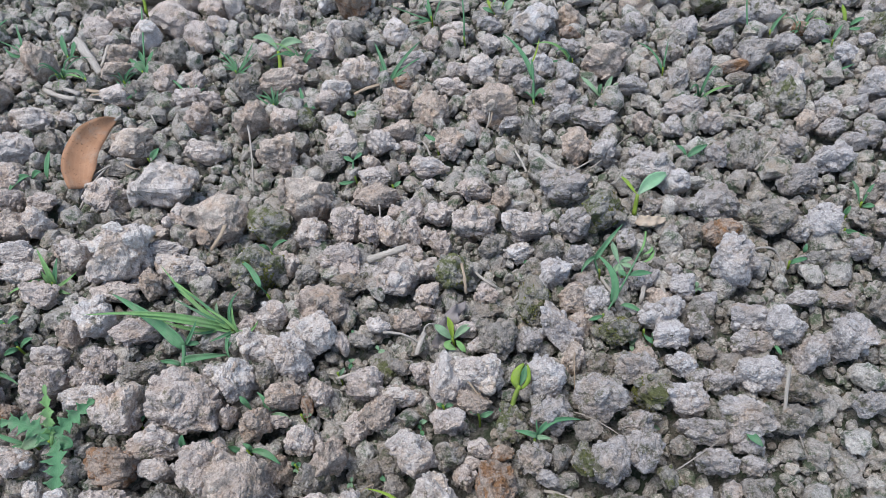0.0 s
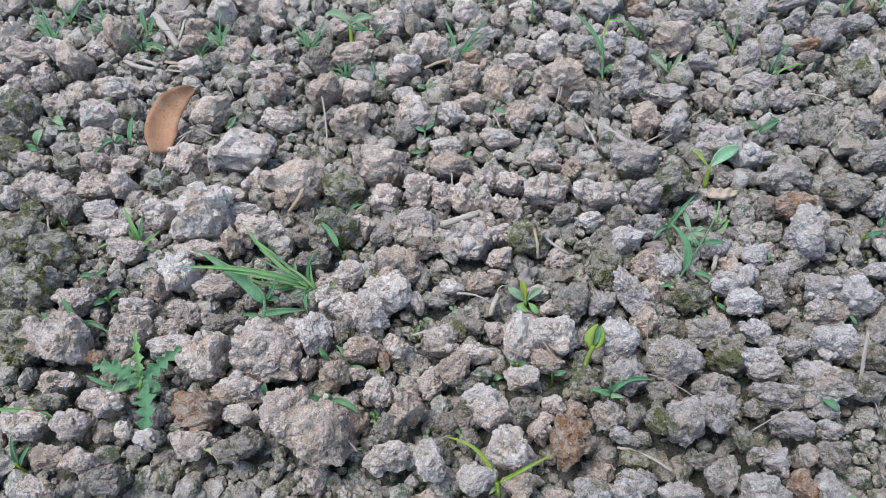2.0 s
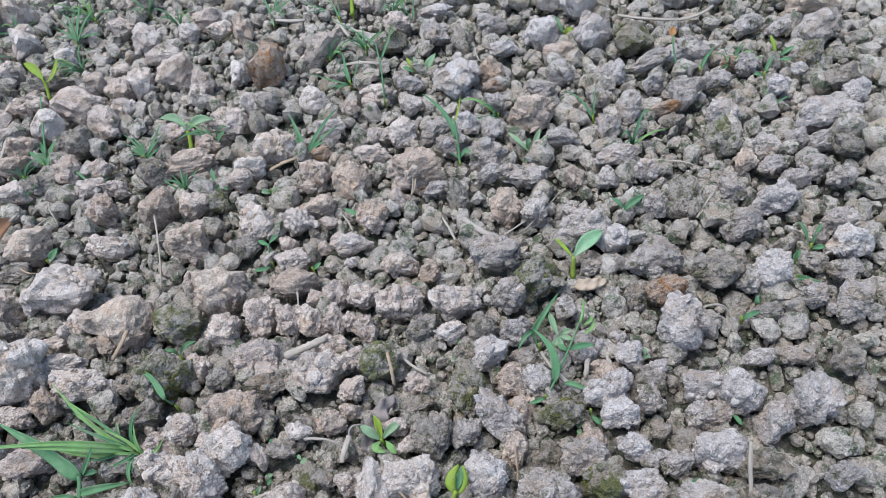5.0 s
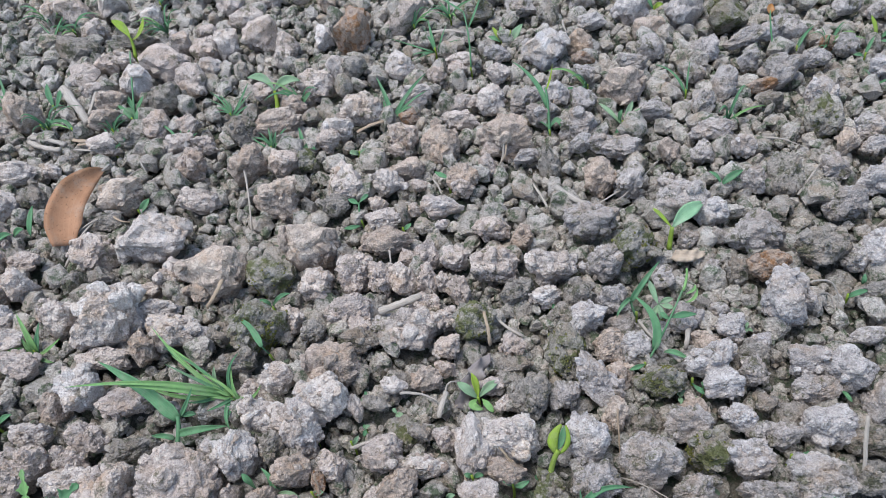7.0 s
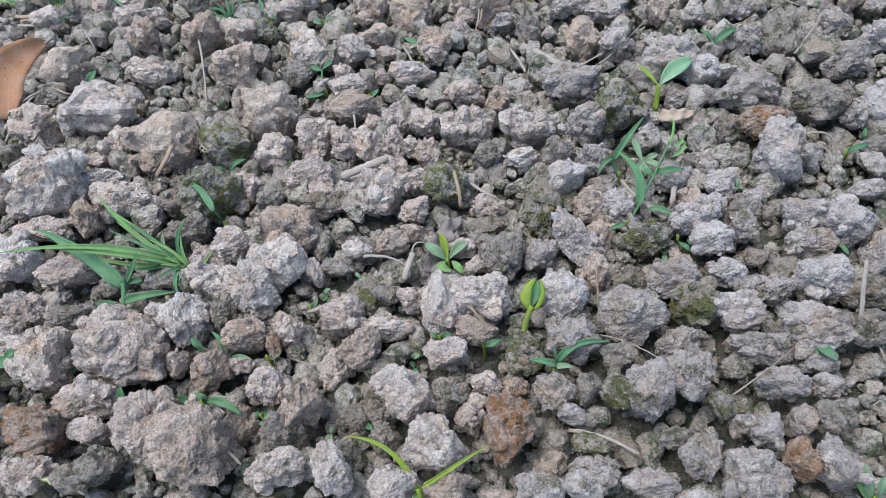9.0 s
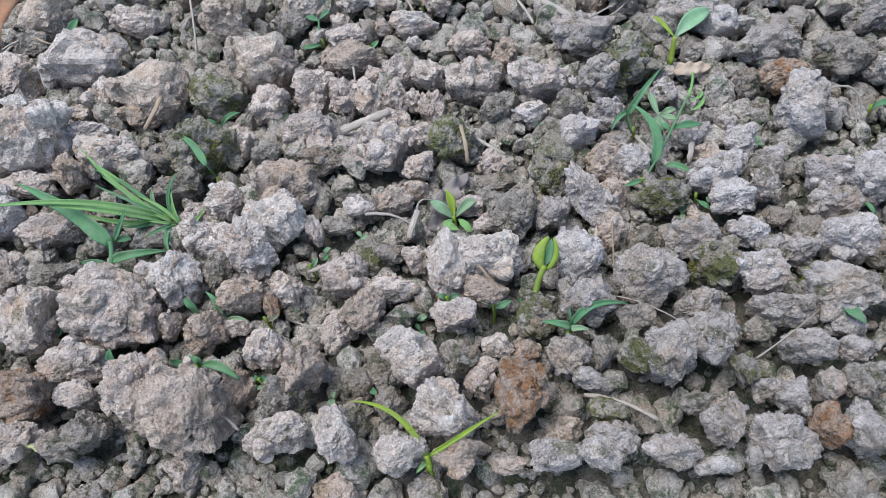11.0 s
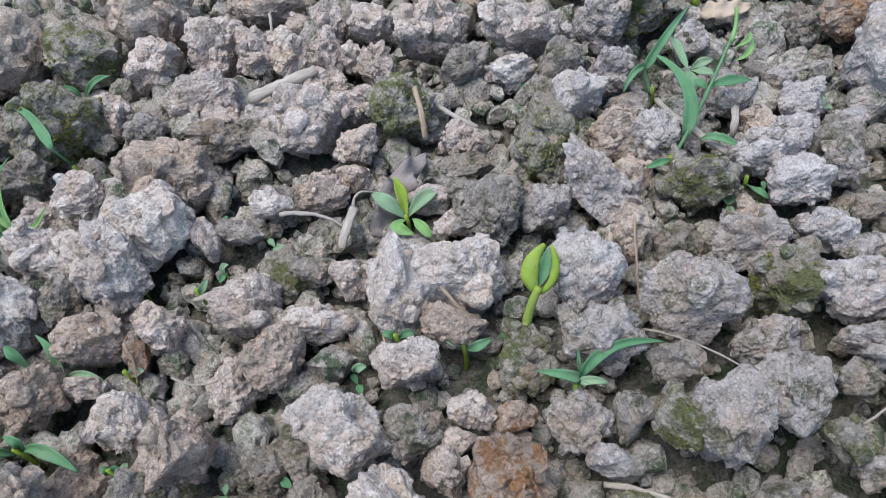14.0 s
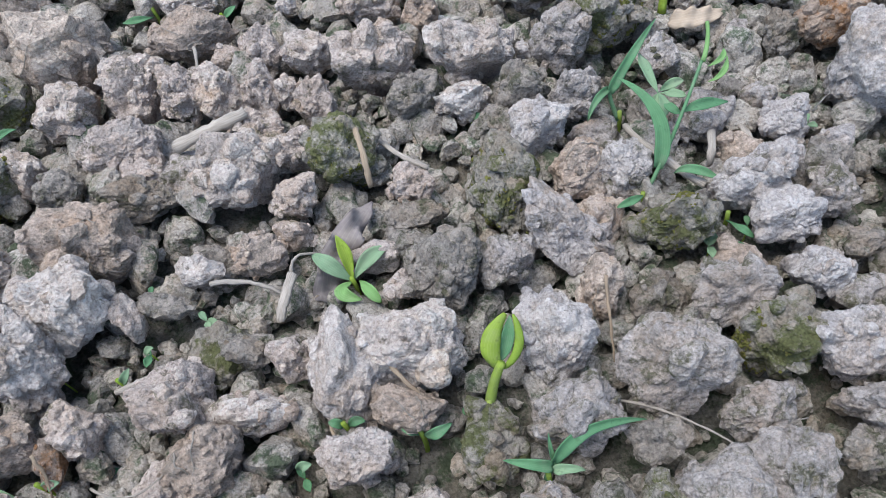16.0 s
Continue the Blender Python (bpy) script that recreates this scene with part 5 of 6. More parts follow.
leaf(p, "oval", green_leaf, 0.0039, (0.286, 0.642, 0.005), (0.290, 0.639, 0.011), (0.296, 0.639, 0.009))
p = plant("seedling", -0.155, 0.579, "tiny green seedling among crumbs", "seedling")
leaf(p, "oval", green_leaf, 0.0036, (-0.155, 0.579, 0.005), (-0.150, 0.580, 0.013), (-0.146, 0.583, 0.016))
leaf(p, "oval", green_leaf, 0.0032, (-0.156, 0.579, 0.005), (-0.155, 0.579, 0.012), (-0.157, 0.581, 0.012))
p = plant("seedling", 0.055, 0.854, "tiny green seedling leaf on the soil", "seedling")
leaf(p, "oval", green_leaf, 0.0048, (0.055, 0.854, 0.007), (0.060, 0.854, 0.011), (0.064, 0.858, 0.012))
p = plant("seedling", -0.056, 0.523, "small pale leaf of a seedling beside a clod", "seedling")
leaf(p, "oval", green_leaf, 0.0036, (-0.056, 0.523, 0.005), (-0.052, 0.527, 0.013), (-0.051, 0.531, 0.016))
p = plant("seedling", 0.018, 0.622, "tiny pale green seedling in a shaded gap", "seedling")
leaf(p, "oval", pale_leaf, 0.0042, (0.018, 0.622, 0.005), (0.022, 0.621, 0.013), (0.025, 0.624, 0.016))
leaf(p, "oval", pale_leaf, 0.0034, (0.028, 0.633, 0.007), (0.030, 0.634, 0.011), (0.033, 0.634, 0.012))
p = plant("seedling", -0.010, 0.582, "tiny oval leaf of a seedling", "seedling")
leaf(p, "oval", pale_leaf, 0.0049, (-0.010, 0.582, 0.005), (-0.005, 0.581, 0.011), (-0.000, 0.581, 0.012))
leaf(p, "oval", pale_leaf, 0.0047, (0.093, 0.573, 0.005), (0.096, 0.572, 0.011), (0.100, 0.572, 0.012))
p = plant("grass_tuft", -0.304, 1.035, "small tuft of thin green grass blades", "grass")
leaf(p, "grass", green_leaf, 0.0065, (-0.304, 1.035, 0.005), (-0.300, 1.037, 0.019), (-0.309, 1.048, 0.027))
leaf(p, "grass", green_leaf, 0.0065, (-0.299, 1.034, 0.005), (-0.283, 1.031, 0.018), (-0.277, 1.038, 0.024))
leaf(p, "grass", green_leaf, 0.0051, (-0.301, 1.035, 0.005), (-0.292, 1.036, 0.019), (-0.291, 1.048, 0.026))
p = plant("grass_tuft", -0.101, 1.002, "small tuft of green grass between clods", "grass")
leaf(p, "grass", green_leaf, 0.0059, (-0.101, 1.002, 0.005), (-0.106, 1.006, 0.017), (-0.120, 1.009, 0.021))
leaf(p, "grass", green_leaf, 0.0058, (-0.100, 1.002, 0.005), (-0.095, 1.002, 0.019), (-0.092, 1.011, 0.026))
p = plant("seedling", -0.068, 0.995, "small seedling with upright green leaves", "seedling")
leaf(p, "oval", green_leaf, 0.0070, (-0.068, 0.995, 0.005), (-0.067, 0.996, 0.013), (-0.069, 1.004, 0.018))
leaf(p, "oval", green_leaf, 0.0064, (-0.066, 0.994, 0.005), (-0.058, 0.993, 0.013), (-0.052, 0.997, 0.016))
p = plant("seedling", 0.442, 0.728, "seedling with narrow green leaves between grey clods", "seedling")
leaf(p, "oval", green_leaf, 0.0052, (0.442, 0.728, 0.005), (0.447, 0.726, 0.014), (0.459, 0.729, 0.013))
leaf(p, "oval", green_leaf, 0.0042, (0.459, 0.740, 0.007), (0.459, 0.740, 0.013), (0.461, 0.745, 0.016))
p = plant("sprout", -0.328, 1.234, "yellow-green sprout with unequal seed leaves", "seedling")
leaf(p, "stem", lime_leaf, 0.0045, (-0.328, 1.234, 0.005), (-0.331, 1.248, 0.016), (-0.333, 1.253, 0.024))
leaf(p, "oval", lime_leaf, 0.0148, (-0.333, 1.253, 0.024), (-0.346, 1.272, 0.031), (-0.368, 1.292, 0.033))
leaf(p, "oval", lime_leaf, 0.0072, (-0.331, 1.252, 0.022), (-0.318, 1.258, 0.029), (-0.319, 1.287, 0.035))
p = plant("sprout", -0.105, 1.077, "pale green sprout with two spread seed leaves", "seedling")
leaf(p, "stem", lime_leaf, 0.0052, (-0.105, 1.077, 0.005), (-0.105, 1.088, 0.016), (-0.106, 1.093, 0.024))
leaf(p, "oval", pale_leaf, 0.0122, (-0.106, 1.093, 0.024), (-0.121, 1.111, 0.031), (-0.143, 1.119, 0.029))
leaf(p, "oval", pale_leaf, 0.0142, (-0.106, 1.093, 0.024), (-0.092, 1.101, 0.031), (-0.074, 1.103, 0.028))
p = plant("sprout", 0.093, 1.344, "bright yellow-green sprout with a folded leaf", "seedling")
leaf(p, "stem", lime_leaf, 0.0063, (0.093, 1.344, 0.005), (0.094, 1.362, 0.017), (0.093, 1.376, 0.024))
leaf(p, "hood", lime_leaf, 0.0108, (0.092, 1.370, 0.021), (0.089, 1.381, 0.028), (0.096, 1.392, 0.034))
p = plant("seedling", 0.127, 1.364, "seedling with one pointed pale green leaf", "seedling")
leaf(p, "oval", pale_leaf, 0.0117, (0.127, 1.364, 0.005), (0.121, 1.377, 0.017), (0.117, 1.397, 0.024))
p = plant("grass_seedling", 0.038, 1.038, "green grass seedling with forked arching blades", "grass")
leaf(p, "grass", green_leaf, 0.0098, (0.038, 1.038, 0.005), (0.034, 1.054, 0.022), (0.022, 1.088, 0.032))
leaf(p, "grass", green_leaf, 0.0077, (0.040, 1.037, 0.005), (0.059, 1.055, 0.026), (0.082, 1.083, 0.034))
leaf(p, "grass", green_leaf, 0.0055, (0.040, 1.039, 0.005), (0.062, 1.046, 0.022), (0.082, 1.059, 0.026))
leaf(p, "grass", green_leaf, 0.0069, (0.040, 1.037, 0.005), (0.053, 1.040, 0.016), (0.065, 1.042, 0.017))
leaf(p, "grass", green_leaf, 0.0063, (0.038, 1.038, 0.005), (0.032, 1.046, 0.016), (0.030, 1.055, 0.021))
p = plant("grass_seedling", 0.217, 0.984, "tall green grass seedling with one long blade", "grass")
leaf(p, "stem", green_leaf, 0.0033, (0.217, 0.984, 0.005), (0.218, 1.007, 0.026), (0.217, 1.024, 0.039))
leaf(p, "grass", green_leaf, 0.0088, (0.217, 1.007, 0.024), (0.206, 1.042, 0.037), (0.184, 1.075, 0.043))
leaf(p, "grass", lime_leaf, 0.0033, (0.218, 1.021, 0.039), (0.224, 1.036, 0.045), (0.228, 1.052, 0.050))
leaf(p, "oval", green_leaf, 0.0072, (0.218, 0.989, 0.008), (0.226, 0.994, 0.016), (0.232, 0.981, 0.011))
leaf(p, "oval", green_leaf, 0.0066, (0.217, 0.989, 0.008), (0.211, 0.996, 0.014), (0.206, 0.997, 0.012))
p = plant("weed_rosette", 0.298, 0.988, "pale green weed rosette of oval pointed leaves", "weed")
leaf(p, "oval", pale_leaf, 0.0080, (0.298, 0.988, 0.005), (0.286, 0.996, 0.016), (0.276, 1.014, 0.018))
leaf(p, "oval", pale_leaf, 0.0080, (0.299, 0.987, 0.005), (0.305, 0.996, 0.016), (0.312, 1.008, 0.021))
leaf(p, "oval", pale_leaf, 0.0092, (0.300, 0.987, 0.005), (0.310, 0.989, 0.016), (0.321, 0.998, 0.018))
leaf(p, "oval", green_leaf, 0.0078, (0.296, 0.986, 0.005), (0.292, 0.973, 0.012), (0.287, 0.971, 0.009))
leaf(p, "oval", pale_leaf, 0.0078, (0.301, 0.985, 0.005), (0.306, 0.972, 0.012), (0.312, 0.964, 0.009))
leaf(p, "oval", pale_leaf, 0.0086, (0.300, 0.989, 0.005), (0.307, 0.985, 0.014), (0.316, 0.987, 0.016))
leaf(p, "oval", green_leaf, 0.0066, (0.297, 0.990, 0.005), (0.295, 0.993, 0.014), (0.299, 0.998, 0.018))
p = plant("grass_tuft", -0.027, 1.367, "small tuft of thin green grass blades", "grass")
leaf(p, "grass", green_leaf, 0.0065, (-0.027, 1.367, 0.005), (-0.033, 1.383, 0.018), (-0.042, 1.406, 0.024))
leaf(p, "grass", green_leaf, 0.0064, (-0.025, 1.367, 0.005), (-0.019, 1.385, 0.021), (-0.013, 1.406, 0.029))
leaf(p, "grass", green_leaf, 0.0064, (-0.022, 1.366, 0.005), (-0.011, 1.376, 0.017), (0.005, 1.385, 0.021))
leaf(p, "grass", pale_leaf, 0.0054, (-0.028, 1.364, 0.005), (-0.024, 1.348, 0.009), (-0.022, 1.338, 0.008))
p = plant("grass_tuft", -0.163, 1.075, "low tuft of fine green grass", "grass")
leaf(p, "grass", green_leaf, 0.0046, (-0.163, 1.075, 0.005), (-0.172, 1.089, 0.017), (-0.191, 1.108, 0.022))
leaf(p, "grass", green_leaf, 0.0046, (-0.163, 1.075, 0.005), (-0.166, 1.086, 0.017), (-0.177, 1.098, 0.022))
leaf(p, "grass", green_leaf, 0.0053, (-0.161, 1.075, 0.005), (-0.148, 1.085, 0.021), (-0.140, 1.109, 0.029))
leaf(p, "grass", green_leaf, 0.0045, (-0.159, 1.073, 0.005), (-0.147, 1.074, 0.014), (-0.139, 1.079, 0.016))
leaf(p, "grass", green_leaf, 0.0053, (-0.161, 1.074, 0.005), (-0.167, 1.078, 0.013), (-0.182, 1.086, 0.013))
p = plant("grass_tuft", -0.327, 1.374, "sprawling tuft of fine green grass", "grass")
leaf(p, "grass", green_leaf, 0.0060, (-0.327, 1.374, 0.005), (-0.335, 1.402, 0.023), (-0.356, 1.435, 0.029))
leaf(p, "grass", green_leaf, 0.0060, (-0.327, 1.374, 0.005), (-0.324, 1.409, 0.026), (-0.324, 1.435, 0.034))
leaf(p, "grass", green_leaf, 0.0060, (-0.327, 1.380, 0.005), (-0.313, 1.408, 0.024), (-0.298, 1.424, 0.031))
leaf(p, "grass", green_leaf, 0.0060, (-0.330, 1.387, 0.005), (-0.342, 1.394, 0.013), (-0.367, 1.415, 0.016))
leaf(p, "grass", green_leaf, 0.0059, (-0.326, 1.388, 0.005), (-0.303, 1.383, 0.013), (-0.287, 1.378, 0.012))
leaf(p, "grass", lime_leaf, 0.0052, (-0.328, 1.445, 0.007), (-0.323, 1.459, 0.018), (-0.326, 1.477, 0.023))
p = plant("weed_rosette", 0.177, 1.176, "small pale yellow-green weed rosette", "weed")
leaf(p, "oval", lime_leaf, 0.0077, (0.177, 1.176, 0.005), (0.173, 1.181, 0.013), (0.167, 1.194, 0.018))
leaf(p, "oval", pale_leaf, 0.0077, (0.178, 1.176, 0.005), (0.178, 1.181, 0.014), (0.177, 1.192, 0.019))
leaf(p, "oval", lime_leaf, 0.0077, (0.179, 1.176, 0.005), (0.185, 1.176, 0.014), (0.190, 1.183, 0.018))
leaf(p, "oval", green_leaf, 0.0069, (0.177, 1.176, 0.005), (0.169, 1.175, 0.012), (0.161, 1.183, 0.012))
p = plant("seedling", 0.192, 1.175, "seedling with one thick oval green leaf", "seedling")
leaf(p, "oval", pale_leaf, 0.0123, (0.192, 1.175, 0.005), (0.196, 1.179, 0.014), (0.206, 1.194, 0.018))
p = plant("grass_stalk", 0.135, 1.119, "thin dry-green branching grass stalk", "grass")
leaf(p, "stem", green_leaf, 0.0022, (0.135, 1.119, 0.005), (0.136, 1.147, 0.032), (0.132, 1.191, 0.045))
leaf(p, "grass", green_leaf, 0.0046, (0.137, 1.168, 0.037), (0.148, 1.193, 0.047), (0.159, 1.232, 0.050))
leaf(p, "grass", green_leaf, 0.0040, (0.132, 1.191, 0.045), (0.106, 1.228, 0.045), (0.068, 1.278, 0.042))
p = plant("grass_tuft", 0.091, 1.171, "small tuft of green grass blades", "grass")
leaf(p, "grass", green_leaf, 0.0070, (0.091, 1.171, 0.005), (0.088, 1.186, 0.018), (0.084, 1.214, 0.028))
leaf(p, "grass", green_leaf, 0.0039, (0.095, 1.170, 0.005), (0.101, 1.183, 0.018), (0.108, 1.200, 0.024))
leaf(p, "grass", green_leaf, 0.0039, (0.088, 1.172, 0.005), (0.069, 1.173, 0.013), (0.033, 1.199, 0.014))
leaf(p, "grass", green_leaf, 0.0038, (0.091, 1.168, 0.005), (0.071, 1.161, 0.012), (0.062, 1.157, 0.011))
p = plant("grass_seedling", 0.377, 1.032, "small grass seedling with two green blades", "grass")
leaf(p, "grass", green_leaf, 0.0049, (0.377, 1.032, 0.005), (0.367, 1.053, 0.019), (0.349, 1.071, 0.022))
leaf(p, "grass", green_leaf, 0.0035, (0.378, 1.032, 0.005), (0.381, 1.045, 0.019), (0.387, 1.064, 0.028))
p = plant("seedling", 0.616, 1.098, "small yellow-green seedling with pointed leaves", "seedling")
leaf(p, "oval", lime_leaf, 0.0087, (0.616, 1.098, 0.005), (0.613, 1.108, 0.016), (0.615, 1.125, 0.022))
leaf(p, "oval", green_leaf, 0.0071, (0.618, 1.100, 0.005), (0.626, 1.099, 0.014), (0.636, 1.102, 0.016))
leaf(p, "oval", green_leaf, 0.0063, (0.617, 1.098, 0.005), (0.619, 1.085, 0.012), (0.628, 1.087, 0.012))
p = plant("seedling", 0.589, 1.068, "small green seedling with narrow leaves", "seedling")
leaf(p, "oval", green_leaf, 0.0054, (0.589, 1.068, 0.005), (0.594, 1.075, 0.014), (0.604, 1.087, 0.019))
leaf(p, "oval", green_leaf, 0.0053, (0.589, 1.068, 0.005), (0.581, 1.065, 0.011), (0.574, 1.066, 0.011))
p = plant("weed_stalk", 0.496, 1.093, "thin weed stalk with a small brown bud", "weed")
leaf(p, "stem", green_leaf, 0.0023, (0.496, 1.093, 0.005), (0.492, 1.106, 0.024), (0.493, 1.126, 0.042))
leaf(p, "oval", rustleaf_leaf, 0.0114, (0.493, 1.123, 0.039), (0.493, 1.127, 0.043), (0.496, 1.133, 0.047))
p = plant("seedling", 0.521, 1.095, "seedling with one slanting green leaf", "seedling")
leaf(p, "grass", green_leaf, 0.0069, (0.521, 1.095, 0.005), (0.531, 1.105, 0.017), (0.546, 1.118, 0.021))
p = plant("seedling", 0.532, 0.799, "green seedling with spreading narrow leaves", "seedling")
leaf(p, "oval", green_leaf, 0.0049, (0.532, 0.799, 0.005), (0.528, 0.810, 0.018), (0.524, 0.817, 0.024))
leaf(p, "oval", green_leaf, 0.0037, (0.533, 0.798, 0.005), (0.538, 0.806, 0.018), (0.545, 0.812, 0.023))
leaf(p, "oval", green_leaf, 0.0055, (0.533, 0.798, 0.005), (0.536, 0.793, 0.012), (0.542, 0.792, 0.012))
p = plant("seedling", 0.511, 0.783, "seedling with one bright oval leaf", "seedling")
leaf(p, "oval", green_leaf, 0.0090, (0.511, 0.783, 0.005), (0.511, 0.783, 0.013), (0.516, 0.789, 0.017))
p = plant("grass_shoot", 0.505, 0.765, "narrow green grass blade lying on crumbs", "grass")
leaf(p, "grass", green_leaf, 0.0053, (0.505, 0.765, 0.008), (0.512, 0.753, 0.016), (0.525, 0.747, 0.011))
p = plant("grass_tuft", -0.101, 1.004, "small tuft of green grass blades", "grass")
leaf(p, "grass", green_leaf, 0.0049, (-0.101, 1.004, 0.005), (-0.102, 1.012, 0.016), (-0.105, 1.026, 0.021))
leaf(p, "grass", green_leaf, 0.0049, (-0.100, 1.003, 0.005), (-0.091, 1.014, 0.016), (-0.084, 1.023, 0.019))
leaf(p, "grass", green_leaf, 0.0042, (-0.102, 1.003, 0.005), (-0.113, 1.007, 0.012), (-0.126, 1.019, 0.014))
p = plant("grass_tuft", -0.213, 1.030, "low green grass tuft by dry stalks", "grass")
leaf(p, "grass", green_leaf, 0.0053, (-0.213, 1.030, 0.005), (-0.228, 1.044, 0.014), (-0.253, 1.069, 0.017))
leaf(p, "grass", green_leaf, 0.0045, (-0.212, 1.030, 0.005), (-0.202, 1.031, 0.013), (-0.194, 1.038, 0.014))
leaf(p, "grass", green_leaf, 0.0045, (-0.213, 1.030, 0.005), (-0.214, 1.036, 0.014), (-0.216, 1.042, 0.018))
p = plant("grass_shoot", -0.367, 1.078, "arched green grass blade", "grass")
leaf(p, "grass", green_leaf, 0.0075, (-0.367, 1.078, 0.005), (-0.381, 1.088, 0.016), (-0.408, 1.085, 0.011))
p = plant("seedling", -0.409, 1.130, "green seedling with two upright leaves", "seedling")
leaf(p, "oval", green_leaf, 0.0088, (-0.409, 1.130, 0.005), (-0.416, 1.144, 0.016), (-0.424, 1.165, 0.022))
leaf(p, "oval", green_leaf, 0.0079, (-0.407, 1.129, 0.005), (-0.402, 1.140, 0.014), (-0.404, 1.153, 0.018))
p = plant("weed_stalk", -0.292, 1.096, "thin weed stalk with small green leaves", "weed")
leaf(p, "stem", green_leaf, 0.0025, (-0.292, 1.096, 0.005), (-0.293, 1.122, 0.026), (-0.303, 1.179, 0.047))
leaf(p, "oval", green_leaf, 0.0074, (-0.291, 1.098, 0.007), (-0.299, 1.114, 0.014), (-0.311, 1.129, 0.017))
leaf(p, "oval", green_leaf, 0.0065, (-0.291, 1.098, 0.007), (-0.285, 1.108, 0.014), (-0.283, 1.121, 0.017))
p = plant("seedling", -0.063, 0.996, "small seedling with curved green leaves", "seedling")
leaf(p, "oval", green_leaf, 0.0055, (-0.063, 0.996, 0.005), (-0.064, 1.004, 0.014), (-0.069, 1.023, 0.019))
leaf(p, "oval", green_leaf, 0.0062, (-0.061, 0.996, 0.005), (-0.054, 0.993, 0.012), (-0.047, 0.989, 0.011))
p = plant("seedling", 0.492, 0.889, "tiny seedling with a pair of oval leaves", "seedling")
leaf(p, "oval", pale_leaf, 0.0058, (0.492, 0.889, 0.005), (0.494, 0.888, 0.012), (0.500, 0.891, 0.013))
p = plant("seedling", 0.003, 0.979, "tiny seedling with a pair of round pale leaves", "seedling")
leaf(p, "oval", pale_leaf, 0.0073, (0.003, 0.979, 0.005), (-0.000, 0.976, 0.011), (-0.005, 0.975, 0.011))
leaf(p, "oval", pale_leaf, 0.0073, (0.004, 0.979, 0.005), (0.011, 0.977, 0.011), (0.015, 0.977, 0.012))
p = plant("seedling", 0.379, 1.215, "small seedling with green leaves by a clod", "seedling")
leaf(p, "oval", green_leaf, 0.0073, (0.379, 1.215, 0.005), (0.373, 1.225, 0.016), (0.372, 1.240, 0.019))
leaf(p, "oval", lime_leaf, 0.0081, (0.380, 1.215, 0.005), (0.384, 1.214, 0.012), (0.391, 1.215, 0.012))
p = plant("grass_tuft", 0.571, 1.011, "thin grass at the base of clods", "grass")
leaf(p, "grass", green_leaf, 0.0044, (0.571, 1.011, 0.005), (0.584, 1.010, 0.013), (0.597, 1.016, 0.013))
p = plant("grass_tuft", 0.074, 1.336, "loose tuft of thin grass", "grass")
leaf(p, "grass", green_leaf, 0.0045, (0.074, 1.336, 0.005), (0.064, 1.361, 0.021), (0.046, 1.395, 0.026))
leaf(p, "grass", green_leaf, 0.0045, (0.061, 1.356, 0.005), (0.046, 1.358, 0.016), (0.020, 1.378, 0.018))
leaf(p, "grass", green_leaf, 0.0035, (0.179, 1.306, 0.005), (0.184, 1.328, 0.019), (0.182, 1.356, 0.028))
leaf(p, "grass", green_leaf, 0.0035, (0.172, 1.324, 0.005), (0.165, 1.344, 0.018), (0.154, 1.365, 0.024))
p = plant("grass_tuft", -0.469, 1.323, "loose tuft of thin grass among far clods", "grass")
leaf(p, "grass", green_leaf, 0.0050, (-0.469, 1.323, 0.005), (-0.446, 1.324, 0.016), (-0.416, 1.303, 0.012))
leaf(p, "grass", green_leaf, 0.0050, (-0.473, 1.309, 0.005), (-0.466, 1.335, 0.017), (-0.460, 1.357, 0.022))
p = plant("serrated_weed", -0.230, 0.563, "green weed with deeply lobed serrated leaves", "weed")
leaf(p, "stem", light_leaf, 0.0044, (-0.230, 0.563, 0.004), (-0.228, 0.564, 0.009), (-0.227, 0.568, 0.013))
leaf(p, "lobed", green_leaf, 0.0242, (-0.228, 0.564, 0.009), (-0.247, 0.573, 0.022), (-0.273, 0.576, 0.021))
leaf(p, "lobed", green_leaf, 0.0204, (-0.226, 0.566, 0.012), (-0.207, 0.578, 0.023), (-0.192, 0.594, 0.026))
leaf(p, "lobed", light_leaf, 0.0141, (-0.228, 0.567, 0.012), (-0.227, 0.579, 0.028), (-0.233, 0.602, 0.040))
leaf(p, "lobed", green_leaf, 0.0232, (-0.226, 0.561, 0.009), (-0.208, 0.535, 0.018), (-0.211, 0.510, 0.009))
leaf(p, "oval", green_leaf, 0.0140, (-0.225, 0.563, 0.011), (-0.213, 0.560, 0.014), (-0.206, 0.557, 0.011))
leaf(p, "oval", pale_leaf, 0.0121, (-0.230, 0.561, 0.009), (-0.241, 0.562, 0.013), (-0.253, 0.555, 0.009))
p = plant("grass_seedling", -0.290, 0.738, "small bright grass tuft with a long blade", "grass")
leaf(p, "grass", light_leaf, 0.0070, (-0.290, 0.738, 0.005), (-0.292, 0.745, 0.021), (-0.304, 0.764, 0.034))
leaf(p, "grass", light_leaf, 0.0070, (-0.293, 0.738, 0.005), (-0.305, 0.733, 0.017), (-0.330, 0.723, 0.012))
leaf(p, "grass", green_leaf, 0.0057, (-0.289, 0.738, 0.005), (-0.285, 0.745, 0.018), (-0.283, 0.757, 0.027))
leaf(p, "grass", light_leaf, 0.0038, (-0.287, 0.735, 0.005), (-0.272, 0.736, 0.014), (-0.263, 0.745, 0.017))
leaf(p, "grass", light_leaf, 0.0044, (-0.287, 0.734, 0.005), (-0.273, 0.724, 0.012), (-0.265, 0.723, 0.009))
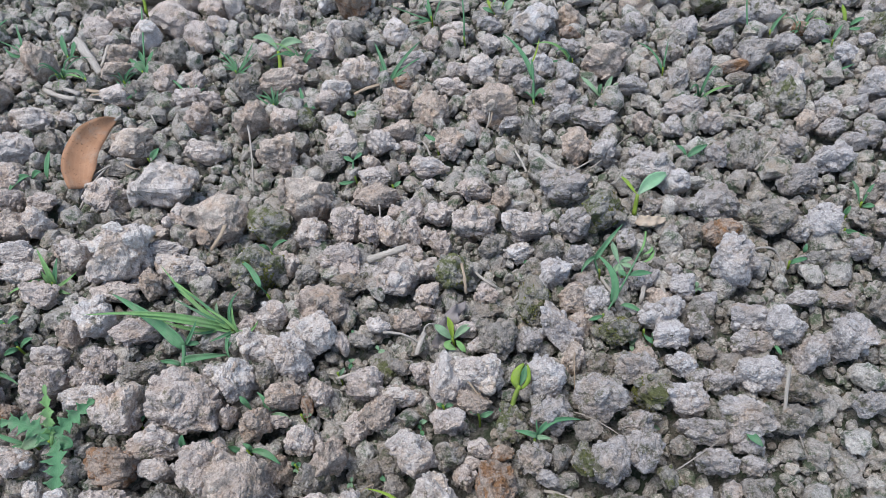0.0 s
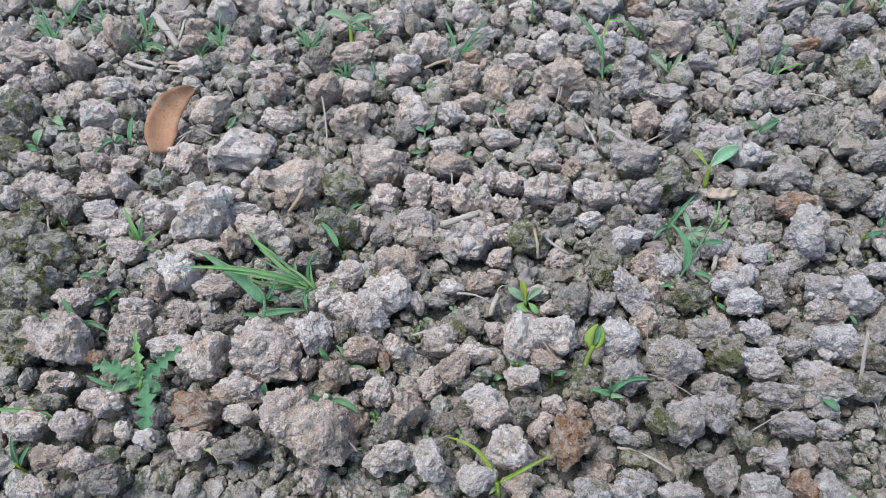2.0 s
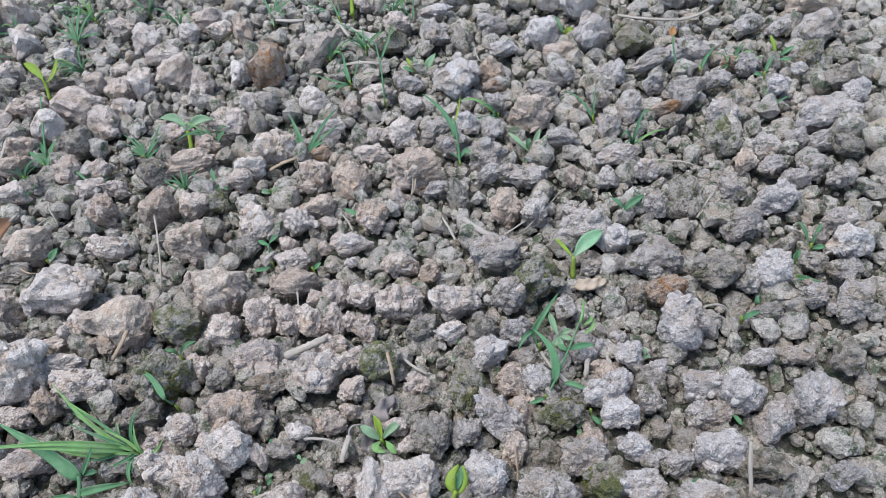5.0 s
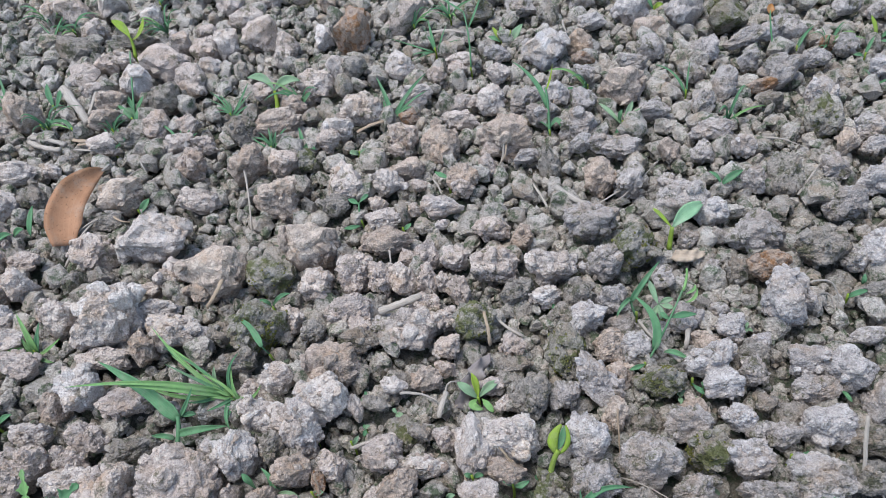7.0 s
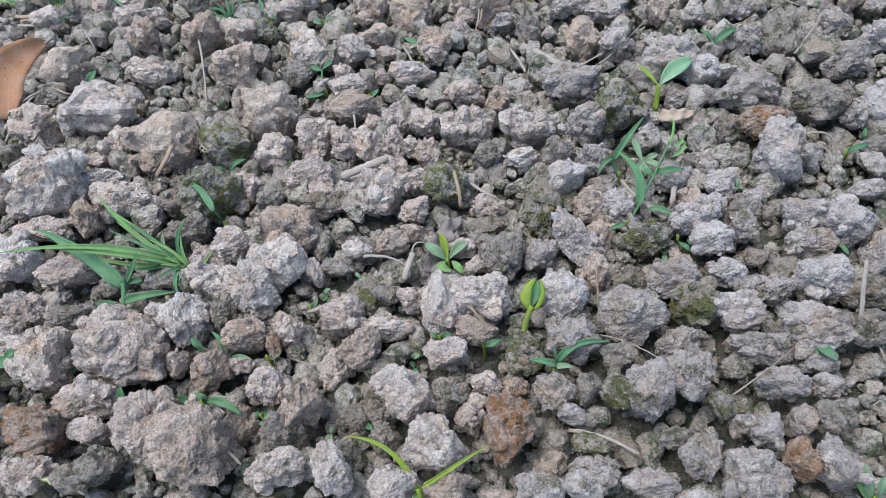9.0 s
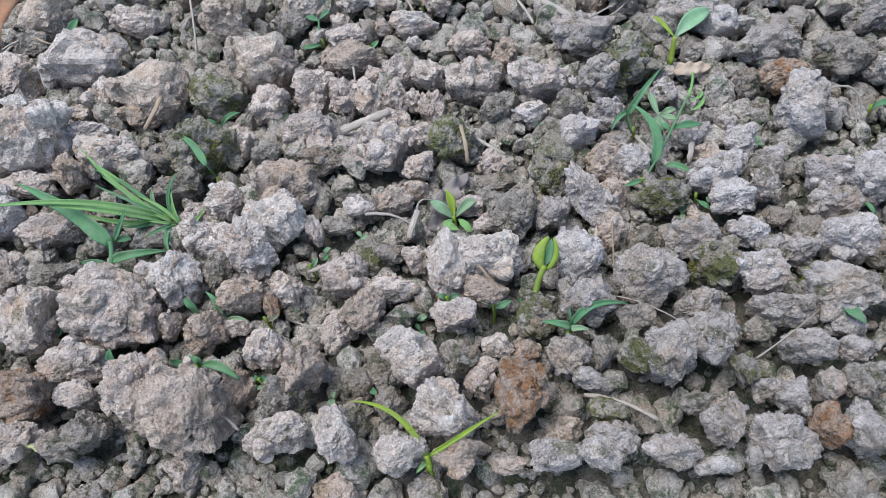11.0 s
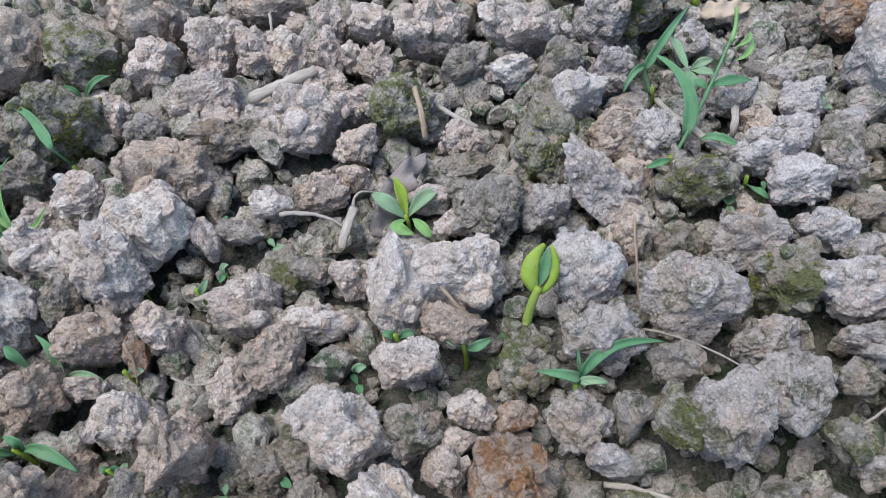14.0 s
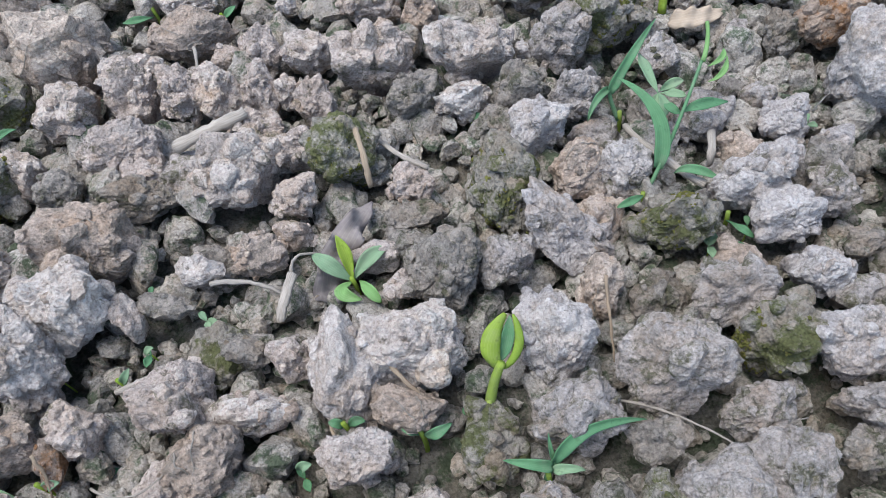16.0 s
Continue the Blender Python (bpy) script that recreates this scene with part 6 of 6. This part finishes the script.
leaf(p, "grass", light_leaf, 0.0051, (-0.289, 0.737, 0.005), (-0.294, 0.739, 0.017), (-0.299, 0.745, 0.022))
p = plant("grass_shoot", -0.294, 0.523, "long bright green grass blade arching over crumbs", "grass")
leaf(p, "grass", light_leaf, 0.0090, (-0.294, 0.523, 0.005), (-0.305, 0.528, 0.023), (-0.352, 0.528, 0.029))
p = plant("grass_seedling", -0.312, 0.625, "green seedling with slanting blades", "grass")
leaf(p, "grass", green_leaf, 0.0084, (-0.312, 0.625, 0.005), (-0.316, 0.634, 0.022), (-0.330, 0.649, 0.032))
leaf(p, "grass", green_leaf, 0.0060, (-0.312, 0.627, 0.005), (-0.297, 0.628, 0.016), (-0.277, 0.618, 0.011))
p = plant("seedling", -0.325, 0.613, "green seedling leaning on a clod", "seedling")
leaf(p, "oval", green_leaf, 0.0091, (-0.325, 0.613, 0.012), (-0.331, 0.621, 0.022), (-0.344, 0.632, 0.028))
leaf(p, "oval", green_leaf, 0.0071, (-0.329, 0.615, 0.012), (-0.315, 0.603, 0.019), (-0.309, 0.600, 0.012))
p = plant("seedling", -0.297, 0.661, "tiny seedling with three green leaves", "seedling")
leaf(p, "oval", green_leaf, 0.0061, (-0.297, 0.661, 0.005), (-0.299, 0.656, 0.012), (-0.306, 0.651, 0.011))
leaf(p, "oval", green_leaf, 0.0055, (-0.297, 0.662, 0.005), (-0.289, 0.665, 0.013), (-0.282, 0.668, 0.014))
leaf(p, "oval", green_leaf, 0.0049, (-0.299, 0.662, 0.005), (-0.299, 0.667, 0.013), (-0.302, 0.673, 0.017))
p = plant("seedling", -0.321, 0.688, "tiny seedling with a pair of narrow leaves", "seedling")
leaf(p, "oval", green_leaf, 0.0063, (-0.321, 0.688, 0.005), (-0.325, 0.689, 0.012), (-0.335, 0.688, 0.011))
leaf(p, "oval", green_leaf, 0.0057, (-0.321, 0.688, 0.005), (-0.313, 0.693, 0.012), (-0.307, 0.694, 0.012))
p = plant("grass_tuft", -0.547, 1.115, "tuft of broad green grass blades", "grass")
leaf(p, "grass", green_leaf, 0.0085, (-0.547, 1.115, 0.005), (-0.563, 1.138, 0.022), (-0.594, 1.179, 0.032))
leaf(p, "grass", green_leaf, 0.0076, (-0.553, 1.121, 0.005), (-0.572, 1.139, 0.016), (-0.594, 1.146, 0.016))
leaf(p, "grass", green_leaf, 0.0085, (-0.546, 1.118, 0.005), (-0.562, 1.147, 0.023), (-0.577, 1.173, 0.033))
leaf(p, "grass", green_leaf, 0.0084, (-0.546, 1.118, 0.005), (-0.546, 1.125, 0.013), (-0.550, 1.135, 0.016))
p = plant("grass_tuft", -0.542, 1.166, "tuft of green grass and leaves", "grass")
leaf(p, "grass", green_leaf, 0.0086, (-0.542, 1.166, 0.005), (-0.530, 1.188, 0.021), (-0.514, 1.207, 0.026))
leaf(p, "oval", green_leaf, 0.0086, (-0.543, 1.163, 0.005), (-0.547, 1.159, 0.011), (-0.558, 1.164, 0.012))
leaf(p, "oval", green_leaf, 0.0086, (-0.544, 1.174, 0.005), (-0.536, 1.173, 0.013), (-0.535, 1.180, 0.014))
p = plant("grass_tuft", -0.472, 1.138, "upright tuft of green grass", "grass")
leaf(p, "grass", green_leaf, 0.0074, (-0.472, 1.138, 0.005), (-0.478, 1.154, 0.022), (-0.492, 1.183, 0.032))
leaf(p, "grass", green_leaf, 0.0064, (-0.473, 1.138, 0.005), (-0.478, 1.146, 0.016), (-0.490, 1.155, 0.018))
leaf(p, "grass", green_leaf, 0.0064, (-0.477, 1.141, 0.005), (-0.490, 1.137, 0.014), (-0.503, 1.151, 0.017))
p = plant("grass_shoot", -0.579, 1.204, "short broad green grass blade", "grass")
leaf(p, "grass", green_leaf, 0.0089, (-0.579, 1.204, 0.005), (-0.571, 1.214, 0.016), (-0.571, 1.234, 0.021))
p = plant("seedling", -0.395, 0.872, "green seedling with curved leaves", "seedling")
leaf(p, "oval", green_leaf, 0.0081, (-0.395, 0.872, 0.005), (-0.380, 0.884, 0.017), (-0.368, 0.890, 0.016))
leaf(p, "oval", green_leaf, 0.0074, (-0.374, 0.894, 0.005), (-0.366, 0.897, 0.013), (-0.359, 0.898, 0.014))
leaf(p, "oval", green_leaf, 0.0074, (-0.354, 0.895, 0.005), (-0.353, 0.905, 0.016), (-0.355, 0.926, 0.022))
p = plant("seedling", -0.478, 0.952, "pale seedling with round leaves", "seedling")
leaf(p, "oval", pale_leaf, 0.0120, (-0.478, 0.952, 0.005), (-0.462, 0.937, 0.012), (-0.453, 0.929, 0.009))
leaf(p, "oval", pale_leaf, 0.0079, (-0.461, 0.928, 0.005), (-0.453, 0.924, 0.010), (-0.446, 0.922, 0.009))
p = plant("seedling", -0.478, 0.899, "pale green seedling with large oval leaves", "seedling")
leaf(p, "oval", pale_leaf, 0.0142, (-0.478, 0.899, 0.005), (-0.473, 0.903, 0.014), (-0.473, 0.915, 0.017))
leaf(p, "oval", green_leaf, 0.0102, (-0.494, 0.897, 0.009), (-0.476, 0.886, 0.012), (-0.469, 0.887, 0.009))
p = plant("grass_shoot", -0.412, 1.091, "curved green grass blade by dry stalks", "grass")
leaf(p, "grass", green_leaf, 0.0077, (-0.412, 1.091, 0.005), (-0.390, 1.090, 0.014), (-0.372, 1.089, 0.011))
p = plant("seedling", -0.291, 1.086, "seedling with green leaves by a pale clod", "seedling")
leaf(p, "oval", green_leaf, 0.0083, (-0.291, 1.086, 0.005), (-0.296, 1.091, 0.014), (-0.315, 1.110, 0.017))
leaf(p, "oval", green_leaf, 0.0083, (-0.290, 1.086, 0.005), (-0.291, 1.094, 0.014), (-0.300, 1.096, 0.017))
leaf(p, "oval", green_leaf, 0.0066, (-0.286, 1.078, 0.005), (-0.283, 1.085, 0.013), (-0.283, 1.092, 0.016))
p = plant("seedling", -0.386, 0.763, "seedling with one small green leaf", "seedling")
leaf(p, "oval", green_leaf, 0.0055, (-0.386, 0.763, 0.005), (-0.384, 0.766, 0.013), (-0.388, 0.774, 0.017))
p = plant("grass_tuft", -0.315, 0.487, "small tuft of green blades", "grass")
leaf(p, "grass", green_leaf, 0.0045, (-0.315, 0.487, 0.005), (-0.315, 0.495, 0.021), (-0.316, 0.505, 0.029))
leaf(p, "grass", green_leaf, 0.0039, (-0.314, 0.487, 0.005), (-0.306, 0.495, 0.016), (-0.303, 0.500, 0.017))
p = plant("seedling", -0.246, 0.562, "low seedling with narrow green leaves", "seedling")
leaf(p, "oval", green_leaf, 0.0045, (-0.246, 0.562, 0.005), (-0.261, 0.563, 0.014), (-0.280, 0.570, 0.017))
leaf(p, "oval", green_leaf, 0.0045, (-0.246, 0.561, 0.005), (-0.253, 0.559, 0.011), (-0.264, 0.558, 0.009))



def tiny_seedling(x, y, seed):
    """A seedling just out of the soil: two or three small rounded leaves on a thread of a stem."""
    r = np.random.default_rng(seed)
    z = (-0.010 if y < 0.6 else 0.001) + 0.005 * r.random()
    p = plant("seedling", x, y, "tiny seedling with small rounded leaves in a gap", "seedling", 0.0004, z)
    top = np.array((x, y, z))
    first = r.uniform(0, 6.28)
    for k in range(2 + seed % 2):
        way = first + k * 2.6 + r.uniform(-0.3, 0.3)
        long = r.uniform(0.0045, 0.0075)
        d = np.array((math.cos(way), math.sin(way), 0.25)) * long
        leaf(p, "oval", (green_leaf, pale_leaf)[seed % 2], long * 0.62, tuple(top), tuple(top + d * 0.5 + (0, 0, 0.0008)), tuple(top + d))


def thin_tuft(x, y, seed):
    """A loose tuft of thin young grass."""
    r = np.random.default_rng(seed)
    p = plant("grass_tuft", x, y, "loose tuft of thin young green grass", "grass")
    for k in range(4 + seed % 3):
        way = r.uniform(0, 6.28)
        long = r.uniform(0.022, 0.05)
        high = r.uniform(0.012, 0.034)
        d = np.array((math.cos(way), math.sin(way) * 0.8, 0)) * long
        leaf(p, "grass", (green_leaf, green_leaf, light_leaf)[k % 3], r.uniform(0.003, 0.0055), (x, y, 0.004), tuple(np.array((x, y, high)) + d * 0.45), tuple(np.array((x, y, high * 0.95)) + d))


for k, (x, y) in enumerate([(0.026, 0.666), (0.053, 0.648), (0.028, 0.636), (-0.014, 0.632), (0.016, 0.589), (-0.011, 0.540), (0.093, 0.573), (0.041, 0.566),
                            (0.189, 0.746), (0.282, 0.644), (0.302, 0.651), (0.290, 0.573), (0.164, 0.588), (0.351, 0.704), (0.065, 0.527), (0.036, 0.527)]):
    tiny_seedling(x, y, k)
for k, (x, y) in enumerate([(-0.343, 1.463), (-0.423, 1.421), (-0.313, 1.437), (-0.227, 1.433), (-0.167, 1.376), (-0.489, 1.349), (-0.445, 1.319), (0.112, 1.248), (0.063, 1.233),
                            (0.152, 1.327), (-0.075, 1.084), (0.556, 1.093), (-0.311, 1.067), (-0.401, 1.086), (-0.295, 1.289), (0.270, 1.060), (0.408, 0.975)]):
    thin_tuft(x, y, k)

stick("stick", "thick pale broken stick lying between clods", pale_wood, 0.0071, (0.037, 0.746, 0.016), (0.057, 0.748, 0.022), (0.076, 0.754, 0.026))
stick("stick", "weathered grey strip of bark on soil", grey_wood, 0.0066, (0.213, 0.891, 0.012), (0.227, 0.871, 0.014), (0.244, 0.859, 0.012))
stick("stick", "short pale straw leaning on the soil", pale_wood, 0.0028, (0.190, 0.905, 0.008), (0.197, 0.883, 0.010), (0.202, 0.867, 0.008))
stick("straw", "grey straw piece lying on crumbs", grey_wood, 0.0028, (0.140, 0.737, 0.008), (0.150, 0.721, 0.012), (0.163, 0.711, 0.010))
stick("stick", "pale broken straw against a clod", pale_wood, 0.0029, (0.018, 0.617, 0.010), (0.029, 0.618, 0.014), (0.038, 0.620, 0.016))
stick("straw", "long pale straw lying in a shaded gap", pale_wood, 0.0026, (0.194, 0.514, 0.002), (0.214, 0.506, 0.006), (0.235, 0.494, 0.004))
stick("straw", "upright dry straw with a bent top", pale_wood, 0.0033, (0.394, 0.594, 0.050), (0.391, 0.577, 0.032), (0.390, 0.560, 0.012))
stick("straw", "thin dry root by an upright straw", pale_wood, 0.0013, (0.396, 0.566, 0.004), (0.402, 0.561, 0.004), (0.404, 0.545, 0.002))
stick("stick", "short grey stick on a large clod", grey_wood, 0.0035, (-0.041, 0.531, 0.030), (-0.036, 0.529, 0.024), (-0.035, 0.525, 0.010))
stick("straw", "pale curled straw on crumbs", pale_wood, 0.0020, (-0.032, 0.516, 0.012), (-0.026, 0.511, 0.008), (-0.020, 0.506, 0.004))
stick("straw", "dry straw stuck to a mossy clod", tan_wood, 0.0031, (0.131, 0.726, 0.030), (0.133, 0.711, 0.026), (0.134, 0.702, 0.014))
stick("root", "thin dry root arching over clods", pale_wood, 0.0024, (-0.126, 0.968, 0.024), (-0.111, 0.915, 0.020), (-0.102, 0.856, 0.006))
stick("root", "thin dry root fibre", pale_wood, 0.0020, (-0.251, 0.991, 0.020), (-0.245, 0.978, 0.016), (-0.241, 0.971, 0.008))
stick("straw", "flat tan straw stuck on a clod", tan_wood, 0.0041, (-0.110, 0.790, 0.034), (-0.115, 0.774, 0.030), (-0.127, 0.766, 0.018))
stick("root", "curved dry stem lying on crumbs", grey_wood, 0.0026, (0.057, 0.662, 0.012), (0.076, 0.659, 0.014), (0.092, 0.652, 0.008))
stick("straw", "pale flattened dry stem", pale_wood, 0.0046, (0.089, 0.637, 0.012), (0.092, 0.646, 0.016), (0.096, 0.657, 0.018))
stick("root", "thin bent dry stem", pale_wood, 0.0017, (0.096, 0.657, 0.016), (0.099, 0.662, 0.022), (0.109, 0.666, 0.018))
stick("root", "dry root crossing a split clod", tan_wood, 0.0024, (0.133, 0.612, 0.026), (0.139, 0.597, 0.022), (0.149, 0.592, 0.008))
stick("root", "looped dry root beside a clod", pale_wood, 0.0020, (0.404, 0.726, 0.034), (0.426, 0.730, 0.024), (0.432, 0.715, 0.004))
stick("root", "looped dry root on the soil", pale_wood, 0.0020, (0.414, 0.725, 0.020), (0.426, 0.725, 0.014), (0.426, 0.708, 0.004))
stick("stick", "pale stick under a green weed", pale_wood, 0.0041, (0.264, 0.720, 0.008), (0.275, 0.692, 0.012), (0.289, 0.673, 0.012))
stick("straw", "short grey dry stalk standing in soil", grey_wood, 0.0046, (0.308, 0.718, 0.006), (0.299, 0.695, 0.014), (0.297, 0.689, 0.006))
stick("straw", "short grey dry stalk", grey_wood, 0.0042, (0.320, 0.712, 0.006), (0.319, 0.699, 0.010), (0.324, 0.697, 0.004))
stick("root", "thin dry fibre on a pale clod", grey_wood, 0.0009, (0.342, 0.693, 0.028), (0.344, 0.692, 0.036), (0.347, 0.691, 0.044))
stick("root", "pale dry root curving from a leaf", pale_wood, 0.0026, (-0.306, 0.870, 0.004), (-0.281, 0.890, 0.020), (-0.250, 0.909, 0.014))
stick("root", "thin dry rootlet on a clod", tan_wood, 0.0025, (-0.261, 0.907, 0.020), (-0.248, 0.892, 0.020), (-0.236, 0.892, 0.016))
stick("root", "thin hanging dry root", tan_wood, 0.0016, (0.228, 0.626, 0.026), (0.227, 0.610, 0.014), (0.226, 0.596, 0.006))
stick("root", "thin dry root between clods", grey_wood, 0.0012, (0.223, 0.579, 0.008), (0.245, 0.565, 0.014), (0.263, 0.547, 0.016))
stick("root", "thin dry root crossing a gap", grey_wood, 0.0012, (0.226, 0.530, 0.016), (0.259, 0.549, 0.020), (0.288, 0.558, 0.014))
stick("root", "thin dry root over a clod", pale_wood, 0.0012, (0.297, 0.524, 0.014), (0.314, 0.533, 0.018), (0.352, 0.559, 0.012))
stick("root", "thin pale root fibre", pale_wood, 0.0012, (0.012, 0.577, 0.010), (0.029, 0.570, 0.014), (0.044, 0.576, 0.018))
stick("root", "curled thin root", tan_wood, 0.0011, (0.045, 0.513, 0.008), (0.058, 0.518, 0.014), (0.052, 0.511, 0.006))
stick("root", "yellowing dry grass stem", lime_wood, 0.0034, (-0.176, 0.508, 0.008), (-0.148, 0.502, 0.014), (-0.139, 0.492, 0.004))
stick("straw", "tan dry straw", tan_wood, 0.0029, (-0.347, 1.042, 0.010), (-0.319, 1.038, 0.012), (-0.286, 1.031, 0.010))
stick("straw", "pale dry straw", pale_wood, 0.0029, (-0.347, 1.034, 0.010), (-0.321, 1.026, 0.012), (-0.304, 1.028, 0.010))
stick("root", "thin dry fibre", pale_wood, 0.0020, (-0.264, 0.968, 0.012), (-0.256, 0.972, 0.016), (-0.249, 0.981, 0.016))
stick("straw", "small dry straw standing in crumbs", grey_wood, 0.0023, (0.086, 0.923, 0.010), (0.091, 0.914, 0.008), (0.095, 0.904, 0.004))
stick("root", "thin dry root on a clod", tan_wood, 0.0023, (0.163, 0.970, 0.020), (0.166, 0.948, 0.022), (0.161, 0.936, 0.014))
stick("root", "thin dry straw across clods", pale_wood, 0.0017, (0.270, 0.868, 0.008), (0.283, 0.873, 0.014), (0.319, 0.906, 0.020))
stick("straw", "fine dry straw on soil", pale_wood, 0.0016, (0.241, 0.858, 0.008), (0.257, 0.864, 0.014), (0.284, 0.883, 0.012))
stick("root", "thin grey stalk leaning on clods", grey_wood, 0.0020, (0.044, 0.816, 0.020), (0.045, 0.797, 0.014), (0.043, 0.776, 0.006))
stick("root", "small root on a clod", tan_wood, 0.0016, (-0.006, 0.589, 0.024), (-0.004, 0.584, 0.018), (-0.004, 0.576, 0.006))
stick("root", "curled dry root", tan_wood, 0.0016, (0.112, 0.603, 0.004), (0.108, 0.585, 0.008), (0.119, 0.585, 0.006))
stick("stick", "long pale dry twig", pale_wood, 0.0041, (0.455, 1.236, 0.010), (0.488, 1.211, 0.014), (0.525, 1.201, 0.012))
stick("stick", "long pale dry twig end", pale_wood, 0.0042, (0.525, 1.201, 0.012), (0.549, 1.202, 0.014), (0.575, 1.218, 0.014))
stick("stick", "pale flattened dry stalk", grey_wood, 0.0103, (-0.411, 1.167, 0.008), (-0.375, 1.121, 0.012), (-0.351, 1.091, 0.006))
stick("straw", "thin dry straw", pale_wood, 0.0042, (-0.358, 1.153, 0.010), (-0.353, 1.122, 0.012), (-0.357, 1.102, 0.004))
stick("stick", "weathered grey stick", grey_wood, 0.0066, (-0.418, 1.070, 0.006), (-0.391, 1.060, 0.008), (-0.367, 1.049, 0.006))
stick("straw", "pale dry straw", pale_wood, 0.0054, (-0.021, 1.357, 0.008), (0.002, 1.346, 0.010), (0.024, 1.345, 0.008))
stick("straw", "pale dry straw across crumbs", pale_wood, 0.0047, (0.072, 1.209, 0.010), (0.104, 1.202, 0.014), (0.130, 1.200, 0.010))
stick("straw", "pale dry straw", pale_wood, 0.0042, (0.089, 1.301, 0.008), (0.109, 1.286, 0.010), (0.129, 1.275, 0.008))
stick("straw", "thin pale straw", pale_wood, 0.0039, (-0.363, 1.335, 0.010), (-0.348, 1.346, 0.012), (-0.334, 1.368, 0.012))
stick("root", "thin curved dry root", pale_wood, 0.0026, (0.424, 0.943, 0.010), (0.449, 0.934, 0.012), (0.470, 0.925, 0.008))
stick("root", "dry twig on dark soil", grey_wood, 0.0025, (0.442, 0.853, 0.008), (0.456, 0.867, 0.016), (0.471, 0.884, 0.018))
stick("straw", "tan dry straw", tan_wood, 0.0041, (-0.001, 1.014, 0.010), (0.013, 1.020, 0.012), (0.030, 1.026, 0.012))
stick("straw", "short grey twig", grey_wood, 0.0046, (-0.053, 1.126, 0.012), (-0.046, 1.135, 0.014), (-0.035, 1.143, 0.014))
stick("straw", "pale dry straw", pale_wood, 0.0043, (0.072, 1.325, 0.012), (0.081, 1.295, 0.014), (0.090, 1.279, 0.010))
stick("root", "dry root hanging on a fibrous clod", pale_wood, 0.0025, (0.164, 0.960, 0.026), (0.164, 0.945, 0.018), (0.159, 0.934, 0.006))
stick("root", "thin dry root", pale_wood, 0.0031, (0.258, 1.196, 0.016), (0.258, 1.183, 0.012), (0.263, 1.177, 0.006))
stick("stick", "pale dry stick on crumbs", pale_wood, 0.0066, (-0.417, 1.061, 0.008), (-0.389, 1.045, 0.010), (-0.366, 1.039, 0.008))
stick("straw", "tan dry straw", tan_wood, 0.0049, (-0.358, 1.056, 0.008), (-0.334, 1.047, 0.010), (-0.316, 1.047, 0.008))
stick("straw", "pale dry straw", pale_wood, 0.0045, (-0.495, 1.090, 0.008), (-0.484, 1.097, 0.012), (-0.478, 1.112, 0.016))
stick("stick", "pale flattened dry stalk", grey_wood, 0.0096, (-0.412, 1.173, 0.008), (-0.380, 1.131, 0.012), (-0.360, 1.106, 0.006))
stick("root", "thin pale root over mossy soil", pale_wood, 0.0027, (-0.411, 0.784, 0.010), (-0.387, 0.745, 0.018), (-0.372, 0.721, 0.008))
stick("root", "pale dry root by a fallen leaf", pale_wood, 0.0028, (-0.299, 0.846, 0.004), (-0.283, 0.876, 0.018), (-0.271, 0.906, 0.016))
stick("stick", "grey twig between clods", grey_wood, 0.0048, (-0.187, 0.741, 0.010), (-0.169, 0.745, 0.014), (-0.150, 0.759, 0.016))
stick("straw", "pale dry stem piece", pale_wood, 0.0053, (-0.196, 0.507, 0.006), (-0.200, 0.508, 0.010), (-0.203, 0.512, 0.014))
stick("root", "pale dry root", pale_wood, 0.0030, (-0.153, 0.506, 0.010), (-0.130, 0.496, 0.014), (-0.118, 0.492, 0.006))

dry_leaf("fallen brown leaf, curled and leathery, propped on soil clods", brown_leaf, 0.040, (-0.303, 0.870, 0.012), (-0.303, 0.920, 0.034), (-0.285, 0.972, 0.026), 0.12, 0.22, (0.35, -0.75, 0.55), True)
dry_leaf("crumpled purple-grey dead leaf half buried in crumbs", purple_leaf, 0.022, (0.108, 0.649, 0.002), (0.118, 0.672, 0.011), (0.134, 0.694, 0.012), 0.55, -0.5, (0.35, -0.35, 0.85), False, 0.9)
dry_leaf("small crisp tan dry leaf lying beside a sprout", tan_leaf, 0.014, (0.308, 0.789, 0.009), (0.322, 0.784, 0.013), (0.340, 0.790, 0.009), 0.4, -0.3, (0.1, -0.5, 0.85), False, 0.4)
